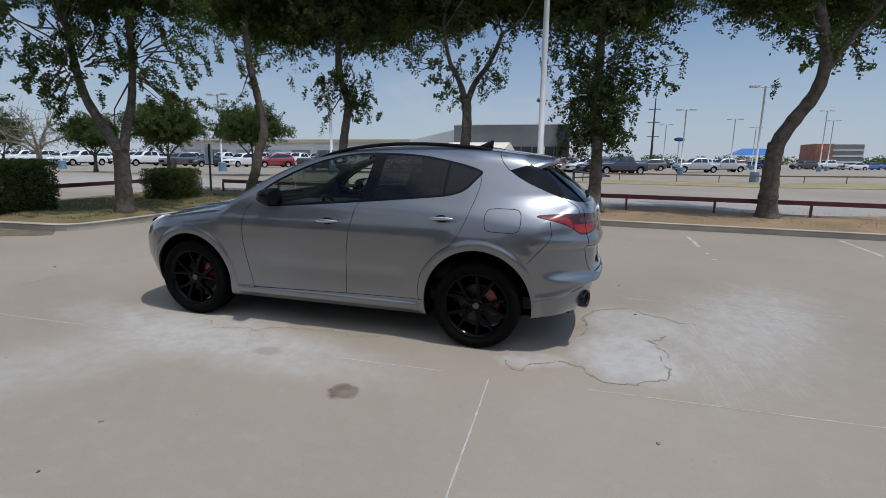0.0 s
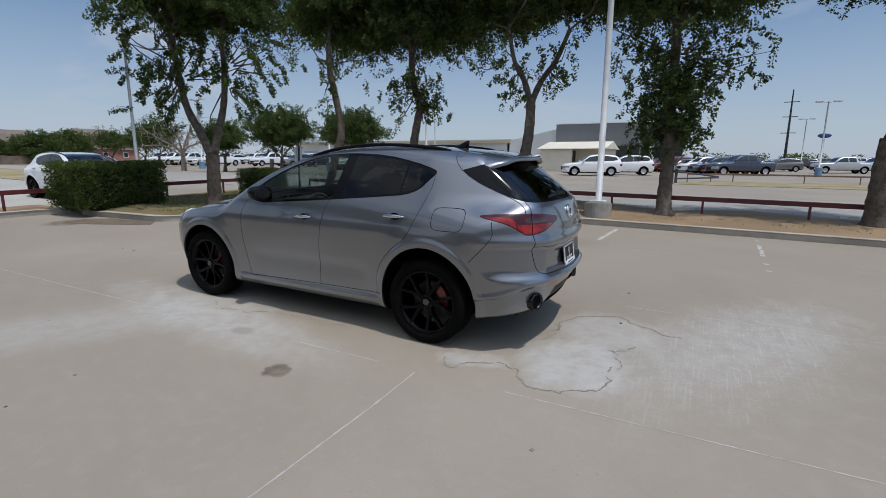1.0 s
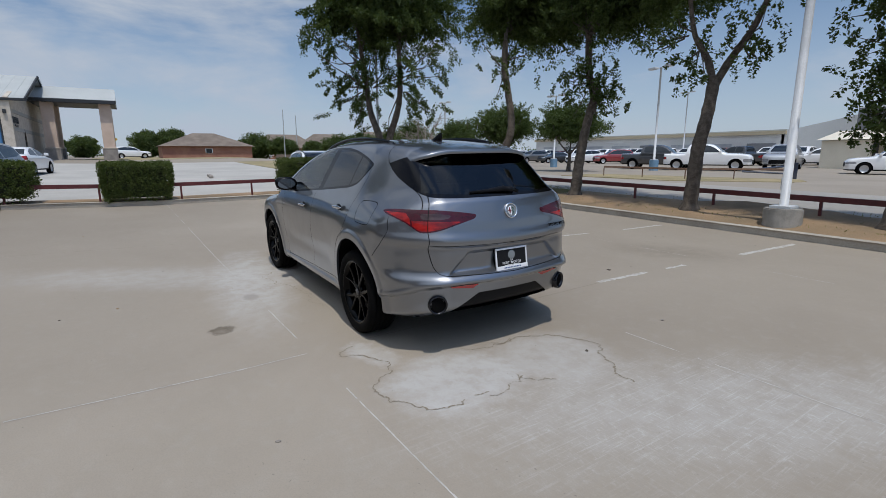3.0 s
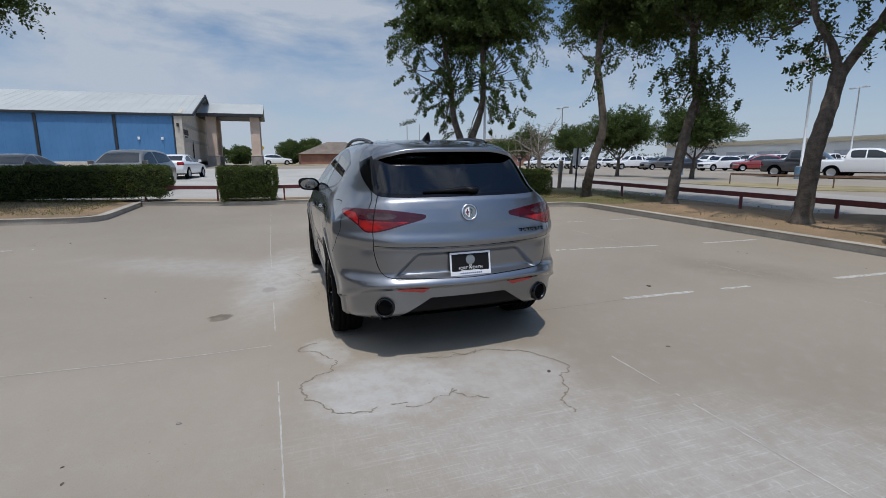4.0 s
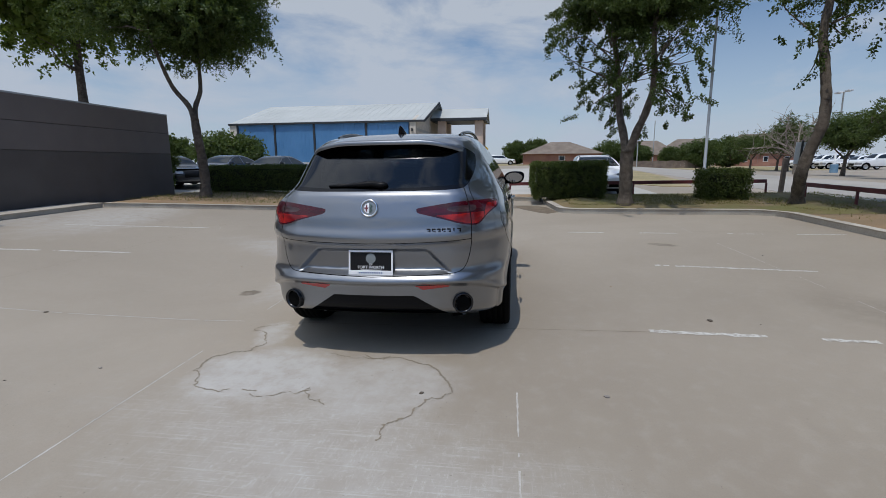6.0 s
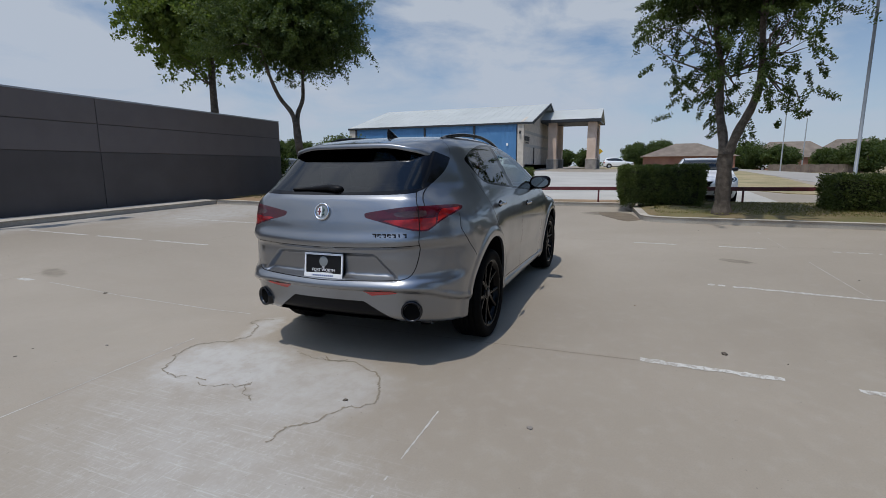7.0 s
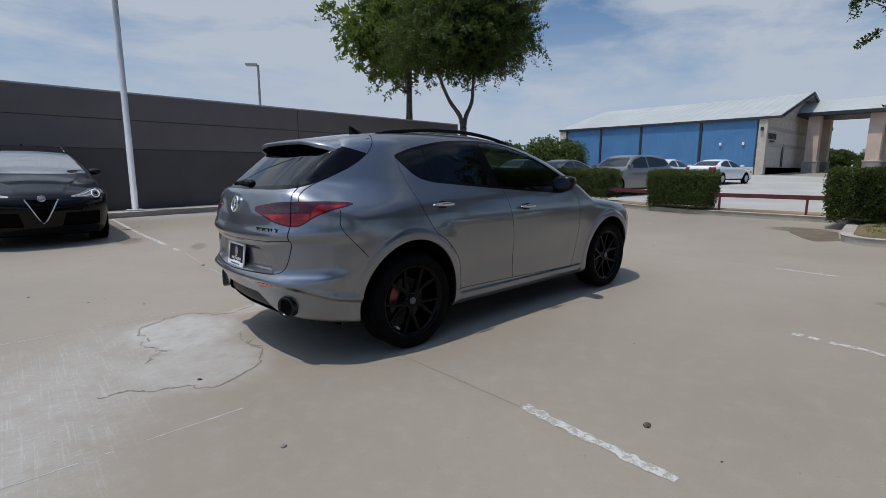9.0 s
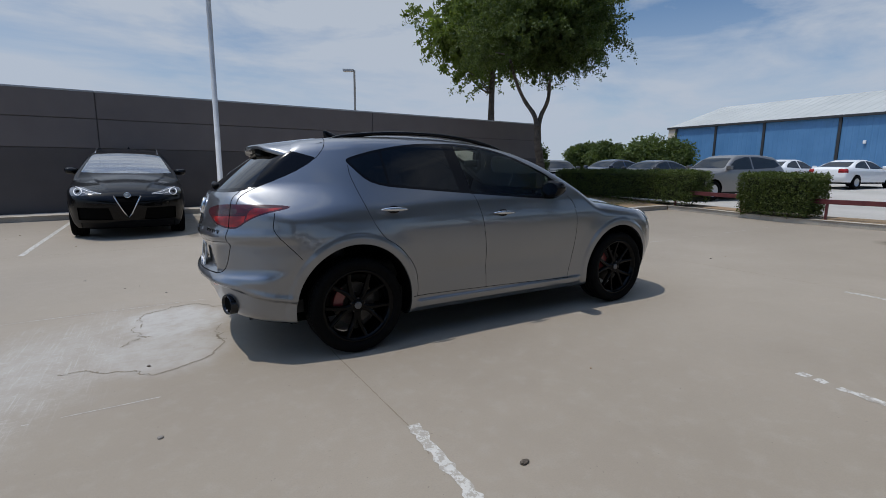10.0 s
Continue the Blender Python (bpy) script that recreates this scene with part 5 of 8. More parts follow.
    q = np.minimum.reduce([
        np.maximum.reduce([np.abs(V[:, 1]) - 0.21 * np.clip((V[:, 2] - 0.40) / 0.40, 0, 1), 0.40 - V[:, 2], V[:, 2] - 0.80]),
        np.maximum.reduce([0.24 + 0.25 * (V[:, 2] - 0.35) - np.abs(V[:, 1]), np.abs(V[:, 1]) - 0.78, 0.36 - V[:, 2], V[:, 2] - 0.58 - 0.02 * np.abs(V[:, 1])]),
        np.maximum(np.abs(V[:, 1]) - 0.75, V[:, 2] - 0.31)])
    apply(q, lambda c: c[:, 0] < -3.2, [0], 18)
    # rear diffuser
    q = np.maximum(V[:, 2] - 0.492, np.abs(V[:, 1]) - (0.30 + (0.49 - V[:, 2]) * 1.5))
    apply(q, lambda c: c[:, 0] > 0.6, [0], 16)
    apply(poly_dist(np.abs(V[:, 1]), V[:, 2], REFLECTOR_LINE), lambda c: c[:, 0] > 0.6, [0], 24)
    # seams
    G = 0.0025
    gate = eased([(0.60, 1.30), (0.675, 1.17), (0.705, 0.95), (0.69, 0.80), (0.66, 0.70), (0.61, 0.660), (0.45, 0.652), (0.0, 0.640)], 2)
    hatch = eased([(0.08, 1.70), (0.12, 1.56), (0.20, 1.475)], 2)
    hatch_low = eased([(0.20, 1.475), (0.45, 1.334), (0.65, 1.26), (0.76, 1.20), (0.78, 1.15)], 2)
    for reach in (0.022, 0.012):
        c = V[T].mean(1)
        x, a, z = c[:, 0], np.abs(c[:, 1]), c[:, 2]
        near = np.zeros(len(T), bool)
        for line in (FENDER_SEAM, SILL_SEAM, DOOR_SEAM, REAR_SEAM, BUMPER_SEAM):
            near |= (line_dist(x, z, line) < reach) & (a > 0.6)
        near |= (np.abs(poly_dist(x, z, FUEL)) < reach) & (c[:, 1] < -0.6)
        near |= (line_dist(a, z, gate) < reach) & (x > 0.62)
        near |= (line_dist(x, z, hatch) < reach) & (a > 0.3)
        near |= (line_dist(x, z, hatch_low) < reach) & (a > 0.5)
        near |= (line_dist(x, a, HOOD_SEAM) < reach) & (x < -2.1) & (z > 0.85)
        near |= (np.abs(x - 0.085 + 0.12 * a * a) < reach) & (z > 1.55) & (a < 0.56)
        near |= (line_dist(a, z, CREASE_GAP) < reach) & (x > 0.6)
        V, T, L = refine(V, T, L, near & np.isin(L, (0, 7, 8, 23)))
    for line in (FENDER_SEAM, SILL_SEAM, DOOR_SEAM, REAR_SEAM, BUMPER_SEAM):
        apply(line_dist(V[:, 0], V[:, 2], line) - G, lambda c: np.abs(c[:, 1]) > 0.6, [0], 9)
    apply(np.abs(poly_dist(V[:, 0], V[:, 2], FUEL)) - 0.0026, lambda c: c[:, 1] < -0.6, [0], 9)
    apply(line_dist(np.abs(V[:, 1]), V[:, 2], gate) - G, lambda c: c[:, 0] > 0.62, [0, 7, 8, 23], 9)
    apply(line_dist(np.abs(V[:, 1]), V[:, 2], CREASE_GAP) - 0.0022, lambda c: c[:, 0] > 0.62, [0], 9)
    apply(line_dist(V[:, 0], V[:, 2], hatch) - G, lambda c: np.abs(c[:, 1]) > 0.3, [0], 9)
    apply(line_dist(V[:, 0], V[:, 2], hatch_low) - G, lambda c: np.abs(c[:, 1]) > 0.5, [0], 9)
    apply(line_dist(V[:, 0], np.abs(V[:, 1]), HOOD_SEAM) - G, lambda c: (c[:, 0] < -2.1) & (c[:, 2] > 0.85), [0], 9)
    apply(np.abs(V[:, 0] - 0.085 + 0.12 * V[:, 1] ** 2) - G, lambda c: (c[:, 2] > 1.55) & (np.abs(c[:, 1]) < 0.56), [0], 9)
    # panels by place
    c = V[T].mean(1)
    x, a, z = c[:, 0], np.abs(c[:, 1]), c[:, 2]
    P = L.copy()
    free = L == 0
    seam_x = lambda line: np.interp(z, [p[1] for p in line[::-1]], [p[0] for p in line[::-1]])
    door = free & (a > 0.6) & (z < 1.62) & (z > np.interp(x, [-2.15, -1.19, -0.47], [0.33, 0.358, 0.372]))
    low = door & (z < np.interp(x, [-2.1, -1.0, -0.3, 0.0], [1.14, 1.2, 1.27, 1.45]))
    P[low & (x > seam_x(FENDER_SEAM)) & (x < seam_x(DOOR_SEAM))] = 11
    P[low & (x >= seam_x(DOOR_SEAM)) & (x < seam_x(REAR_SEAM))] = 12
    gy = np.interp(z, [0.64, 0.660, 0.70, 0.80, 0.95, 1.17, 1.30], [0.0, 0.61, 0.66, 0.69, 0.705, 0.675, 0.60])
    P[free & (x > 0.5) & (z > 0.64) & (z < 1.35) & (a < gy)] = 13
    P[free & (x > 0.085 - 0.12 * a * a) & (z > 1.46) & (a < 0.72)] = 13
    P[(P == 0) & (x > 0.38) & (z < np.interp(x, [0.38, 0.46, 0.585, 0.7], [0.77, 0.83, 0.965, 1.02])) & (z < 1.0)] = 15
    hy = np.interp(-x, [2.2, 2.6, 3.1, 3.4, 3.52], [0.80, 0.78, 0.755, 0.66, 0.52])
    P[(P == 0) & (x < -2.2) & (x > -3.56) & (a < hy) & (z > 0.85)] = 14
    P[(P == 0) & (x < -2.15) & (z < 1.2)] = 22
    P[(P == 0) & (z > 1.50) & (a < 0.66)] = 20
    P[(P == 0) & (x > 0.05) & (x < 0.335) & (z > 1.0) & (z < 1.17) & (c[:, 1] < -0.6) & (poly_dist(x, z, FUEL) < 0)] = 21
    N = grad(V)
    N /= np.linalg.norm(N, axis=1)[:, None] + 1e-9
    return V, T, P, N


def wheel_parts(parent, rim_mat=None):
    """An alloy wheel, its face towards -y, centred on the origin: five twin spokes, disc and caliper behind."""
    R, W = 0.366, 0.255
    prof = [(0.275, 0.108), (0.288, 0.120), (0.31, 0.127), (0.335, 0.126), (0.352, 0.117), (0.362, 0.100)]
    for g in (0.065, 0.02, -0.025, -0.07):
        prof += [(0.366, g + 0.018), (0.366, g + 0.004), (0.358, g + 0.002), (0.358, g - 0.004), (0.366, g - 0.006)]
    prof += [(0.362, -0.100), (0.352, -0.117), (0.335, -0.126), (0.31, -0.127), (0.292, -0.121), (0.275, -0.108)]
    tyre = lathe(prof, 72)
    t = part("tyre", tyre, M_RUBBER, parent, "black low-profile tyre", smooth=True)
    b = bmesh.new()
    for k in range(72):
        m = Matrix.Rotation(k * math.tau / 72, 4, "Y")
        for s in (-1, 1):
            vs = [m @ Vector((0.3675, s * 0.085, 0.000)), m @ Vector((0.3675, s * 0.085, 0.020)), m @ Vector((0.352, s * 0.119, 0.026)), m @ Vector((0.352, s * 0.119, 0.008))]
            b.faces.new([b.verts.new(v) for v in vs])
    tagged(part("tread", b, M_RUBBER, t), "fine tread blocks", kind="stuff")
    rim = lathe([(0.245, 0.10), (0.238, 0.05), (0.236, -0.06), (0.250, -0.095), (0.264, -0.110), (0.279, -0.115), (0.283, -0.108), (0.276, -0.08), (0.276, 0.10)], 64)
    rim_mat = rim_mat or M_RIM
    r = part("rim", rim, rim_mat, parent, "gloss black alloy rim", smooth=True)
    for k in range(5):
        for s in (-1, 1):
            a0 = k * math.tau / 5 + math.tau / 4
            rings = []
            for u in np.linspace(0, 1, 6):
                rad = 0.045 + (0.268 - 0.045) * u
                off = s * (0.009 + 0.078 * max(0.0, (u - 0.22) / 0.78) ** 1.1)
                w = 0.0175 - 0.003 * u
                y = -0.082 - 0.020 * u + 0.010 * math.sin(u * math.pi)
                dep = 0.032 - 0.010 * u
                rings.append([(rad, y, off - w), (rad, y - 0.004, off - w * 0.3), (rad, y - 0.004, off + w * 0.3), (rad, y, off + w), (rad, y + dep, off + w * 1.15), (rad, y + dep, off - w * 1.15)])
            o = part("spoke", loft(rings), rim_mat, r)
            o.matrix_basis = Matrix.Rotation(-a0, 4, "Y")
    hub = lathe([(0.0, -0.092), (0.030, -0.093), (0.040, -0.090), (0.062, -0.080), (0.066, -0.06), (0.062, -0.03)], 32)
    part("hub", hub, rim_mat, r, smooth=True)
    cap = lathe([(0.0, -0.0965), (0.024, -0.0962), (0.0285, -0.094), (0.0285, -0.090)], 28)
    part("centre_cap", cap, M_CAPDARK, r, "silver centre cap", smooth=True)
    for k in range(5):
        b = bmesh.new()
        a0 = k * math.tau / 5 + math.tau / 4 + math.tau / 10
        bmesh.ops.create_cone(b, cap_ends=True, segments=6, radius1=0.009, radius2=0.009, depth=0.02, matrix=Matrix.Translation((0.054 * math.cos(a0), -0.075, 0.054 * math.sin(a0))) @ Matrix.Rotation(math.pi / 2, 4, "X"))
        part("wheel_bolt", b, M_DARKCHROME, r)
    disc = lathe([(0.05, 0.0), (0.05, -0.012), (0.09, -0.014), (0.09, -0.004), (0.165, -0.004), (0.165, 0.022), (0.05, 0.022)], 48)
    part("brake_disc", disc, M_DISC, parent, "bare steel brake disc", smooth=False)


def caliper(parent, m):
    cal = lathe([(0.10, -0.03), (0.175, -0.032), (0.18, -0.02), (0.18, 0.04), (0.10, 0.04), (0.10, -0.03)], 10, math.radians(-32), math.radians(32))
    o = part("brake_caliper", cal, M_CALIPER, parent, "red painted brake caliper")
    o.matrix_basis = m
    return o


def seat(parent, x, y, w=0.5, head=True):
    s = empty("seat")
    s.parent = parent
    s.matrix_basis = pose(x, y, 0)
    part("cushion", box_bm(-0.5, 0.02, -w / 2, w / 2, 0.48, 0.66, 0.06), M_INTERIOR, s, smooth=True)
    b = box_bm(-0.07, 0.07, -w / 2, w / 2, 0.0, 0.62, 0.06)
    bmesh.ops.transform(b, matrix=pose(0.05, 0, 0.6, 0, 14, 0), verts=b.verts[:])
    part("backrest", b, M_INTERIOR, s, smooth=True)
    if head:
        b = box_bm(-0.05, 0.05, -0.13, 0.13, 0.66, 0.84, 0.045)
        bmesh.ops.transform(b, matrix=pose(0.05, 0, 0.6, 0, 14, 0), verts=b.verts[:])
        part("headrest", b, M_INTERIOR, s, smooth=True)


def text_mesh(name, words, size, m, material, parent, extrude=0.0006):
    cu = bpy.data.curves.new(name, "FONT")
    cu.body, cu.size, cu.align_x, cu.align_y, cu.extrude = words, size, "CENTER", "CENTER", extrude
    tmp = bpy.data.objects.new(name, cu)
    scene.collection.objects.link(tmp)
    me = bpy.data.meshes.new_from_object(tmp.evaluated_get(bpy.context.evaluated_depsgraph_get()))
    bpy.data.objects.remove(tmp)
    bpy.data.curves.remove(cu)
    me.materials.clear()
    me.materials.append(material)
    ob = new(name, me)
    ob.parent = parent
    ob.matrix_basis = m
    return ob


def build_suv(paint):
    car = empty("car")
    V, T, P, N = suv_panels()
    L = V[T].mean(1)[:, 1] < 0

    def panel(name, label, material, parent=car, where=None, text="", push=0.0):
        sel = P == label
        if where is not None:
            sel &= where
        if not sel.any():
            return None
        ob = new(name, skin_mesh(name, V, T[sel], N, material, push))
        ob.parent = parent
        if text:
            tagged(ob, text)
        return ob

    body = panel("body", 0, paint)
    panel("front_wing", 22, paint)
    panel("roof", 20, paint)
    panel("bonnet", 14, paint)
    tail = panel("tailgate", 13, paint)
    bumper = panel("rear_bumper", 15, paint)
    panel("diffuser", 16, M_SATIN, bumper, None, "black plastic diffuser", -0.02)
    nose = V[T].mean(1)
    low_n, mid_n = nose[:, 2] < 0.325, np.abs(nose[:, 1]) < 0.225
    panel("grille", 18, M_LINER, car, mid_n & ~low_n, "black mesh shield grille", -0.025)
    panel("air_intake", 18, M_LINER, car, ~mid_n & ~low_n & L, "black air intake", -0.025)
    panel("air_intake", 18, M_LINER, car, ~mid_n & ~low_n & ~L, "black air intake", -0.025)
    panel("lower_intake", 18, M_SATIN, car, low_n, "black lower lip", -0.01)
    rim_pts = [(-0.212, 0.80), (-0.13, 0.64), (-0.055, 0.48), (0.0, 0.405), (0.055, 0.48), (0.13, 0.64), (0.212, 0.80)]
    part("grille_surround", tube([(nose_x(y_, z_) - 0.006, y_, z_) for y_, z_ in finer(rim_pts, 0.05)], 0.012, 8), M_CHROME, car, "chrome shield grille outline", smooth=True)
    for k in range(7):
        zz = 0.48 + k * 0.045
        hw = 0.19 * (zz - 0.40) / 0.40
        part("grille_bar", tube([(nose_x(y_, zz) + 0.008, y_, zz) for y_ in (-hw, 0.0, hw)], 0.004, 6), M_LINER, car)
    b = lathe([(0.0, -0.006), (0.046, -0.004), (0.05, 0.004)], 28)
    fb = part("front_badge", b, M_BADGE_WHITE, car, "round enamel badge with chrome rim", smooth=True)
    fb.matrix_basis = pose(nose_x(0, 0.815) - 0.014, 0, 0.815, 0, 0, -90) @ pose(0, 0, 0, -25, 0, 0)
    part("badge_rim", lathe([(0.046, 0.0), (0.047, -0.010), (0.053, -0.010), (0.056, 0.004)], 28), M_CHROME, fb, "chrome rim", smooth=True)
    panel("underside", 19, M_LINER)
    panel("fuel_flap", 21, paint)
    panel("windscreen", 10, M_SHIELD)
    panel("rear_window", 6, M_PRIVACY, tail, None, "dark tinted rear glass")
    panel("window_surround", 5, M_GLOSSBLACK, tail)
    for s, w in (("left", L), ("right", ~L)):
        panel("window_trim", 1, M_GLOSSBLACK, car, w)
        fd = panel("front_door", 11, paint, car, w)
        rd = panel("rear_door", 12, paint, car, w)
        panel("door_window", 2, M_GLASS, fd, w, "lightly tinted front door glass")
        panel("door_window", 3, M_PRIVACY, rd, w, "dark tinted rear door glass")
        tl = panel("tail_lamp", 7, M_LAMP_DEEP, car, w, "red tail lamp")
        panel("lower_lens", 23, M_LAMP_RED, tl, w, "bright red lower lens")
        panel("inner_lens", 8, M_LAMP_CLEAR, tl, w, "smoked inner lens")
        hl = panel("headlamp", 17, M_HEADLAMP_DARK, car, w, "dark headlamp with bright rings")
        yk = -1 if s == "left" else 1
        b = bmesh.new()
        circle = [(0.755 + 0.062 * math.cos(q * math.tau / 28), 0.872 + 0.058 * math.sin(q * math.tau / 28)) for q in range(29)]
        tube([(nose_x(y_, z_) - 0.004, yk * y_, z_) for y_, z_ in circle], 0.010, 6, b, False)
        part("lamp_ring", b, M_PLATE_WHITE, hl, "bright lamp ring", smooth=True)
        b = bmesh.new()
        bmesh.ops.create_uvsphere(b, u_segments=18, v_segments=10, radius=0.036, matrix=Matrix.Translation((nose_x(0.755, 0.872) + 0.018, yk * 0.755, 0.872)))
        part("projector", b, M_GLOSSBLACK, hl, "dark round projector", smooth=True)
        for way in ([(0.40, 0.846), (0.5, 0.862), (0.6, 0.886), (0.70, 0.925), (0.80, 0.950)], [(0.40, 0.840), (0.5, 0.840), (0.60, 0.842), (0.68, 0.862)]):
            part("lamp_strip", tube([(nose_x(q, z_) - 0.003, yk * q, z_) for q, z_ in finer(way, 0.03)], 0.007, 6), M_PLATE_WHITE, hl, "white daylight strip", smooth=True)
        panel("rear_reflector", 24, M_REFLECTOR, bumper, w, "red reflector strip", 0.002)
    panel("panel_gap", 9, M_GAP, car, None, "", -0.006)
    # lining inside the glass-house
    V2, T2, grad2 = surface(suv_solid, (-3.9, -1.05, 0.08), (1.15, 1.05, 1.76), 0.04)
    c2 = V2[T2].mean(1)
    x2, a2, z2 = c2[:, 0], np.abs(c2[:, 1]), c2[:, 2]
    clear = (poly_dist(x2, z2, GLASS_LINE) < 0.01) & (a2 > 0.45)
    clear |= (poly_dist(x2, z2, TAIL_BLACK) < 0.0) & (x2 > 0.15) & (a2 < 0.66)
    clear |= (x2 < -1.44) & (a2 < 0.79 - 0.50 * (z2 - 1.2))
    keep = ~clear & (z2 > 1.08) & (x2 > -2.15)
    ob = new("headlining", skin_mesh("headlining", V2, T2[keep], grad2(V2) / (np.linalg.norm(grad2(V2), axis=1)[:, None] + 1e-9), M_INTERIOR, -0.03))
    ob.parent = car
    # wheel openings: lips and liners
    for hx, r in ((HUB_F, ARCH_F), (HUB_R, ARCH_R)):
        for s in (-1, 1):
            b = bmesh.new()
            rings = []
            for k in range(41):
                t = math.radians(-22 + 224 * k / 40)
                px, pz = hx + r * math.cos(t), HUB_Z + r * math.sin(t) / 0.96
                w0 = 0.90
                rings.append([(px, s * 0.955, pz), (px + 0.0, s * 0.90, pz), (hx + (px - hx) * 1.03, s * 0.50, HUB_Z + (pz - HUB_Z) * 1.03)])
            # keep the outer edge on the skin
            pts = np.array([rg[0] for rg in rings])
            lo_, hi_ = np.full(len(pts), 0.6), np.full(len(pts), 1.05)
            for _ in range(30):
                mid = (lo_ + hi_) / 2
                inside = suv_solid(pts[:, 0], mid, pts[:, 2]) < 0
                lo_, hi_ = np.where(inside, mid, lo_), np.where(inside, hi_, mid)
            for rg, yy in zip(rings, lo_):
                rg[0] = (rg[0][0], s * (yy + 0.0005), rg[0][2])
                rg[1] = (rg[1][0], s * (yy - 0.02), rg[1][2])
            R = [[b.verts.new(p) for p in rg] for rg in rings]
            for r0, r1 in zip(R, R[1:]):
                b.faces.new((r0[0], r0[1], r1[1], r1[0]))
            bmesh.ops.recalc_face_normals(b, faces=b.faces[:])
            part("arch_lip", b, paint, car)
            b = bmesh.new()
            R = [[b.verts.new(p) for p in rg[1:]] for rg in rings]
            for r0, r1 in zip(R, R[1:]):
                b.faces.new((r0[0], r0[1], r1[1], r1[0]))
            b.faces.new([q[1] for q in R])
            part("arch_liner", b, M_LINER, car)
    # wheels
    first = None
    for hx in (HUB_F, HUB_R):
        for s in (-1, 1):
            turn = Matrix.Rotation(math.pi if s > 0 else 0, 4, "Z") @ Matrix.Rotation(radians((17, 40, 5, 61)[(hx < -1) * 2 + (s > 0)]), 4, "Y")
            m = Matrix.Translation((hx, s * (0.83 if hx > -1 else 0.82), HUB_Z - 0.002)) @ turn
            if first is None:
                w = empty("wheel", m)
                w.parent = car
                wheel_parts(w)
                first = w
            else:
                w = copy_thing(first, m)
                w.parent = car
            caliper(car, Matrix.Translation((hx, s * (0.83 if hx > -1 else 0.82), HUB_Z)) @ Matrix.Rotation(math.pi if s > 0 else 0, 4, "Z") @ Matrix.Rotation(radians(-20 if s < 0 else 200), 4, "Y"))
    # interior
    box("cabin_floor", -2.2, 0.75, -0.72, 0.72, 0.32, 0.42, M_INTERIOR, car)
    for y in (-0.37, 0.37):
        seat(car, -0.95, y)
        seat(car, -0.02, y, 0.6)
    dash = bmesh.new()
    box_bm(-2.25, -1.72, -0.76, 0.76, 0.75, 1.04, 0.06, dash)
    box_bm(-2.0, -1.68, -0.62, -0.18, 0.98, 1.12, 0.05, dash)
    box_bm(-1.75, -0.9, -0.12, 0.12, 0.42, 0.72, 0.04, dash)
    part("dashboard", dash, M_INTERIOR, car, smooth=True)
    b = bmesh.new()
    ring = [Vector((0, 0.18 * math.cos(t * math.tau / 32), 0.18 * math.sin(t * math.tau / 32))) for t in range(33)]
    tube(ring, 0.016, 8, b, False)
    for t in (0.0, 2.1, 4.2):
        tube([(0, 0, 0), (0, 0.17 * math.cos(t + 0.3), -0.17 * math.sin(t + 0.3))], 0.016, 6, b)
    bmesh.ops.create_uvsphere(b, u_segments=12, v_segments=8, radius=0.055)
    sw = part("steering_wheel", b, M_INTERIOR, car, "black leather steering wheel", smooth=True)
    sw.matrix_basis = pose(-1.60, -0.38, 1.0, 0, -24, 0)
    b = box_bm(-0.02, 0.02, -0.12, 0.12, -0.035, 0.035, 0.015)
    part("inside_mirror", b, M_INTERIOR, car).matrix_basis = pose(-1.62, 0, 1.44)
    box("parcel_shelf", 0.28, 0.78, -0.55, 0.55, 1.12, 1.14, M_INTERIOR, car)
    # roof spoiler
    top, bot, nose = [], [], []
    b = bmesh.new()
    grid = []
    for i in range(33):
        y = -0.60 + 1.20 * i / 32
        xe = 0.575 - 0.20 * y * y - 1.6 * max(0, abs(y) - 0.46) ** 2 * 3
        row = []
        for u in np.linspace(0, 1, 9):
            x = 0.13 + (xe - 0.13) * u
            zz = float(C_TOP(np.array(x))) - 0.055 * y * y + 0.004 - (0.62 * max(0, abs(y) - 0.28) ** 2 + 3.0 * max(0, abs(y) - 0.52) ** 2) * (0.35 + 0.65 * u) + 0.004 * u
            row.append((x, y, zz))
        xr, zr = row[-1][0], row[-1][2]
        row += [(xr + 0.006, y, zr - 0.010), (xr + 0.002, y, zr - 0.030)]
        grid.append(row)
    G = [[b.verts.new(p) for p in row] for row in grid]
    for r0, r1 in zip(G, G[1:]):
        for k in range(len(r0) - 1):
            b.faces.new((r0[k], r0[k + 1], r1[k + 1], r1[k]))
    bmesh.ops.recalc_face_normals(b, faces=b.faces[:])
    sp = part("roof_spoiler", b, paint, tail, smooth=True)
    b = bmesh.new()
    G = [[b.verts.new(row[-1]), b.verts.new((row[-1][0] - 0.10, row[-1][1] * 0.985, row[-1][2] - 0.028)), b.verts.new((row[-1][0] - 0.22, row[-1][1] * 0.97, row[-1][2] + 0.0))] for row in grid]
    for r0, r1 in zip(G, G[1:]):
        for k in range(2):
            b.faces.new((r0[k], r0[k + 1], r1[k + 1], r1[k]))
    part("spoiler_underside", b, M_GLOSSBLACK, tail, "gloss black underside", smooth=True)
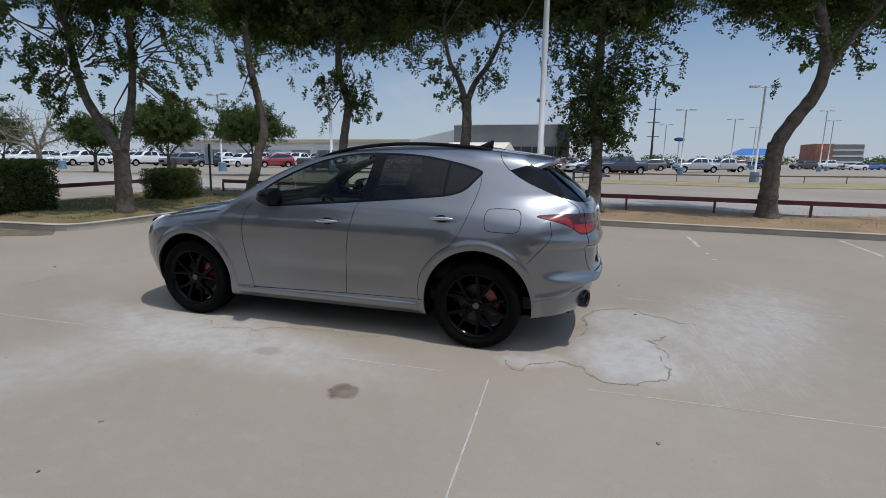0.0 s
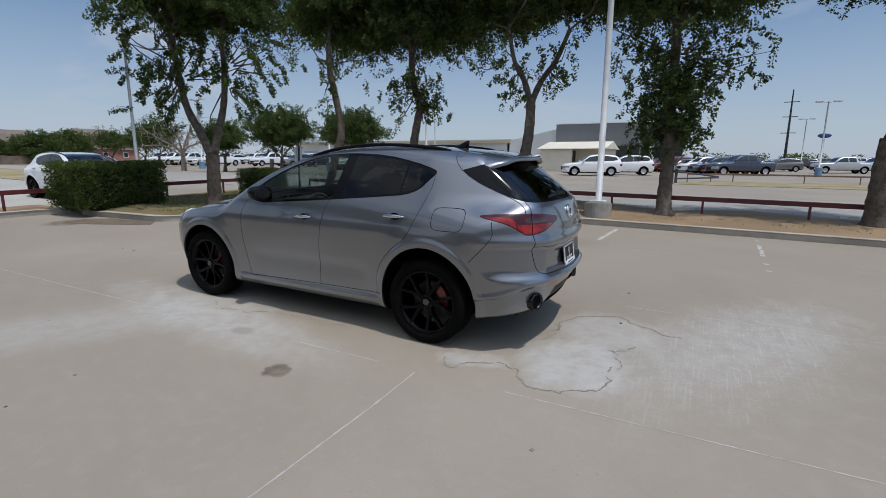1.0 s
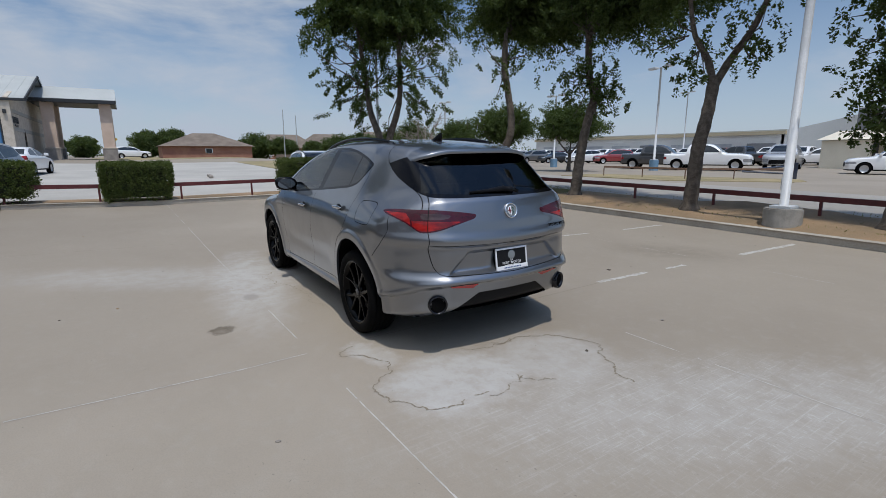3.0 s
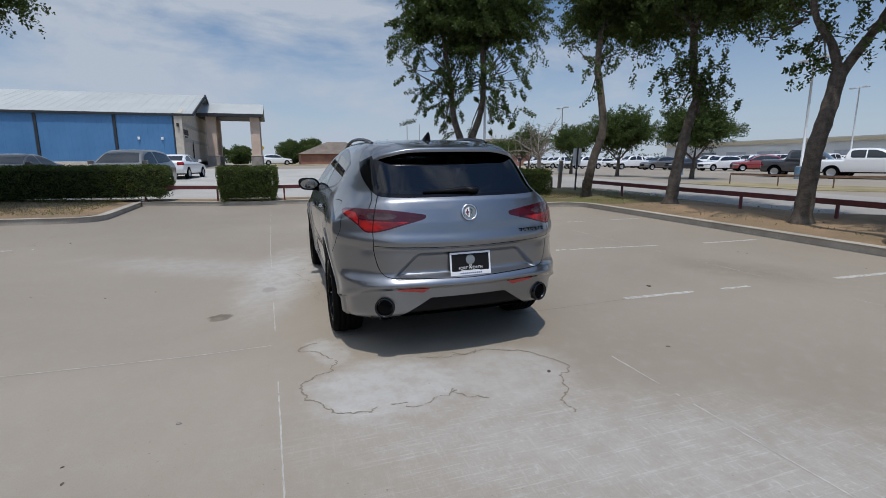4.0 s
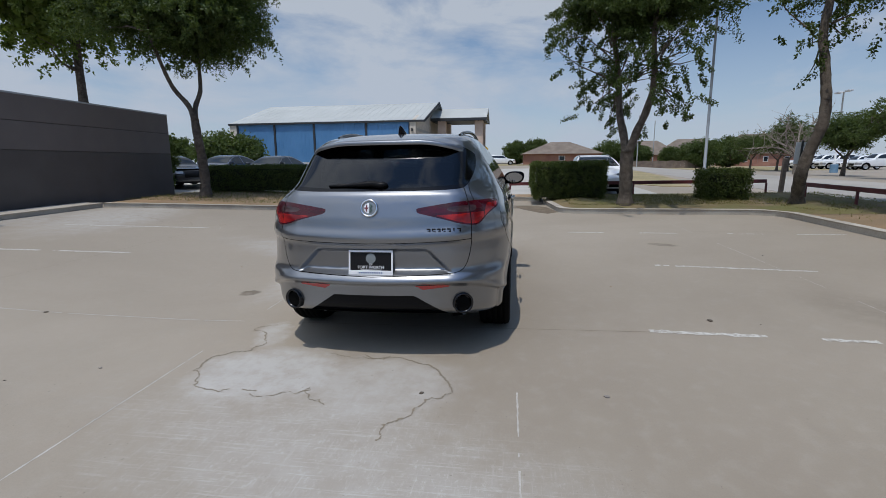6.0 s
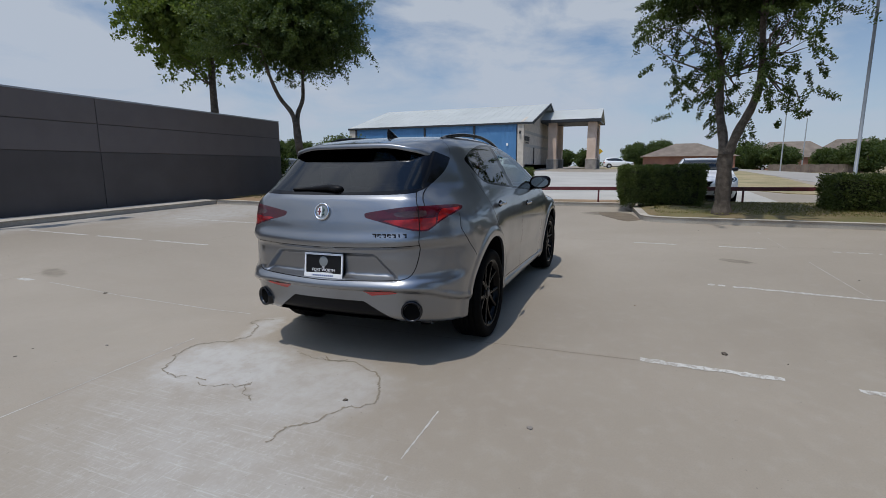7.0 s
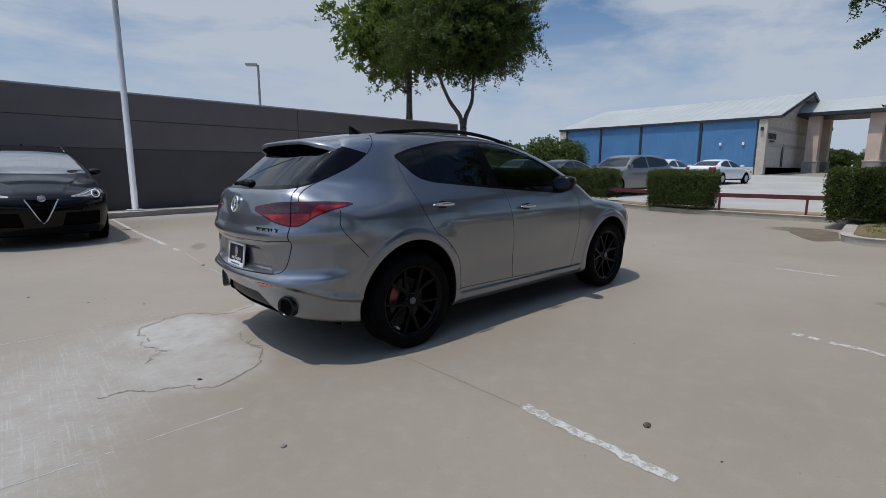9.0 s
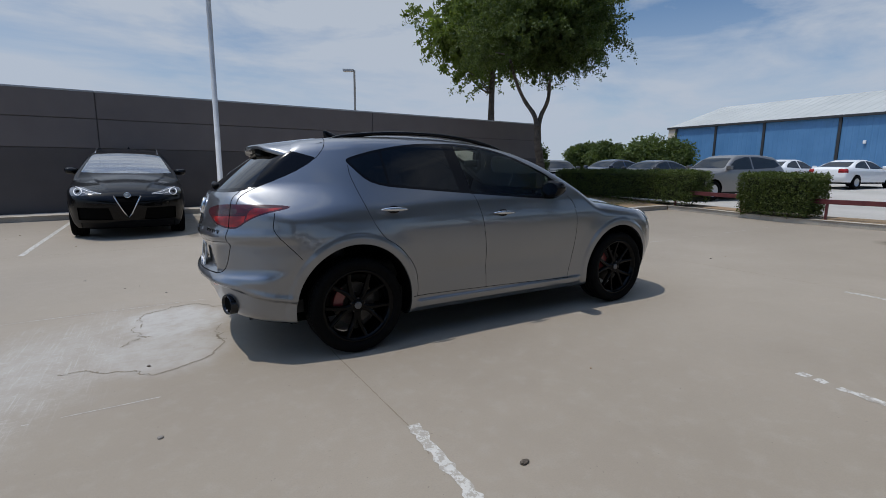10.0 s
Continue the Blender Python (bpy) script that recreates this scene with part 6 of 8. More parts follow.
    # roof rails
    for s in (-1, 1):
        pts = []
        for u in np.linspace(0, 1, 22):
            x = -1.62 + 1.62 * u + 0.02
            zz = float(C_TOP(np.array(x))) - 0.055 * 0.33 + 0.028 * math.sin(math.pi * u) ** 0.5
            pts.append((x, s * (0.565 + 0.02 * math.sin(math.pi * u) - 0.035 * u), zz - 0.005))
        part("roof_rail", tube(pts, [0.016] * 22, 8), M_GLOSSBLACK, car, "black roof rail", smooth=True)
    # shark fin
    rings = []
    for u in np.linspace(0, 1, 7):
        z0 = u * 0.075
        x0, x1 = -0.27 + 0.19 * u ** 0.8, -0.06 + 0.005 * u
        w = 0.034 * (1 - u) ** 0.7 + 0.004
        rings.append([(x0 + (x1 - x0) * (0.5 - 0.5 * math.cos(k * math.tau / 16)), w * math.sin(k * math.tau / 16), 1.655 + z0) for k in range(16)])
    part("antenna_fin", loft(rings), M_GLOSSBLACK, car, "black shark-fin aerial", smooth=True)
    # mirrors
    for s in (-1, 1):
        m = empty("door_mirror")
        m.parent = car
        m.matrix_basis = pose(-1.905, s * 0.955, 1.195) @ Matrix.Diagonal((0.9, s * 0.9, 0.92, 1))
        rings = []
        for u in np.linspace(0, 1, 9):
            x0 = 0.075 - 0.17 * u
            k = (1 - u ** 2.2) ** 0.5 if u < 1 else 0.05
            k = max(k, 0.05)
            rings.append([(x0, 0.02 + (0.135 * math.copysign(abs(math.cos(t)) ** 0.7, math.cos(t)) + 0.02 * math.sin(t)) * k, 0.005 + (0.082 * math.copysign(abs(math.sin(t)) ** 0.75, math.sin(t))) * k) for t in [j * math.tau / 20 for j in range(20)]])
        part("mirror_shell", loft(rings), M_GLOSSBLACK, m, smooth=True)
        b = bmesh.new()
        bmesh.ops.create_circle(b, cap_ends=True, segments=24, radius=1, matrix=Matrix.Translation((0.0775, 0.02, 0.005)) @ Matrix.Rotation(math.pi / 2, 4, "Y") @ Matrix.Diagonal((0.062, 0.11, 1, 1)))
        part("mirror_glass", b, M_MIRROR, m, "silvered mirror glass")
        part("mirror_foot", box_bm(-0.05, 0.03, -0.16, -0.05, -0.075, -0.03, 0.012), M_GLOSSBLACK, m)
    # door handles
    for x0, z0, y0 in ((-0.305, 1.082, 0.938), (-1.335, 1.008, 0.945)):
        for s in (-1, 1):
            h_ = empty("door_handle")
            h_.parent = car
            h_.matrix_basis = pose(x0, s * y0, z0, 0, -2 if s < 0 else -2, 0) @ Matrix.Diagonal((1, -s, 1, 1))
            rings = []
            for u in np.linspace(-1, 1, 13):
                k = max(0.12, (1 - abs(u) ** 3))
                rings.append([(u * 0.115, -0.022 - 0.010 * (1 - u * u) + 0.013 * math.cos(t) * k, 0.004 * (1 - u * u) + 0.0155 * math.sin(t) * k) for t in [j * math.tau / 12 for j in range(12)]])
            part("grip", loft(rings), M_CHROME, h_, "satin chrome grip", smooth=True)
            b = bmesh.new()
            bmesh.ops.create_uvsphere(b, u_segments=20, v_segments=10, radius=1, matrix=Matrix.Diagonal((0.055, 0.012, 0.030, 1)))
            part("cup", b, M_GLOSSBLACK, h_, smooth=True)
    # exhaust tips and reflectors
    for s in (-1, 1):
        b = lathe([(0.074, 0.09), (0.074, -0.022), (0.070, -0.030), (0.060, -0.025), (0.053, 0.0), (0.051, 0.09)], 40)
        o = part("exhaust_tip", b, M_DARKCHROME, car, "dark chrome exhaust tip", smooth=True)
        slant = math.degrees(math.atan2(rear_x(0.58, 0.432) - rear_x(0.68, 0.432), 0.10))
        o.matrix_basis = pose(rear_x(0.632, 0.432) + 0.004, s * 0.632, 0.432, 0, 0, 90 + s * slant * 0.8)
        # flat black disc across the tip stands for the shade inside the pipe
        b = bmesh.new()
        bmesh.ops.create_circle(b, cap_ends=True, segments=24, radius=0.052)
        part("exhaust_bore", b, M_LINER, o).matrix_basis = pose(0, -0.016, 0, 90, 0, 0)
    # badge
    bd = empty("badge")
    bd.parent = tail
    bd.matrix_basis = pose(rear_x(0, 1.115) + 0.010, 0, 1.115, 0, 0, 90) @ pose(0, 0, 0, -15, 0, 0)
    part("badge_ring", lathe([(0.062, 0.01), (0.063, -0.004), (0.058, -0.009), (0.050, -0.007), (0.048, 0.0), (0.048, 0.01)], 40), M_CHROME, bd, "chrome ring", smooth=True)
    part("badge_face", lathe([(0.0, -0.002), (0.049, -0.001)], 40), M_BADGE_WHITE, bd)
    part("badge_half", lathe([(0.0, -0.004), (0.036, -0.003)], 16, math.radians(90), math.radians(270)), M_PLATE_WHITE, bd, "pale enamel half")
    part("badge_half", lathe([(0.0, -0.004), (0.036, -0.003)], 16, math.radians(-90), math.radians(90)), M_BADGE_WHITE, bd, "grey-blue enamel half")
    part("badge_bar", box_bm(-0.032, -0.004, -0.0075, -0.004, -0.005, 0.005), M_BADGE_RED, bd, "red enamel bar")
    part("badge_bar", box_bm(-0.021, -0.012, -0.0078, -0.004, -0.024, 0.024), M_BADGE_RED, bd, "red enamel bar")
    part("badge_bar", tube([(0.008, -0.006, 0.026), (0.022, -0.006, 0.014), (0.010, -0.006, 0.0), (0.022, -0.006, -0.014), (0.008, -0.006, -0.026)], 0.004, 6), M_BADGE_GREEN, bd, "green enamel bar")
    # model script as plain bars
    for k in range(7):
        w = 0.026 if k not in (5,) else 0.008
        yk = 0.415 + k * 0.034
        o = part("script_bar", box_bm(0, 0.005, -w / 2, w / 2, -0.0035, 0.0035), M_DARKCHROME, tail)
        o.matrix_basis = pose(rear_x(yk, 0.962) - 0.001, yk, 0.962 + 0.009)
        o = part("script_bar", box_bm(0, 0.005, -w / 2, w / 2, -0.0035, 0.0035), M_DARKCHROME, tail)
        o.matrix_basis = pose(rear_x(yk, 0.962) - 0.001, yk, 0.962 - 0.009)
        o = part("script_bar", box_bm(0, 0.005, -0.0035, 0.0035, -0.012, 0.012), M_DARKCHROME, tail)
        o.matrix_basis = pose(rear_x(yk, 0.962) - 0.001, yk - (w / 2 - 0.004 if k % 2 else -(w / 2 - 0.004)), 0.962)
    # rear wiper
    gx = lambda yy, zz: rear_x(yy, zz) + 0.012
    part("wiper_arm", tube([(gx(0.09, 1.262), 0.09, 1.262), (gx(0.0, 1.275) + 0.01, 0.0, 1.277), (gx(-0.16, 1.268), -0.16, 1.268), (gx(-0.32, 1.262), -0.32, 1.262)], [0.022, 0.024, 0.014, 0.008], 8), M_SATIN, tail, smooth=True)
    b = bmesh.new()
    bmesh.ops.create_uvsphere(b, u_segments=14, v_segments=8, radius=1, matrix=Matrix.Translation((gx(0.06, 1.27), 0.06, 1.268)) @ Matrix.Diagonal((0.035, 0.055, 0.025, 1)))
    part("wiper_boss", b, M_SATIN, tail, smooth=True)
    return car, tail


def nose_x(y, z):
    """Where the nose's skin lies at a height and distance from the middle."""
    lo_, hi_ = -2.0, -4.0
    for _ in range(40):
        mid = (lo_ + hi_) / 2
        if suv_solid(np.array([mid]), np.array([float(y)]), np.array([float(z)]))[0] < 0:
            lo_ = mid
        else:
            hi_ = mid
    return lo_


def rear_x(y, z):
    """Where the tail's skin lies at a height and distance from the middle."""
    lo_, hi_ = 0.0, 1.2
    for _ in range(40):
        mid = (lo_ + hi_) / 2
        if suv_solid(np.array([mid]), np.array([float(y)]), np.array([float(z)]))[0] < 0:
            lo_ = mid
        else:
            hi_ = mid
    return lo_


UPV = Vector((-0.0116, 0.0091, 1)).normalized()
CARM = UPV.rotation_difference(Vector((0, 0, 1))).to_matrix().to_4x4() @ Matrix.Translation((0, 0.012, 0))
car, car_tail = build_suv(M_PAINT)
tagged(car, "grey metallic sport utility vehicle with black wheels parked alone", "car")


def recoat(thing, swap):
    """Gives a copied thing other paints, without touching the shared meshes."""
    for o in (thing, *thing.children_recursive):
        if o.data and o.data.materials and o.data.materials[0] in swap:
            o.material_slots[0].link = "OBJECT"
            o.material_slots[0].material = swap[o.data.materials[0]]


m_black = pose(1.87, -7.2, gz(1.87, -7.2), -1.2, -0.6, 0) @ Matrix.Rotation(radians(-88.5), 4, "Z") @ Matrix.Translation((2.818, 0, 0))
black = copy_thing(car, m_black)
tagged(black, "black sport utility vehicle parked nose out by the wall", "car")
recoat(black, {M_PAINT: M_BLACKPAINT})
for o in black.children:
    if o.name.startswith("roof_rail"):
        o.material_slots[0].link = "OBJECT"
        o.material_slots[0].material = M_CHROME
        tagged(o, "silver roof rail")


white_car = copy_thing(car, pose(-16.75, 4.0, gz(-16.75, 4.0), 0, 0, 178) @ Matrix.Diagonal((1, 0.97, 0.86, 1)))
tagged(white_car, "white saloon car parked nose-on beyond the hedge and rail", "car")


def plate(parent):
    """Dealer plate with frame on the tailgate."""
    p = empty("number_plate")
    p.parent = parent
    p.matrix_basis = pose(rear_x(0.0, 0.74) + 0.030, 0.0, 0.738, 90, 0, 90) @ pose(0, 0, 0, -8, 0, 0)
    part("plate_face", box_bm(-0.152, 0.152, -0.078, 0.078, -0.004, 0.0, 0.001), M_PLATE, p, "black dealer plate")
    b = bmesh.new()
    box_bm(-0.16, 0.16, 0.070, 0.084, -0.006, 0.006, 0.002, b)
    box_bm(-0.16, 0.16, -0.088, -0.058, -0.006, 0.009, 0.002, b)
    box_bm(-0.16, -0.148, -0.084, 0.084, -0.006, 0.0055, 0.002, b)
    box_bm(0.148, 0.16, -0.084, 0.084, -0.006, 0.0055, 0.002, b)
    part("plate_frame", b, M_PLATE_WHITE, p, "white plate frame")
    b = lathe([(0.0, -0.003), (0.036, -0.002)], 30)
    part("plate_emblem", b, M_BADGE_WHITE, p).matrix_basis = pose(0, 0.026, 0.001, -90, 0, 0)
    text_mesh("plate_word", "OF", 0.020, pose(0, -0.016, 0.002), M_PLATE_WHITE, p)
    text_mesh("plate_word", "FORT WORTH", 0.029, pose(0, -0.036, 0.002), M_PLATE_WHITE, p)
    part("plate_bar", box_bm(-0.075, 0.075, -0.056, -0.052, 0.0, 0.0015), M_PLATE_WHITE, p)
    for k in range(11):
        part("plate_bar", box_bm(-0.085 + k * 0.016, -0.075 + k * 0.016, -0.078, -0.068, 0.008, 0.0105), M_SIGN_BLUE, p)


plate(car_tail)
car.matrix_basis = CARM


# ---- generic parked vehicles, built once a kind and copied ----
KINDS = {
    "sedan": dict(
        top=[(-2.5, 0.45), (-2.36, 0.66), (-2.2, 0.76), (-1.8, 0.86), (-1.1, 0.96), (-0.95, 1.0), (-0.25, 1.36), (0.2, 1.44), (0.7, 1.43), (1.2, 1.30), (1.75, 1.09), (2.2, 1.05), (2.5, 0.95)],
        rear=[(0.2, 2.05), (0.4, 2.25), (0.6, 2.31), (0.9, 2.30), (1.05, 2.25), (1.6, 2.0)], front=[(0.1, -2.2), (0.3, -2.36), (0.6, -2.38), (0.8, -2.25), (1.2, -1.8)],
        side=[(0.15, 0.78), (0.3, 0.87), (0.6, 0.90), (0.85, 0.90), (0.98, 0.86), (1.1, 0.78), (1.3, 0.65), (1.5, 0.5)],
        glass=[(-0.85, 0.97), (0.2, 0.97), (1.5, 1.02), (1.25, 1.19), (0.75, 1.34), (0.2, 1.37), (-0.25, 1.29)], belt=1.0, roof=(-0.2, 0.8), hubs=(-1.4, 1.35), r=0.32, h=1.5),
    "suv": dict(
        top=[(-2.5, 0.5), (-2.38, 0.8), (-2.2, 0.95), (-1.8, 1.03), (-1.1, 1.10), (-0.95, 1.15), (-0.35, 1.55), (0.1, 1.68), (0.9, 1.70), (1.7, 1.64), (2.1, 1.55), (2.5, 1.45)],
        rear=[(0.2, 2.15), (0.45, 2.32), (0.7, 2.36), (1.0, 2.33), (1.15, 2.26), (1.6, 1.9), (1.8, 1.7)], front=[(0.1, -2.2), (0.3, -2.38), (0.7, -2.42), (0.95, -2.3), (1.4, -1.8)],
        side=[(0.15, 0.80), (0.35, 0.91), (0.7, 0.94), (1.0, 0.93), (1.1, 0.90), (1.2, 0.85), (1.5, 0.72), (1.75, 0.58)],
        glass=[(-0.85, 1.12), (0.3, 1.14), (1.6, 1.2), (1.95, 1.28), (1.75, 1.5), (0.9, 1.60), (0.2, 1.59), (-0.3, 1.47)], belt=1.15, roof=(-0.3, 1.5), hubs=(-1.45, 1.4), r=0.36, h=1.75),
    "pickup": dict(
        top=[(-3.0, 0.6), (-2.88, 0.98), (-2.7, 1.12), (-2.2, 1.2), (-1.3, 1.25), (-1.15, 1.3), (-0.6, 1.74), (-0.2, 1.88), (0.5, 1.9), (1.05, 1.87), (1.2, 1.6), (1.28, 1.26), (1.6, 1.22), (2.9, 1.22), (3.1, 1.2)],
        rear=[(0.3, 2.75), (0.5, 2.88), (1.3, 2.86), (2.0, 2.8)], front=[(0.2, -2.75), (0.45, -2.92), (0.95, -2.93), (1.15, -2.8), (1.6, -2.3)],
        side=[(0.3, 0.86), (0.45, 0.95), (0.8, 0.99), (1.15, 0.98), (1.3, 0.95), (1.6, 0.83), (1.9, 0.68)],
        glass=[(-1.0, 1.28), (1.0, 1.30), (1.0, 1.72), (0.7, 1.78), (-0.1, 1.77), (-0.45, 1.66)], belt=1.3, roof=(-0.5, 0.9), hubs=(-1.9, 1.85), r=0.40, h=2.0),
}


def vehicle(kind, paint, grain):
    """A parked vehicle with its nose to -x, centred on the origin."""
    k = KINDS[kind]
    top, rear, front, side = curve(k["top"], 0.04), curve(k["rear"], 0.03), curve(k["front"], 0.03), curve(k["side"], 0.03)
    lo_z = 0.24 if kind != "pickup" else 0.36
    half = -k["top"][0][0] + 0.1

    def solid(x, y, z):
        a = np.abs(y)
        f = smax(a - side(z) + 0.03 * np.maximum(0, np.abs(x) - 1.4) ** 2, z - top(x) + 0.06 * a * a, 0.10)
        f = smax(f, x - rear(z) + 0.15 * a * a, 0.10)
        f = smax(f, front(z) + 0.25 * a * a - x, 0.12)
        return smax(f, lo_z - z, 0.05)

    V, T, grad = surface(solid, (-half, -1.1, 0.1), (half, 1.1, k["h"] + 0.5), grain)
    L = np.zeros(len(T), int)

    def mark(val, where, old, label):
        nonlocal V, T, L
        V, T, L, inn, _ = cut(V, T, L, val)
        c = V[T].mean(1)
        L[inn & where(c) & np.isin(L, old)] = label

    for hx in k["hubs"]:
        mark(np.hypot(V[:, 0] - hx, V[:, 2] - k["r"]) - k["r"] - 0.06, lambda c: np.abs(c[:, 1]) > 0.5, [0], 9)
    mark(poly_dist(V[:, 0], V[:, 2], k["glass"]), lambda c: np.abs(c[:, 1]) > 0.45, [0], 1)
    mid = 0.5 * sum(p[0] for p in k["glass"]) / len(k["glass"]) + 0.15
    mark(np.abs(V[:, 0] - mid) - 0.04, lambda c: np.abs(c[:, 1]) > 0.4, [1], 0)
    b = k["belt"]
    edge = 0.76 - 0.45 * (V[:, 2] - b)
    mark(np.maximum.reduce([np.abs(V[:, 1]) - edge, b + 0.03 - V[:, 2], V[:, 0] - k["roof"][0]]), lambda c: c[:, 0] < 0, [0], 1)
    edge = 0.70 - 0.45 * (V[:, 2] - b)
    mark(np.maximum.reduce([np.abs(V[:, 1]) - edge, b + 0.06 - V[:, 2], k["roof"][1] - V[:, 0], V[:, 2] - k["h"] + 0.18]), lambda c: c[:, 0] > 0.4, [0], 1)
    mark(np.maximum.reduce([np.abs(V[:, 2] - 0.72) - (0.07 if kind != "pickup" else 0.12), 0.52 - np.abs(V[:, 1]) + 0.0 * V[:, 0], V[:, 0] + half - 0.75]), lambda c: c[:, 0] < -1.5, [0], 2)
    mark(np.maximum.reduce([np.abs(V[:, 2] - 0.88) - 0.10, 0.55 - np.abs(V[:, 1]), half - 0.55 - V[:, 0]]), lambda c: c[:, 0] > 1.4, [0], 3)
    mark(np.maximum.reduce([np.abs(V[:, 2] - 0.62) - 0.14, np.abs(V[:, 1]) - 0.5, V[:, 0] + half - 0.5]), lambda c: c[:, 0] < -1.8, [0], 4)
    mark(V[:, 2] - lo_z - 0.08, lambda c: np.ones(len(c), bool), [0, 4], 4)
    N = grad(V)
    N /= np.linalg.norm(N, axis=1)[:, None] + 1e-9
    car_ = empty("car")
    c = V[T].mean(1)
    ny = np.abs(N[T].mean(1)[:, 1])
    left, front_ = c[:, 1] < 0, c[:, 0] < mid
    flank = ny > 0.5
    every = np.ones(len(T), bool)
    for label, name, mat_, where in (
        (0, "body", paint, every), (4, "lower_trim", M_SATIN, every),
        (1, "windscreen", M_GLASS_FAR, ~flank & front_), (1, "rear_window", M_GLASS_FAR, ~flank & ~front_),
        (1, "side_window", M_GLASS_FAR, flank & front_ & left), (1, "side_window", M_GLASS_FAR, flank & front_ & ~left),
        (1, "side_window", M_GLASS_FAR, flank & ~front_ & left), (1, "side_window", M_GLASS_FAR, flank & ~front_ & ~left),
        (2, "headlamp", M_HEADLAMP, left), (2, "headlamp", M_HEADLAMP, ~left),
        (3, "tail_lamp", M_LAMP_RED, left), (3, "tail_lamp", M_LAMP_RED, ~left),
    ):
        sel = (L == label) & where
        if sel.any():
            o = new(name, skin_mesh(name, V, T[sel], N, mat_))
            o.parent = car_
    part("well_liner", box_bm(-half + 0.5, half - 0.5, -0.72, 0.72, lo_z + 0.02, 0.85), M_LINER, car_)
    r = k["r"]
    for hx in k["hubs"]:
        for s in (-1, 1):
            w = empty("wheel")
            w.parent = car_
            w.matrix_basis = pose(hx, s * 0.83, r, 0, 0, 180 if s > 0 else 0)
            part("tyre", lathe([(r * 0.62, 0.09), (r * 0.95, 0.1), (r, 0.07), (r, -0.07), (r * 0.95, -0.1), (r * 0.62, -0.09)], 24), M_RUBBER, w, smooth=True)
            b2 = lathe([(0.0, -0.07), (r * 0.2, -0.075), (r * 0.58, -0.06), (r * 0.64, -0.09)], 20)
            part("rim", b2, M_CAPGREY, w, smooth=True)
    for s in (-1, 1):
        part("door_mirror", box_bm(k["glass"][0][0] + 0.0, k["glass"][0][0] + 0.16, s * 0.93 - 0.09, s * 0.93 + 0.09, b - 0.02, b + 0.12, 0.03), paint, car_)
    return car_


def flat_paint(name, c, metal=0.0):
    return car_paint(name, c, metal, 0.35, 0.03)


P_WHITE = flat_paint("white_car_paint", (0.74, 0.75, 0.76))
P_GREY = flat_paint("grey_car_paint", (0.16, 0.155, 0.15), 0.5)
P_DARK = flat_paint("charcoal_car_paint", (0.03, 0.032, 0.038), 0.3)
P_NAVY = flat_paint("navy_car_paint", (0.02, 0.03, 0.06), 0.3)
P_RED = flat_paint("red_car_paint", (0.22, 0.015, 0.02))
P_SILVER = flat_paint("silver_car_paint", (0.46, 0.47, 0.48), 0.5)
P_BLUE = flat_paint("blue_car_paint", (0.03, 0.13, 0.42))
P_BROWN = flat_paint("brown_car_paint", (0.14, 0.035, 0.025))
PAINT_WORD = {P_WHITE: "white", P_GREY: "grey", P_DARK: "charcoal", P_NAVY: "navy", P_RED: "red", P_SILVER: "silver", P_BLUE: "bright blue", P_BROWN: "maroon"}
KIND_WORD = {"sedan": "four-door saloon car", "suv": "family estate-bodied vehicle", "pickup": "pickup truck"}
MASTERS = {}


def park(kind, x, y, heading, paint, where, group=""):
    """heading: degrees from +x towards +y that the nose points to."""
    m = pose(x, y, gz(x, y), 0, 0, heading + 180)
    key = (kind, math.hypot(x, y) > 32)
    if key not in MASTERS:
        MASTERS[key] = vehicle(kind, P_WHITE, 0.11 if key[1] else 0.06)
        v = MASTERS[key]
        v.matrix_basis = m
    else:
        v = copy_thing(MASTERS[key], m)
    tagged(v, "%s %s parked %s" % (PAINT_WORD[paint], KIND_WORD[kind], where), "truck" if kind == "pickup" else "car", group)
    recoat(v, {P_WHITE: paint})


recoat(white_car, {M_PAINT: P_WHITE, M_SHIELD: M_GLASS})
HEDGE_W = "behind the long hedge"
park("suv", -17.7, -6.85, -10, P_GREY, "nose-on behind the clipped hedge")
park("sedan", -19.0, -11.1, -4, P_DARK, HEDGE_W)
park("sedan", -19.4, -14.0, -4, P_NAVY, HEDGE_W)
park("sedan", -16.2, -14.6, 60, P_DARK, "past the end of the wall")
park("sedan", -29.6, -7.1, 172, P_WHITE, "on the pale apron")
park("sedan", -27.6, -9.3, 176, P_WHITE, "on the pale apron")
park("suv", -80.0, -1.6, 96, P_WHITE, "before the brick house")
park("pickup", -104.0, 20.9, 84, P_WHITE, "by the small blue shed")
ROW = "vehicles in the far row"
for i, (kind, paint) in enumerate((("pickup", P_WHITE), ("pickup", P_WHITE), ("pickup", P_WHITE), ("suv", P_WHITE), ("pickup", P_WHITE))):
    park(kind, -72.0 + i * 3.3, 42.0, -90, paint, "nose-out in the far row", ROW)
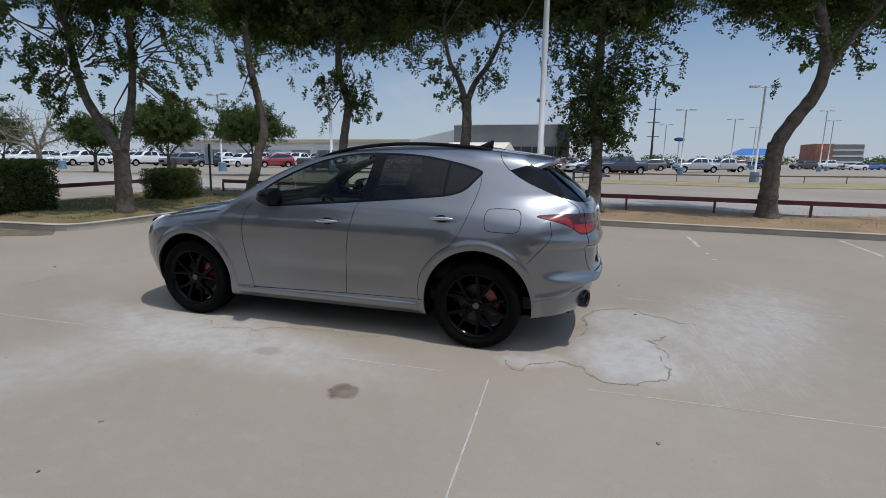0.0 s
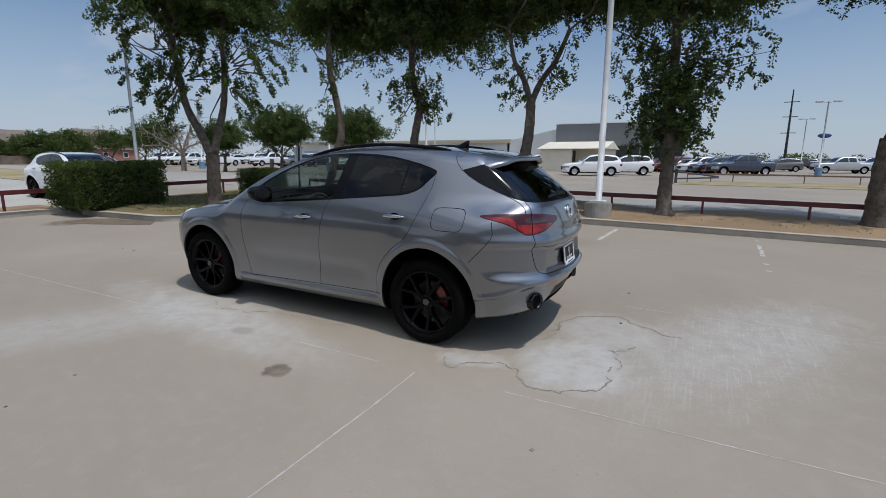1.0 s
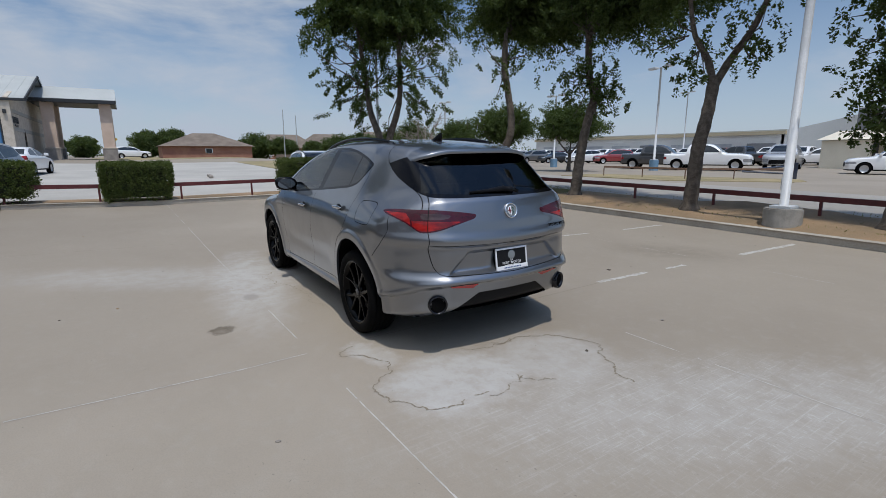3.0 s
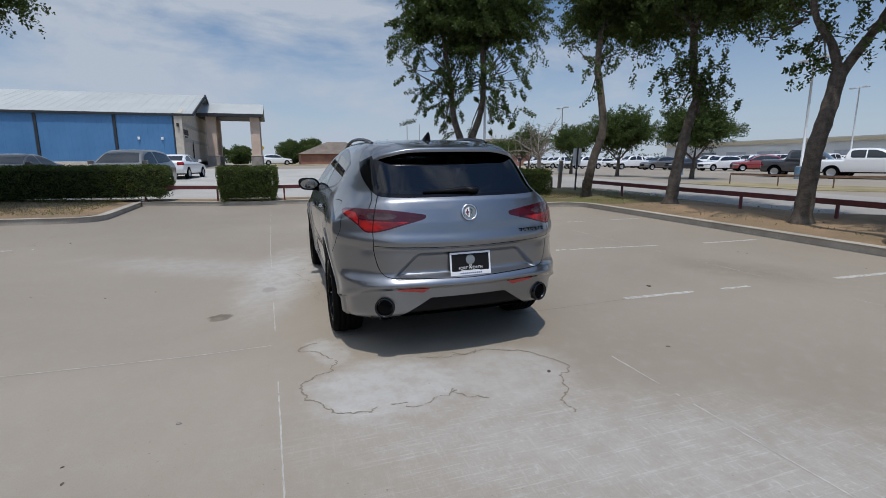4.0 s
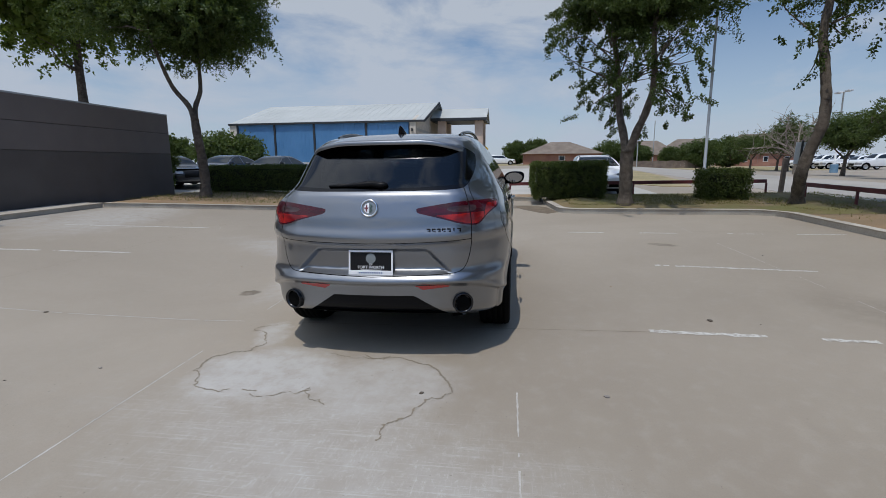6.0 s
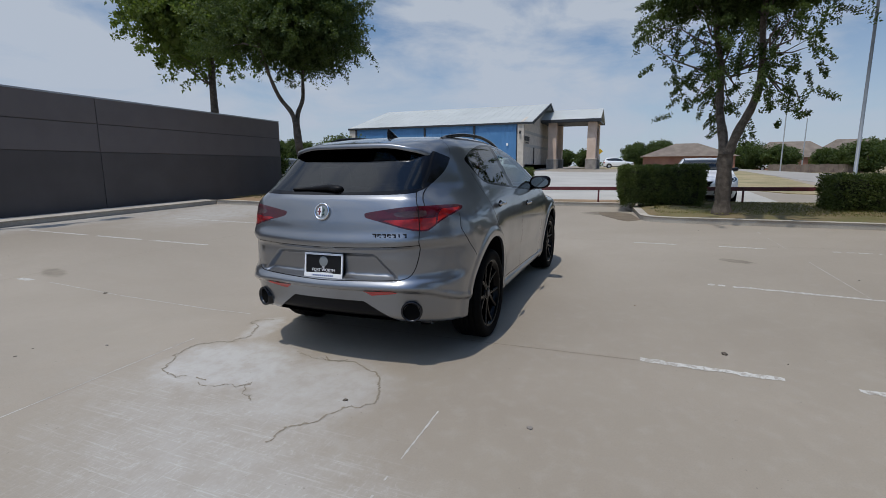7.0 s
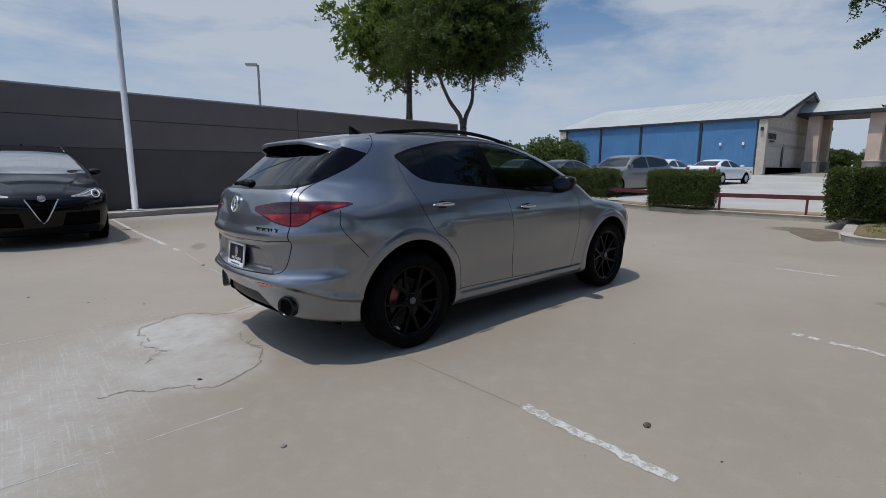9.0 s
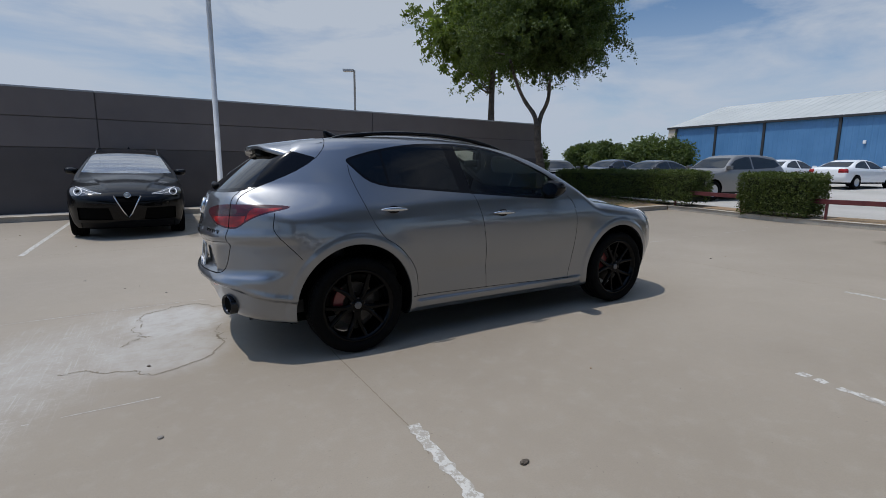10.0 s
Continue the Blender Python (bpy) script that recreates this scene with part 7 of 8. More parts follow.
for kind, x, y, hd, paint in (("pickup", -52.4, 45.3, -100, P_WHITE), ("suv", -47.6, 45.7, -100, P_GREY), ("sedan", -43.3, 45.8, -110, P_DARK), ("suv", -39.1, 46.6, -100, P_WHITE),
                              ("suv", -34.9, 47.0, -125, P_RED), ("sedan", -29.5, 47.4, 195, P_SILVER), ("pickup", -21.5, 48.9, 175, P_DARK),
                              ("suv", -73.7, 56.1, -90, P_WHITE), ("pickup", -68.0, 56.1, -90, P_WHITE), ("suv", -62.3, 56.1, -90, P_SILVER), ("pickup", -56.5, 57.0, -90, P_WHITE), ("suv", -51.2, 57.0, -90, P_WHITE),
                              ("pickup", -45.6, 57.8, -90, P_WHITE), ("pickup", -40.1, 58.5, -90, P_WHITE), ("suv", -34.6, 59.4, -90, P_WHITE), ("pickup", -28.8, 60.2, -90, P_BROWN),
                              ("suv", -16.4, 53.8, 205, P_WHITE), ("pickup", -13.3, 39.0, -75, P_SILVER), ("pickup", -15.9, 33.2, 22, P_WHITE), ("pickup", -19.8, 33.4, 22, P_DARK), ("suv", -6.3, 36.6, 202, P_WHITE), ("suv", -4.3, 40.8, 197, P_WHITE)):
    park(kind, x, y, hd, paint, "in the far row", ROW)
for kind, x, y, hd, paint in (("pickup", 15.5, 66.5, 194, P_SILVER), ("pickup", 20.0, 71.5, 194, P_SILVER), ("suv", 10.4, 72.0, 190, P_GREY), ("sedan", 7.4, 76.5, 190, P_NAVY), ("pickup", 4.6, 84.0, 188, P_DARK), ("pickup", 16.0, 100.0, 190, P_DARK),
                              ("pickup", 36.6, 108.0, 196, P_BROWN), ("suv", 42.4, 105.5, 198, P_DARK), ("pickup", 47.4, 108.4, 198, P_WHITE), ("sedan", 50.2, 104.5, 200, P_WHITE), ("sedan", 54.6, 108.5, 200, P_BLUE), ("sedan", 59.4, 112.0, 200, P_BLUE), ("sedan", 33.2, 105.0, 195, P_BLUE), ("pickup", 23.5, 99.0, 193, P_WHITE), ("suv", 7.8, 92.0, 190, P_NAVY), ("suv", 12.4, 94.0, 190, P_DARK),
                              ("sedan", -2.1, 122.2, 185, P_RED), ("suv", -6.4, 130.9, 185, P_DARK), ("suv", -11.5, 133.8, 185, P_WHITE), ("sedan", -16.6, 133.8, 185, P_WHITE), ("sedan", -20.9, 135.3, 185, P_RED), ("pickup", 30.6, 122.2, 175, P_WHITE), ("suv", 23.3, 128.0, 175, P_NAVY)):
    park(kind, x, y, hd, paint, "in the open sales lot", "vehicles in the sales lot")
# a slanting row before the showroom
for k, (kind, paint) in enumerate((("suv", P_DARK), ("suv", P_BROWN), ("sedan", P_RED), ("sedan", P_SILVER), ("suv", P_WHITE), ("suv", P_NAVY), ("sedan", P_RED), ("pickup", P_NAVY))):
    park(kind, -2.6 + 1.05 * k, 57.0 - 1.05 * k, 205, paint, "slantwise before the grey showroom", "vehicles before the showroom")
# more of the same rows, a bay apart
rng_p = random.Random(4)
SALES = (P_WHITE, P_DARK, P_SILVER, P_NAVY, P_GREY, P_RED, P_WHITE, P_BROWN)
for k in range(16):
    park(rng_p.choice(("suv", "sedan", "pickup")), -12 + k * 3.2, 118 + 0.4 * k, 184, rng_p.choice(SALES), "in the open sales lot", "vehicles in the sales lot")
for k in range(17):
    park(rng_p.choice(("suv", "pickup", "pickup")), -66 + k * 3.1, 56.5 + 0.12 * k, -92, P_WHITE if k % 4 else rng_p.choice(SALES), "in the far row", ROW)


# ---- steel building with blue bays and stone gable ----
def build_hall():
    b0 = tagged(empty("hall", pose(-47.5, -9.7, 0.9)), "long steel hall with blue ribbed walls and stone gable", "building")
    X, Y = 0.0, 0.0
    # local: x towards the viewer is 0 at the front wall, negative behind; y from 0 (gable) to -20.6
    part("plinth", box_bm(-19.6, 0.05, -20.7, 0.0, -0.6, 0.75, 0.02), M_STONE, b0, "pale stone plinth")
    part("core", box_bm(-19.4, -0.12, -20.5, -0.2, 0.6, 5.1), M_BLUE, b0)
    bays = [-20.3, -15.9, -11.3, -5.4, -0.6]
    for y0, y1 in zip(bays, bays[1:]):
        bm = bmesh.new()
        n = int((y1 - y0 - 0.2) / 0.4)
        w = (y1 - y0 - 0.2) / n
        prof = [(-0.1, y0 + 0.1)]
        for i in range(n):
            ya = y0 + 0.1 + i * w
            prof += [(-0.012, ya), (0.0, ya + 0.03), (0.0, ya + w - 0.09), (-0.012, ya + w - 0.06)]
        prof.append((-0.1, y1 - 0.1))
        lo = [bm.verts.new((px, py, 0.75)) for px, py in prof]
        hi = [bm.verts.new((px, py, 5.06)) for px, py in prof]
        for i in range(len(prof)):
            j = (i + 1) % len(prof)
            bm.faces.new((lo[i], lo[j], hi[j], hi[i]))
        bm.faces.new(hi)
        bm.faces.new(lo[::-1])
        bmesh.ops.recalc_face_normals(bm, faces=bm.faces[:])
        part("steel_bay", bm, M_BLUE, b0, "blue ribbed steel wall bay")
    for y in bays:
        part("pilaster", box_bm(-0.1, 0.10, y - 0.1, y + 0.1, 0.0, 5.1, 0.01), M_DARKTRIM, b0)
    part("end_pier", box_bm(-0.5, 0.12, -21.2, -20.4, -0.6, 5.1, 0.01), M_STONE, b0)
    part("corner_pier", box_bm(-0.5, 0.12, -0.6, 0.06, -0.6, 5.1, 0.01), M_STONE, b0)
    gab = prism([(0.0, 0.0), (-19.6, 0.0), (-19.6, -0.3), (0.0, -0.3)], 0.0, 5.15)
    part("gable_wall", gab, M_STONE, b0, "pale stone gable wall")
    bm = bmesh.new()
    v = [bm.verts.new(p) for p in ((0, 0, 5.15), (-19.6, 0, 5.15), (-9.8, 0, 7.8), (0, -0.3, 5.15), (-19.6, -0.3, 5.15), (-9.8, -0.3, 7.8))]
    for f in ((0, 1, 2), (5, 4, 3), (0, 2, 5, 3), (1, 4, 5, 2), (0, 3, 4, 1)):
        bm.faces.new([v[i] for i in f])
    bmesh.ops.recalc_face_normals(bm, faces=bm.faces[:])
    part("gable_peak", bm, M_STONE, b0)
    for z0 in (2.6, 4.0):
        part("stone_band", box_bm(-19.4, -0.05, 0.0, 0.05, z0, z0 + 0.3), M_APRON, b0, "lighter stone band")
    for k in range(7):
        part("sign_bar", box_bm(-2.6 + k * 0.36, -2.4 + k * 0.36, 0.06, 0.1, 3.2, 3.7), M_DARKTRIM, b0)
    part("sign_bar", box_bm(-2.2, -0.9, 0.06, 0.1, 2.95, 3.1), M_DARKTRIM, b0)
    lancet = [(-5.6, 0.8), (-5.0, 0.8), (-5.0, 2.2), (-5.3, 2.9), (-5.6, 2.2)]
    bm = bmesh.new()
    lo = [bm.verts.new((x, 0.06, z)) for x, z in lancet]
    hi = [bm.verts.new((x, 0.02, z)) for x, z in lancet]
    bm.faces.new(lo)
    for i in range(5):
        bm.faces.new((lo[i], hi[i], hi[(i + 1) % 5], lo[(i + 1) % 5]))
    part("lancet_window", bm, M_GLASS_FAR, b0, "tall pointed window")
    for s, nm in ((1, "roof_front"), (-1, "roof_back")):
        bm = bmesh.new()
        x0 = 0.16 if s > 0 else -19.76
        n = 28
        w = 22.4 / n
        prof = [(-21.3, -0.1)]
        for i in range(n):
            ya = -21.3 + i * w
            prof += [(ya, 0.0), (ya + w - 0.05, 0.0), (ya + w - 0.025, 0.02)]
        prof += [(1.1, 0.0), (1.1, -0.1)]
        lo = [bm.verts.new((x0, py, 5.05 + pz)) for py, pz in prof]
        hi = [bm.verts.new((-9.8, py, 7.95 + pz)) for py, pz in prof]
        for i in range(len(prof)):
            j = (i + 1) % len(prof)
            bm.faces.new((lo[i], lo[j], hi[j], hi[i]))
        bm.faces.new(hi)
        bm.faces.new(lo[::-1])
        bmesh.ops.recalc_face_normals(bm, faces=bm.faces[:])
        part(nm, bm, M_TINROOF, b0, "pale standing-seam tin roof")
    part("eave_trim", box_bm(0.165, 0.27, -21.3, 1.1, 4.86, 5.07, 0.01), M_DARKTRIM, b0, "dark eave gutter")
    for s in (1, -1):
        d = Vector((9.8 + 0.16, 0, 2.9))
        o = part("barge_board", box_bm(0, d.length, -0.05, 0.05, -0.2, 0.08), M_DARKTRIM, b0)
        o.matrix_basis = Matrix.Translation((-9.8, 1.05, 7.95)) @ Vector((s * 9.96, 0, -2.9)).to_track_quat("X", "Z").to_matrix().to_4x4()
    for y in (-3.6, -1.7):
        part("wall_lamp", box_bm(0.0, 0.14, y - 0.1, y + 0.1, 2.7, 2.95, 0.02), M_WHITE, b0)
    part("wall_lamp", box_bm(0.06, 0.35, -0.4, -0.2, 3.9, 4.2, 0.03), M_DARKTRIM, b0)
    # drive-through porch
    pr = tagged(empty("porch", pose(-59.6, -9.4, 0.9)), "drive-through porch with peach piers and tin roof", "porch")
    for y0 in (0.6, 5.2):
        for s in (-1, 1):
            x0 = s * 2.2
            part("pier", box_bm(x0 - 0.5, x0 + 0.5, y0, y0 + 1.0, 1.35, 6.05, 0.02), M_PEACH, pr, "peach stucco pier")
            part("pier_base", box_bm(x0 - 0.62, x0 + 0.62, y0 - 0.12, y0 + 1.12, -0.4, 1.3, 0.02), M_STONE_DARK, pr, "grey stone pier base")
            part("pier_cap", box_bm(x0 - 0.66, x0 + 0.66, y0 - 0.16, y0 + 1.16, 1.3, 1.4, 0.02), M_STONE, pr)
    # arched outer face
    bm = bmesh.new()
    outer = [(-2.7, 3.0), (-2.7, 6.0), (0, 7.2), (2.7, 6.0), (2.7, 3.0)]
    inner = [(-1.6, 3.0), (-1.3, 4.3), (-0.7, 5.3), (0.0, 5.9), (0.7, 5.3), (1.3, 4.3), (1.6, 3.0)]
    for yy, fl in ((6.15, 1), (5.35, -1)):
        o = [bm.verts.new((x, yy, z)) for x, z in outer]
        i_ = [bm.verts.new((x, yy, z)) for x, z in inner]
        for f in ((o[0], o[1], i_[1], i_[0]), (o[1], i_[2], i_[1]), (o[1], o[2], i_[3], i_[2]), (o[2], o[3], i_[4], i_[3]), (o[3], i_[5], i_[4]), (o[3], o[4], i_[6], i_[5])):
            bm.faces.new(f)
    bmesh.ops.recalc_face_normals(bm, faces=bm.faces[:])
    part("arch_wall", bm, M_PEACH, pr, "peach gable with pointed arch")
    for s in (-1, 1):
        bm = bmesh.new()
        v = [bm.verts.new(p) for p in ((s * 3.3, -0.2, 5.95), (s * 3.3, 6.7, 5.95), (0, 6.7, 7.4), (0, -0.2, 7.4), (s * 3.3, -0.2, 5.8), (s * 3.3, 6.7, 5.8), (0, 6.7, 7.25), (0, -0.2, 7.25))]
        for f in ((0, 1, 2, 3), (4, 7, 6, 5), (0, 4, 5, 1), (1, 5, 6, 2), (3, 2, 6, 7), (0, 3, 7, 4)):
            bm.faces.new([v[i] for i in f])
        bmesh.ops.recalc_face_normals(bm, faces=bm.faces[:])
        part("porch_roof", bm, M_TINROOF, pr)
        part("fascia", box_bm(s * 3.32 - 0.04, s * 3.32 + 0.04, -0.2, 6.7, 5.65, 5.98), M_DARKTRIM, pr)
    part("ceiling_beam", box_bm(-2.7, 2.7, -0.2, 6.6, 5.65, 5.85), M_DARKTRIM, pr)


build_hall()


# ---- houses, sheds, sales buildings and warehouse in the distance ----
def house(name, x, y, w, d, eave, ridge, turn, wall, roof, label, base=0.0, windows=3, hip=1.5):
    h = tagged(empty(name, pose(x, y, gz(x, y) + base, 0, 0, turn)), label, "house")
    part("wall", box_bm(-w / 2, w / 2, -d / 2, d / 2, -1.0, eave), wall, h)
    bm = bmesh.new()
    o = 0.45
    c = [bm.verts.new(p) for p in ((-w / 2 - o, -d / 2 - o, eave - 0.1), (w / 2 + o, -d / 2 - o, eave - 0.1), (w / 2 + o, d / 2 + o, eave - 0.1), (-w / 2 - o, d / 2 + o, eave - 0.1))]
    r = [bm.verts.new((-w / 2 + hip, 0, ridge)), bm.verts.new((w / 2 - hip, 0, ridge))]
    for f in ((c[0], c[1], r[1], r[0]), (c[2], c[3], r[0], r[1]), (c[1], c[2], r[1]), (c[3], c[0], r[0]), (c[3], c[2], c[1], c[0])):
        bm.faces.new(f)
    bmesh.ops.recalc_face_normals(bm, faces=bm.faces[:])
    part("roof", bm, roof, h)
    for i in range(windows):
        xx = -w / 2 + (i + 0.7) * w / (windows + 0.4)
        win = part("window", box_bm(xx - 0.5, xx + 0.5, -d / 2 - 0.06, -d / 2 + 0.02, eave * 0.35, eave * 0.75), M_WHITE, h)
        part("pane", box_bm(xx - 0.4, xx + 0.4, -d / 2 - 0.08, -d / 2 - 0.055, eave * 0.38, eave * 0.72), M_GLASS_FAR, win)
    return h


house("house", -82.0, 8.2, 12.3, 9.0, 1.75, 3.7, 90, M_BRICK, M_SHINGLE, "low red-brick house with brown hipped roof", 0.0, 1, 4.6)
house("shed", -112.0, 20.4, 4.2, 4.0, 2.5, 3.7, 90, M_BLUE_BASE, M_POLE_GREY, "small blue-grey garden shed with pale roof", 0.0, 1, 0.0)
for i, (x, y) in enumerate(((-118, 30), (-124, 43), (-116, 54), (-130, 62), (-128, -30))):
    house("house", x, y, 14, 10, 2.8, 6.0 + (i % 3) * 0.5, 90 + (i % 2) * 6, (M_BRICK, M_CREAM)[i % 2], M_SHINGLE, "suburban house with brown shingle roof in the distance", 0.0, 3, 3.5)
fence = tagged(empty("board_fence", pose(-87.0, 20.4, 0.55)), "weathered grey wooden board fence before the houses", "fence")
for i in range(20):
    part("board", box_bm(-0.03, 0.03, i * 0.6, i * 0.6 + 0.57, -0.3, 1.0 + 0.05 * math.sin(i * 1.7)), M_FENCE_WOOD, fence)
sh = tagged(empty("storage_building", pose(-13.2, 46.5, gz(-13, 46))), "cream metal storage building with low gabled roof", "building")
part("wall", box_bm(0.3, 6.2, 0.3, 6.0, -0.5, 2.35), M_CREAM, sh)
bm = bmesh.new()
for i in range(9):
    box_bm(0.28, 3.2, 0.24, 0.32, 0.05 + i * 0.25, 0.25 + i * 0.25, 0.01, bm)
part("siding", bm, M_CREAM, sh)
part("porch_wall", box_bm(0.0, 3.2, -1.4, 0.3, -0.4, 2.2), M_CREAM, sh)
part("door", box_bm(3.21, 3.26, -1.1, 0.0, 0.0, 2.05), M_DARKTRIM, sh)
part("door", box_bm(-0.06, 0.02, -1.1, 0.0, 0.0, 2.1), M_DARKTRIM, sh)
bm = bmesh.new()
v = [bm.verts.new(p) for p in ((-0.3, -1.7, 2.25), (6.5, -1.7, 2.25), (6.5, 2.6, 3.05), (-0.3, 2.6, 3.05), (6.5, 6.6, 2.25), (-0.3, 6.6, 2.25))]
bm.faces.new((v[0], v[1], v[2], v[3]))
bm.faces.new((v[3], v[2], v[4], v[5]))
bm.faces.new((v[0], v[3], v[5]))
bm.faces.new((v[1], v[4], v[2]))
part("roof", bm, M_CREAM, sh)
big = tagged(empty("showroom", pose(-15.8, 60.0, 0)), "large grey box showroom with dark glazed entrance", "building")
part("wall", box_bm(0.0, 13.6, 0.0, 9.0, 0.0, 5.85), M_GREYBOX, big)
part("parapet", box_bm(-0.1, 13.6, -0.1, 9.1, 5.85, 5.97), M_WHITE, big)
part("end_wall", box_bm(13.6, 15.1, -0.4, 1.2, 0.0, 5.85), M_DARKTRIM, big)
part("glazing", box_bm(7.6, 13.5, -0.08, 0.0, 0.0, 3.1), M_DARKTRIM, big)
for k in range(5):
    part("mullion", box_bm(7.6 + k * 1.4, 7.7 + k * 1.4, -0.14, -0.08, 0.0, 3.1), M_GREYBOX, big)
part("column", box_bm(11.6, 12.1, -1.2, -0.7, 0.0, 3.1), M_WHITE, big)
part("ramp_wing", prism([(-7.5, 2), (0, 2), (0, 12), (-7.5, 12)], 0.0, lambda px, py: 5.5 if px > -1 else 3.9), M_WAREHOUSE, big, "lower white wing")
wh = tagged(empty("warehouse", pose(-64, 62, 0)), "long low white warehouse with tan eaves and roll-up doors", "building")
part("wall", box_bm(0.0, 41, 0.0, 20, -0.5, 3.6), M_WAREHOUSE, wh)
part("eave", box_bm(-0.2, 41.2, -0.3, 20, 3.6, 4.0), M_WHOUSE_TRIM, wh)
part("roof", box_bm(-0.2, 41.2, 0.0, 20, 4.0, 4.15), M_TINROOF, wh)
for k in range(8):
    part("roll_door", box_bm(2 + k * 5.0, 5.2 + k * 5.0, -0.06, 0.0, 0.0, 2.6), (M_POLE_GREY, M_GREYBOX)[k % 3 == 1], wh)
tent = tagged(empty("canopy", pose(29.5, 103, 0)), "bright blue canopy tent in the sales lot", "canopy")
bm = bmesh.new()
v = [bm.verts.new(p) for p in ((0, 0, 2.6), (8, 0, 2.6), (8, 5, 2.6), (0, 5, 2.6), (2, 2.5, 3.9), (6, 2.5, 3.9))]
for f in ((0, 1, 5, 4), (1, 2, 5), (2, 3, 4, 5), (3, 0, 4)):
    bm.faces.new([v[i] for i in f])
part("cover", bm, P_BLUE, tent)
for x in (0.1, 7.9):
    for y in (0.1, 4.9):
        part("leg", tube([(x, y, 0), (x, y, 2.6)], 0.05, 6), M_WHITE, tent)
far_b = tagged(empty("office_block", pose(46.3, 115, 0)), "distant low office block with orange front and banded windows", "building")
part("wall", box_bm(1.6, 4.6, 0, 8, 0, 5.1), M_BRICK, far_b)
part("panel", box_bm(2.0, 3.2, -0.2, 0, 3.9, 4.6), M_ORANGE, far_b, "orange-red sign panel")
part("wing", box_bm(4.6, 10.2, 0.6, 8, 0, 5.0), M_GREYBOX, far_b)
for k in range(3):
    part("window_band", box_bm(4.6, 10.2, 0.45, 0.55, 1.25 + k * 1.2, 1.6 + k * 1.2), M_WAREHOUSE, far_b)
sg = tagged(empty("pole_sign", pose(19.6, 103.5, 0.9)), "blue oval dealer sign on a post", "sign")
part("post", tube([(0, 0, 0), (0, 0, 4.2)], 0.1, 8), M_POLE, sg)
bm = bmesh.new()
bmesh.ops.create_uvsphere(bm, u_segments=24, v_segments=12, radius=1, matrix=Matrix.Translation((0, 0, 4.7)) @ Matrix.Diagonal((1.0, 0.15, 0.42, 1)))
part("panel", bm, M_SIGN_BLUE, sg, smooth=True)
tw = tagged(empty("pylon", pose(11.6, 80.0, -0.5)), "tall dark power pylon with cross-arms", "pylon")
part("mast", tube([(0, 0, 0), (0, 0, 11.5)], [0.22, 0.08], 6), M_DARKTRIM, tw)
for z_ in (5.6, 7.8, 9.8):
    part("cross_arm", box_bm(-0.9, 0.9, -0.06, 0.06, z_, z_ + 0.1), M_DARKTRIM, tw)
for x, y, h_ in ((-87, 22.0, 9.0), (-98, 27.5, 9.0)):
    p_ = tagged(empty("utility_pole", pose(x, y, gz(x, y))), "thin grey utility pole by the houses", "pole")
    part("shaft", tube([(0, 0, 0), (0.12, 0, h_)], [0.1, 0.07], 8), M_POLE_GREY, p_)


def pipe_fence(pts, label, mat_):
    rail_fence("pipe_fence", pts, label, 0.5, 0.045, 2.8, mat_, 0.02)


M_PIPE = varied("rusty_pipe", (0.12, 0.07, 0.045), (0.2, 0.12, 0.08), 4, 0.7, 30, 0.2, 0.002)
pipe_fence([(-14.5, 20.2), (-10.4, 21.4), (-7.4, 25.0)], "low rusty pipe fence across the grass strip", M_PIPE)
pipe_fence([(1.0, 29.6), (3.6, 33.2), (7.5, 33.6), (22.2, 37.6), (40.0, 40.5)], "low rusty pipe fence across the grass strip", M_PIPE)
gt = tagged(empty("barrier", pose(-7.2, 25.7, gz(-7.2, 25.7), 0, 0, 208)), "dark blue steel swing barrier beside the drive", "barrier")
part("post", box_bm(-0.08, 0.08, -0.08, 0.08, 0, 0.85, 0.01), P_NAVY, gt)
part("arm", tube([(0, 0, 0.72), (2.3, 0, 0.42)], 0.05, 8), P_NAVY, gt)
part("arm", tube([(0, 0, 0.28), (2.3, 0, 0.38)], 0.045, 8), P_NAVY, gt)
copy_thing(gt, pose(0.4, 28.6, gz(0.4, 28.6), 0, 0, 5))
ws = tagged(empty("wheel_stop", pose(-24.4, 1.15, gz(-24.4, 1.15) + 0.012, 0, 0, 176)), "weathered dark wheel stop lying on the pale apron", "wheel stop")
part("block", box_bm(-1.1, 1.1, -0.09, 0.09, 0.0, 0.13, 0.03), M_STONE_DARK, ws)
# roadside signs by the drive
s1 = tagged(empty("sign_post", pose(-11.1, 8.9, gz(-11, 8.9) + 0.1, 0, 2, 78)), "square white notice on a dark post seen edge-on", "sign")
part("post", box_bm(-0.025, 0.025, -0.025, 0.025, 0, 1.65, 0.004), M_DARKTRIM, s1)
part("board", box_bm(-0.15, 0.15, 0.03, 0.045, 1.0, 1.6, 0.004), M_WHITE, s1)
s2 = tagged(empty("sign_post", pose(-13.3, 9.6, gz(-13, 9.6), 0, 5, 0)), "weathered wooden stub post leaning by the drive", "post")
part("post", box_bm(-0.06, 0.06, -0.06, 0.06, -0.1, 1.25, 0.01), M_FENCE_WOOD, s2)
s3 = tagged(empty("sign_post", pose(-66.0, -3.4, gz(-66, -3.4), 0, 0, 90)), "yellow diamond road sign on a thin post", "sign")
part("post", tube([(0, 0, 0), (0, 0, 2.6)], 0.05, 6), M_POLE_GREY, s3)
o = part("board", box_bm(-0.27, 0.27, -0.02, 0.02, -0.27, 0.27, 0.01), M_YELLOW, s3)
o.matrix_basis = pose(0, -0.05, 2.3, 0, 45, 0)


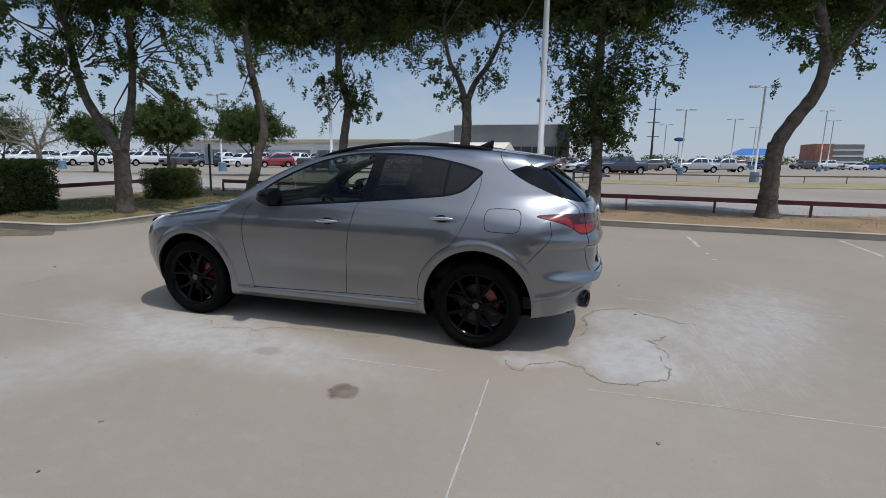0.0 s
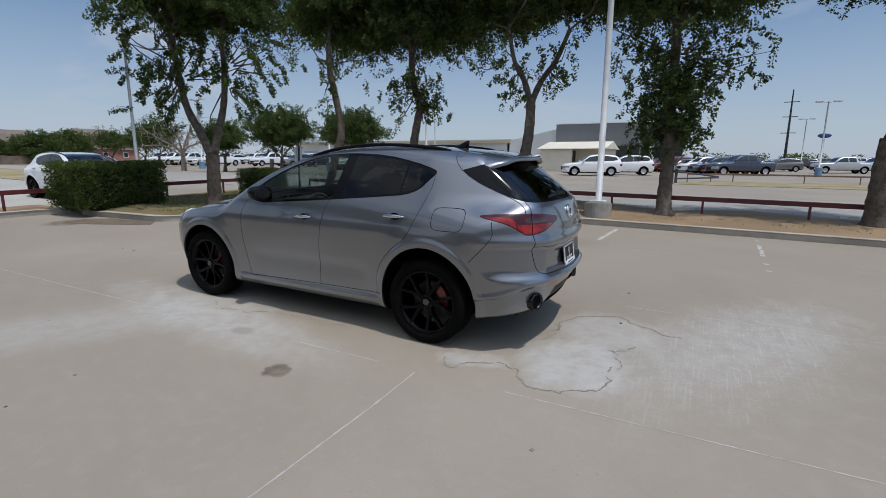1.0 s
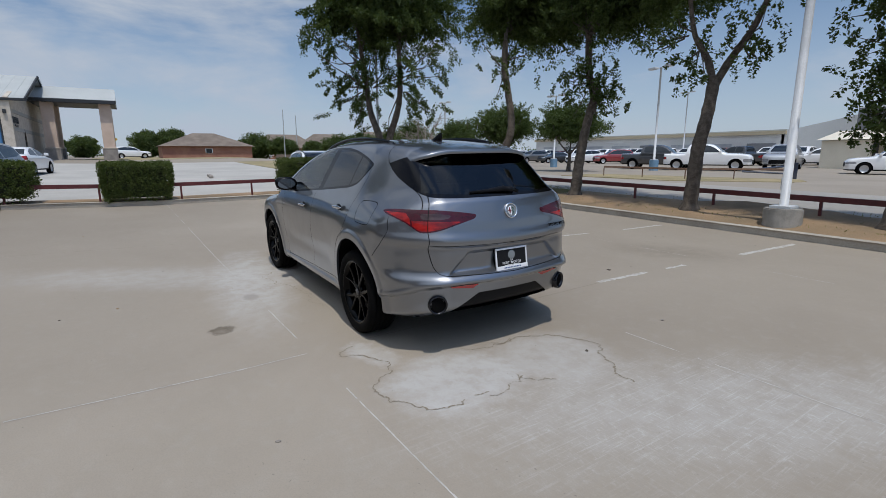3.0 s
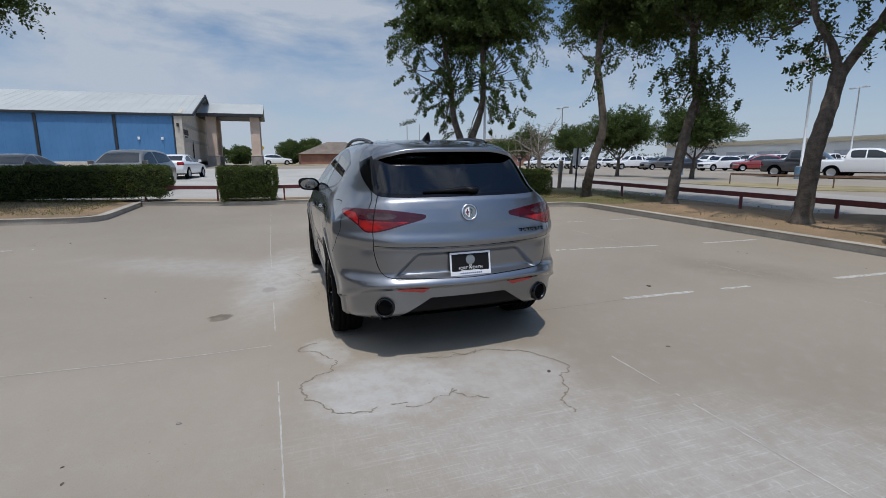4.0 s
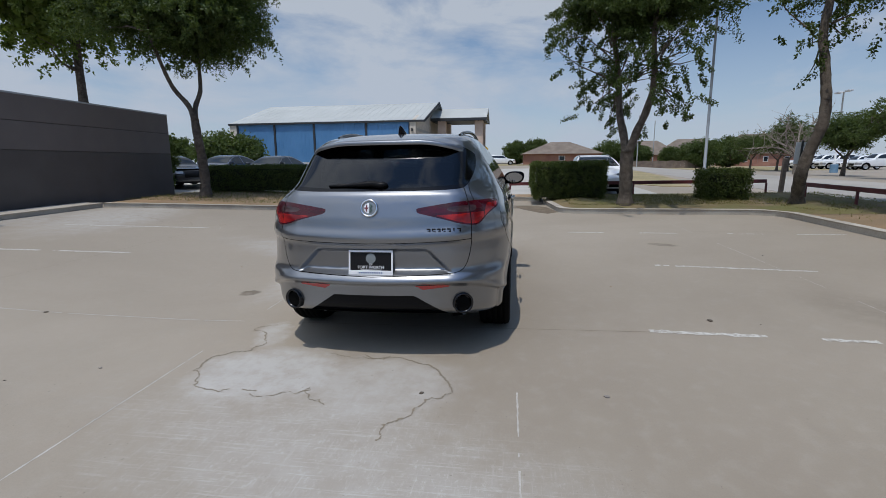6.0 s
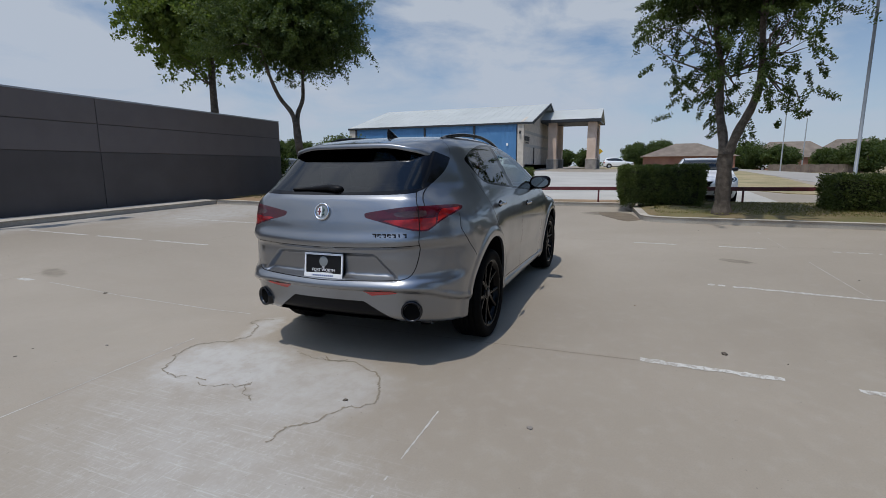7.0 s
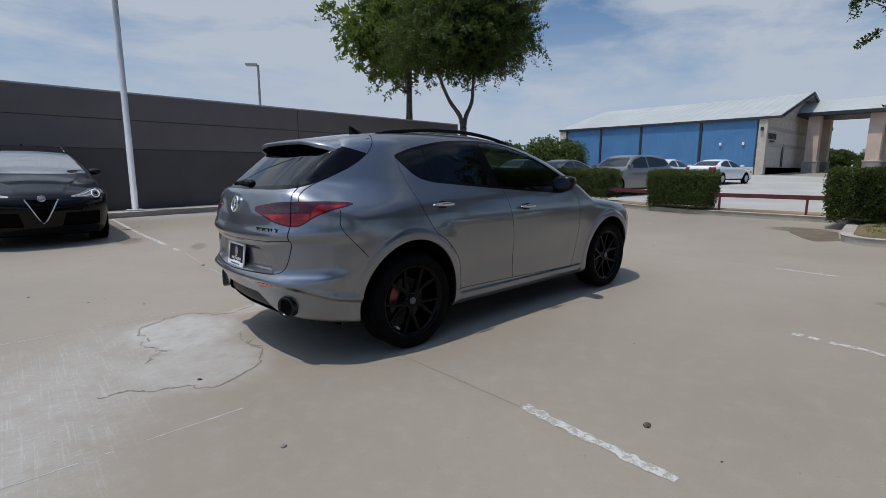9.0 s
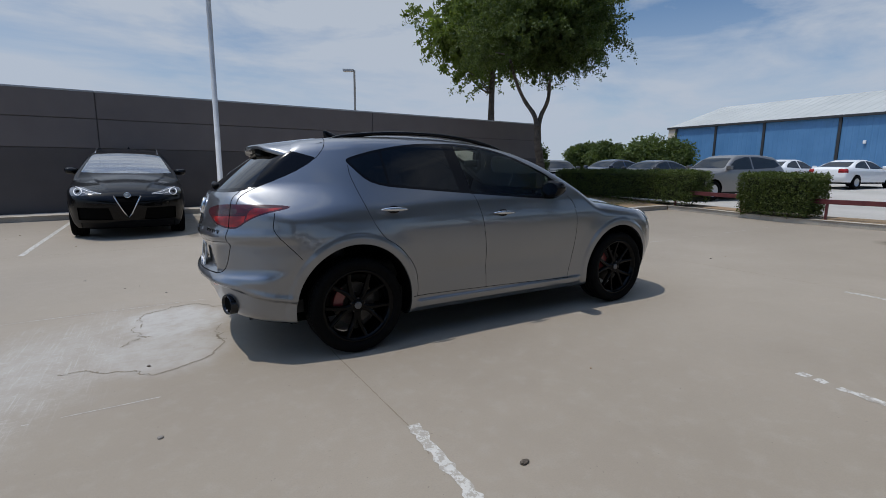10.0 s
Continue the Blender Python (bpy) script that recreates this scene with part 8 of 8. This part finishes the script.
# ---- middle-distance and far trees ----
def lot_tree(x, y, r, h, seed, label, leaves=7000, material=None, trunk=1.3):
    rng = np.random.default_rng(seed)
    big_tree(x, y, [([(0, 0, 0), (0.05, 0.05, trunk)], 0.16, 0.13)] + [([(0.04, 0.04, trunk - 0.1), (0.7 * math.cos(a) * r * 0.4, 0.7 * math.sin(a) * r * 0.4, trunk + 0.7), (math.cos(a) * r * 0.5, math.sin(a) * r * 0.5, trunk + 1.5)], 0.08, 0.04) for a in (0.3, 2.2, 4.3)],
             label, seed, (trunk + 0.35, h), r, (0, 0), leaves, material, lift=0.0, leaf=0.098, clumps=460, gap=-0.55, twig=1.15)


lot_tree(-26.7, 22.9, 2.75, 5.1, 41, "broad dark green live oak in the far car park", 44000)
lot_tree(-20.7, 24.0, 2.6, 4.8, 42, "broad bright green live oak in the far car park", 40000, M_LEAF_MID)
lot_tree(-34.6, 24.0, 2.3, 4.3, 43, "dark green live oak in the far car park", 26000)
lot_tree(-52.0, 29.0, 2.6, 5.4, 44, "mid green oak along the drive", 26000)
lot_tree(-57.0, 30.4, 2.6, 5.0, 45, "dark green oak along the drive", 22000)
lot_tree(-66.0, 31.5, 2.9, 4.8, 46, "dark green oak along the drive", 20000)
bare = tagged(empty("tree", pose(-39.2, 23.3, gz(-39.2, 23.3)) @ Matrix.Scale(1.3, 4)), "bare grey leafless tree beside the drive", "tree")
bm = bmesh.new()
rngb = np.random.default_rng(5)
for i in range(9):
    a = i * math.tau / 9
    p0 = Vector((0, 0, 1.0 + 0.15 * (i % 3)))
    pts = bent(rngb, p0, (math.cos(a), math.sin(a), 1.0), 3.2, 6, 0.16, 0.04)
    tube(pts, [0.07, 0.055, 0.045, 0.035, 0.025, 0.018, 0.01], 5, bm)
    for j in range(1, 6):
        for q in range(4):
            tw_ = bent(rngb, pts[j], rngb.normal(size=3) + np.array([math.cos(a), math.sin(a), 0.6]), 1.1, 4, 0.3)
            tube(tw_, [0.018, 0.014, 0.01, 0.008, 0.004], 4, bm, False)
tube([(0, 0, -0.1), (0.03, 0, 1.3)], [0.2, 0.13], 8, bm)
part("bare_crown", bm, M_STEM, bare, "bare grey branches")
for i, (x, y, rx, h_) in enumerate(((-41.0, -37.0, 2.2, 3.4), (-40.5, -33.0, 2.0, 3.4), (-40.0, -26.5, 3.2, 3.6), (-95, 0.8, 2.6, 4.6), (-96, 4.6, 2.9, 5.0), (-92, -8.0, 2.2, 3.2), (-93, -12.5, 2.4, 3.4), (-96, 19, 3.5, 5.0), (-92, 23, 2.6, 4.4), (-98, 31, 2.4, 4.0), (-104, 38, 3.0, 4.6), (-88, 33, 3.4, 5.2), (-94, 40, 3.4, 5.6))):
    shrub(x, y, rx, rx, h_, "rounded dark green tree in the distance", 8000, 60 + i, M_LEAF, leaf=0.28, name="tree")


def tree_line():
    """Woods along the horizon: clumps of leaves in one object."""
    rng = np.random.default_rng(77)
    cs, rs = [], []
    for _ in range(620):
        a = rng.uniform(0, math.tau)
        d = rng.uniform(230, 300)
        x, y = d * math.cos(a), d * math.sin(a)
        hh = 2.4 + 1.8 * noise.noise(Vector((x * 0.02, y * 0.02, 0)))
        cs.append((x, y, max(1.0, rng.uniform(0.2, 1.0) * hh)))
        rs.append(rng.uniform(2.5, 4.5))
    ob = leaf_cloud("far_woods", cs, rs, 60000, 0.8, M_LEAF, None, 77, 0.5, 0.0)
    tagged(ob, "hazy low woods along the horizon", "woods", kind="stuff")


tree_line()


# ---- markings, joints, cracks and litter on the lot ----
def strip(name, line, width, material, label, lift=0.0018, ragged=0.0, gaps=0.0, seed=1, category="marking", kind="structure"):
    """A thin band on the lot along a line; ragged edges and gaps where it has worn away."""
    rng = random.Random(seed)
    pts = finer(line, 0.035 if ragged else 0.8)
    bm = bmesh.new()
    prev = None
    for i, p in enumerate(pts):
        a, b = Vector(pts[max(i - 1, 0)]), Vector(pts[min(i + 1, len(pts) - 1)])
        d = (b - a).normalized()
        n_ = Vector((-d.y, d.x))
        w0 = width / 2 * (1 - ragged * rng.random())
        w1 = width / 2 * (1 - ragged * rng.random())
        q = Vector(p)
        l, r = q + n_ * w0, q - n_ * w1
        cur = (bm.verts.new((l.x, l.y, gz(*l) + lift)), bm.verts.new((r.x, r.y, gz(*r) + lift)))
        worn = noise.noise(Vector((q.x * 1.7 + seed * 3.1, q.y * 1.7, 0.3))) * 0.5 + 0.5
        worn += 0.12 * noise.noise(Vector((q.x * 14.0, q.y * 14.0, seed * 0.7)))
        if prev and worn > gaps:
            bm.faces.new((prev[0], prev[1], cur[1], cur[0]))
        prev = cur
    for f in bm.faces:
        f.normal_update()
        if f.normal.z < 0:
            f.normal_flip()
    return tagged(part(name, bm, material), label, category, kind=kind)


WORN = "worn white parking stripe on the concrete"
strip("stripe", [(0.13, 2.12), (0.17, 3.0)], 0.095, M_LINE, WORN, ragged=0.6, gaps=0.18, seed=3)
strip("stripe", [(0.17, 3.0), (0.30, 5.1), (0.41, 6.6)], 0.09, M_LINE, WORN, ragged=0.7, gaps=0.60, seed=4)
strip("stripe", [(0.32, 5.05), (0.41, 6.5)], 0.095, M_LINE, WORN, lift=0.0024, ragged=0.3, gaps=0.1, seed=14)
strip("stripe", [(-2.54, 2.1), (-2.05, 5.6)], 0.085, M_LINE, WORN, ragged=0.6, gaps=0.44, seed=5)
strip("stripe", [(-2.07, 5.5), (-2.0, 6.6)], 0.09, M_LINE, WORN, ragged=0.4, gaps=0.25, seed=6)
strip("stripe", [(-5.3, 2.0), (-5.1, 6.7)], 0.085, M_LINE, WORN, ragged=0.6, gaps=0.44, seed=7)
strip("stripe", [(2.92, 3.5), (2.98, 6.7)], 0.09, M_LINE, WORN, ragged=0.6, gaps=0.46, seed=8)
strip("stripe", [(0.26, -4.9), (0.38, -7.2), (0.45, -10.2)], 0.09, M_LINE, WORN, ragged=0.4, gaps=0.25, seed=9)
strip("stripe", [(0.22, -1.45), (0.27, -3.3), (0.23, -4.6)], 0.015, M_JOINT, "thin pale line worn into the concrete", ragged=0.7, gaps=0.3, seed=10)
strip("stripe", [(-2.44, -4.95), (-2.15, -9.5)], 0.09, M_LINE, WORN, ragged=0.4, gaps=0.3, seed=11)
strip("stripe", [(-5.1, -4.95), (-4.85, -8.6)], 0.09, M_LINE, WORN, ragged=0.4, gaps=0.3, seed=12)
strip("stripe", [(3.24, -5.3), (3.18, -9.6)], 0.09, M_LINE, WORN, ragged=0.25, gaps=0.1, seed=13)
for k, x in enumerate((5.7, 8.4)):
    strip("stripe", [(x, 2.6), (x + 0.2, 6.7)], 0.09, M_LINE, WORN, ragged=0.5, gaps=0.4, seed=20 + k)
    strip("stripe", [(x + 0.3, -4.6), (x + 0.4, -9.0)], 0.09, M_LINE, WORN, ragged=0.5, gaps=0.3, seed=30 + k)
for k in range(14):
    strip("stripe", [(-10.6 + k * 3.2, 14.3), (-9.4 + k * 3.2, 14.35)], 0.1, M_LINE, "short white lane dash on the drive", 0.016, 0.3, 0.1, seed=50 + k)
JOINT = "straight saw-cut joint in the concrete"
strip("slab_joint", [(-12.2, -1.63), (-4.1, -1.52), (2.5, -1.36), (12, -1.1)], 0.014, M_JOINT, JOINT, 0.0013, 0.75, 0.4, 41)
strip("slab_joint", [(1.3, 1.03), (2.6, 1.05), (9, 1.2)], 0.014, M_JOINT, JOINT, 0.0013, 0.75, 0.46, 42)
strip("slab_joint", [(0.20, -1.4), (0.18, 1.04), (0.15, 2.2), (0.25, 2.9)], 0.012, M_CRACK, JOINT, 0.0013, 0.75, 0.35, 43)
strip("slab_joint", [(-5.4, -10.5), (-5.5, 6.9)], 0.010, M_CRACK, JOINT, 0.0013, 0.75, 0.4, 44)
strip("slab_joint", [(-8.4, 4.2), (12, 4.5)], 0.010, M_JOINT, JOINT, 0.0013, 0.75, 0.45, 45)
strip("slab_joint", [(-8.0, -5.4), (12, -5.0)], 0.010, M_CRACK, JOINT, 0.0013, 0.75, 0.4, 46)


def crack(pts, seed, width=0.012):
    """A wandering crack."""
    rng = random.Random(seed)
    line = [Vector(p) for p in pts]
    for _ in range(5):
        out = [line[0]]
        for a, b in zip(line, line[1:]):
            m = (a + b) / 2
            d = b - a
            m += Vector((-d.y, d.x)) * rng.uniform(-0.24, 0.24)
            out += [m, b]
        line = out
    bm = bmesh.new()
    prev = None
    for i, p in enumerate(line):
        a, b = line[max(i - 1, 0)], line[min(i + 1, len(line) - 1)]
        d = (b - a).normalized()
        n_ = Vector((-d.y, d.x))
        w = width / 2 * rng.uniform(0.1, 1.0)
        l, r = p + n_ * w, p - n_ * w * rng.uniform(0.3, 1.2)
        cur = (bm.verts.new((l.x, l.y, gz(*l) + 0.0022)), bm.verts.new((r.x, r.y, gz(*r) + 0.0022)))
        if prev and noise.noise(Vector((p.x * 9.0, p.y * 9.0, seed * 1.7))) > -0.42:
            f = bm.faces.new((prev[0], prev[1], cur[1], cur[0]))
            f.normal_update()
            if f.normal.z < 0:
                f.normal_flip()
        prev = cur
    tagged(part("crack", bm, M_CRACK), "thin wandering crack round the pale seep stain", "crack", kind="structure")


crack([(0.30, -1.09), (0.44, -1.24), (0.66, -1.0), (0.87, -1.02), (1.02, -1.25), (1.26, -1.24), (1.5, -1.0), (1.54, -0.86), (1.50, -0.62)], 1, 0.0175)
crack([(1.44, -0.27), (1.50, -0.45), (1.54, -0.66)], 2, 0.0140)
crack([(1.40, -0.30), (1.56, -0.24), (1.62, -0.12)], 8, 0.0123)
crack([(0.86, -0.1), (0.92, 0.24), (1.06, 0.48), (1.19, 0.56), (1.30, 0.60), (1.38, 0.63), (1.46, 0.57), (1.59, 0.44), (1.76, 0.34), (1.95, 0.30)], 3, 0.0193)
crack([(0.86, -0.37), (0.90, -0.1), (0.86, 0.1)], 4, 0.0123)
crack([(-2.6, -1.05), (-2.35, -1.2), (-2.0, -1.15), (-1.6, -1.0), (-1.1, -1.02), (-0.8, -0.95)], 5, 0.0105)
crack([(-6.6, -8.6), (-5.9, -7.2), (-5.3, -5.9)], 6, 0.0175)


def litter(name, x, y, size, material, label, seed):
    rng = random.Random(seed)
    bm = bmesh.new()
    bmesh.ops.create_icosphere(bm, subdivisions=2, radius=1)
    for v in bm.verts:
        v.co *= 1 + 0.35 * noise.noise(v.co * 1.8 + Vector((seed * 1.3, 0, 0)))
    bmesh.ops.transform(bm, matrix=Matrix.Diagonal((size * rng.uniform(0.8, 1.3), size * rng.uniform(0.5, 0.8), size * 0.35, 1)), verts=bm.verts[:])
    o = part(name, bm, material, smooth=True)
    o.matrix_basis = pose(x, y, gz(x, y) + size * 0.2, 0, 0, rng.uniform(0, 360))
    return tagged(o, label, "litter")


litter("pebble", 1.33, 1.57, 0.02, M_STONE_DARK, "small grey stone lying on the concrete", 1)
litter("leaf_clump", -0.18, 2.70, 0.024, M_BARK, "curled dry leaf lying on the concrete", 2)
litter("pebble", 1.41, 0.44, 0.018, M_BARK, "small dark stone on the pale stain", 3)
litter("pebble", 0.28, -3.5, 0.022, M_BARK, "small dark stone on the concrete", 4)
rng_l = random.Random(9)
for k in range(46):
    x, y = rng_l.uniform(-7.5, 5), rng_l.uniform(-9, 6.6)
    if -3.9 < x < 1.2 and -1.1 < y < 1.1:
        continue
    litter("leaf_clump" if k % 3 else "pebble", x, y, rng_l.uniform(0.008, 0.017), (M_BARK, M_STONE_DARK, M_MULCH)[k % 3], "tiny dry leaf crumb on the concrete" if k % 3 else "tiny stone chip on the concrete", k + 20)


def grass_tufts():
    """Short blades over the beds, one object."""
    rng = np.random.default_rng(91)
    zones = ((-12.2, -8.7, 2.4, 7.0, 6500), (-12.6, -7.4, 7.2, 10.3, 4500), (-7.2, 14.0, 7.3, 10.3, 1800), (-12.3, -8.5, -10.4, -5.6, 3500))
    P = []
    for x0, x1, y0, y1, n_ in zones:
        x, y = rng.uniform(x0, x1, n_), rng.uniform(y0, y1, n_)
        P.append(np.stack([x, y, np.array([gz(a, b) for a, b in zip(x, y)]) + KH + 0.06], 1))
    P = np.concatenate(P)
    n_ = len(P)
    a = rng.uniform(0, math.tau, n_)
    h_ = rng.uniform(0.02, 0.05, n_)
    d = np.stack([np.cos(a), np.sin(a), np.zeros(n_)], 1) * 0.009
    tip = P + np.stack([rng.normal(size=n_) * 0.025, rng.normal(size=n_) * 0.025, h_], 1)
    v = np.stack([P - d, P + d, tip], 1).reshape(-1, 3)
    me = bpy.data.meshes.new("grass")
    me.from_pydata(v.tolist(), [], np.arange(n_ * 3).reshape(-1, 3).tolist())
    me.materials.append(leaf_material("grass_blade", (0.06, 0.075, 0.02), (0.24, 0.18, 0.08), 0.3))
    tagged(new("grass", me), "sparse short green and straw-coloured grass blades", "grass", kind="stuff")


grass_tufts()
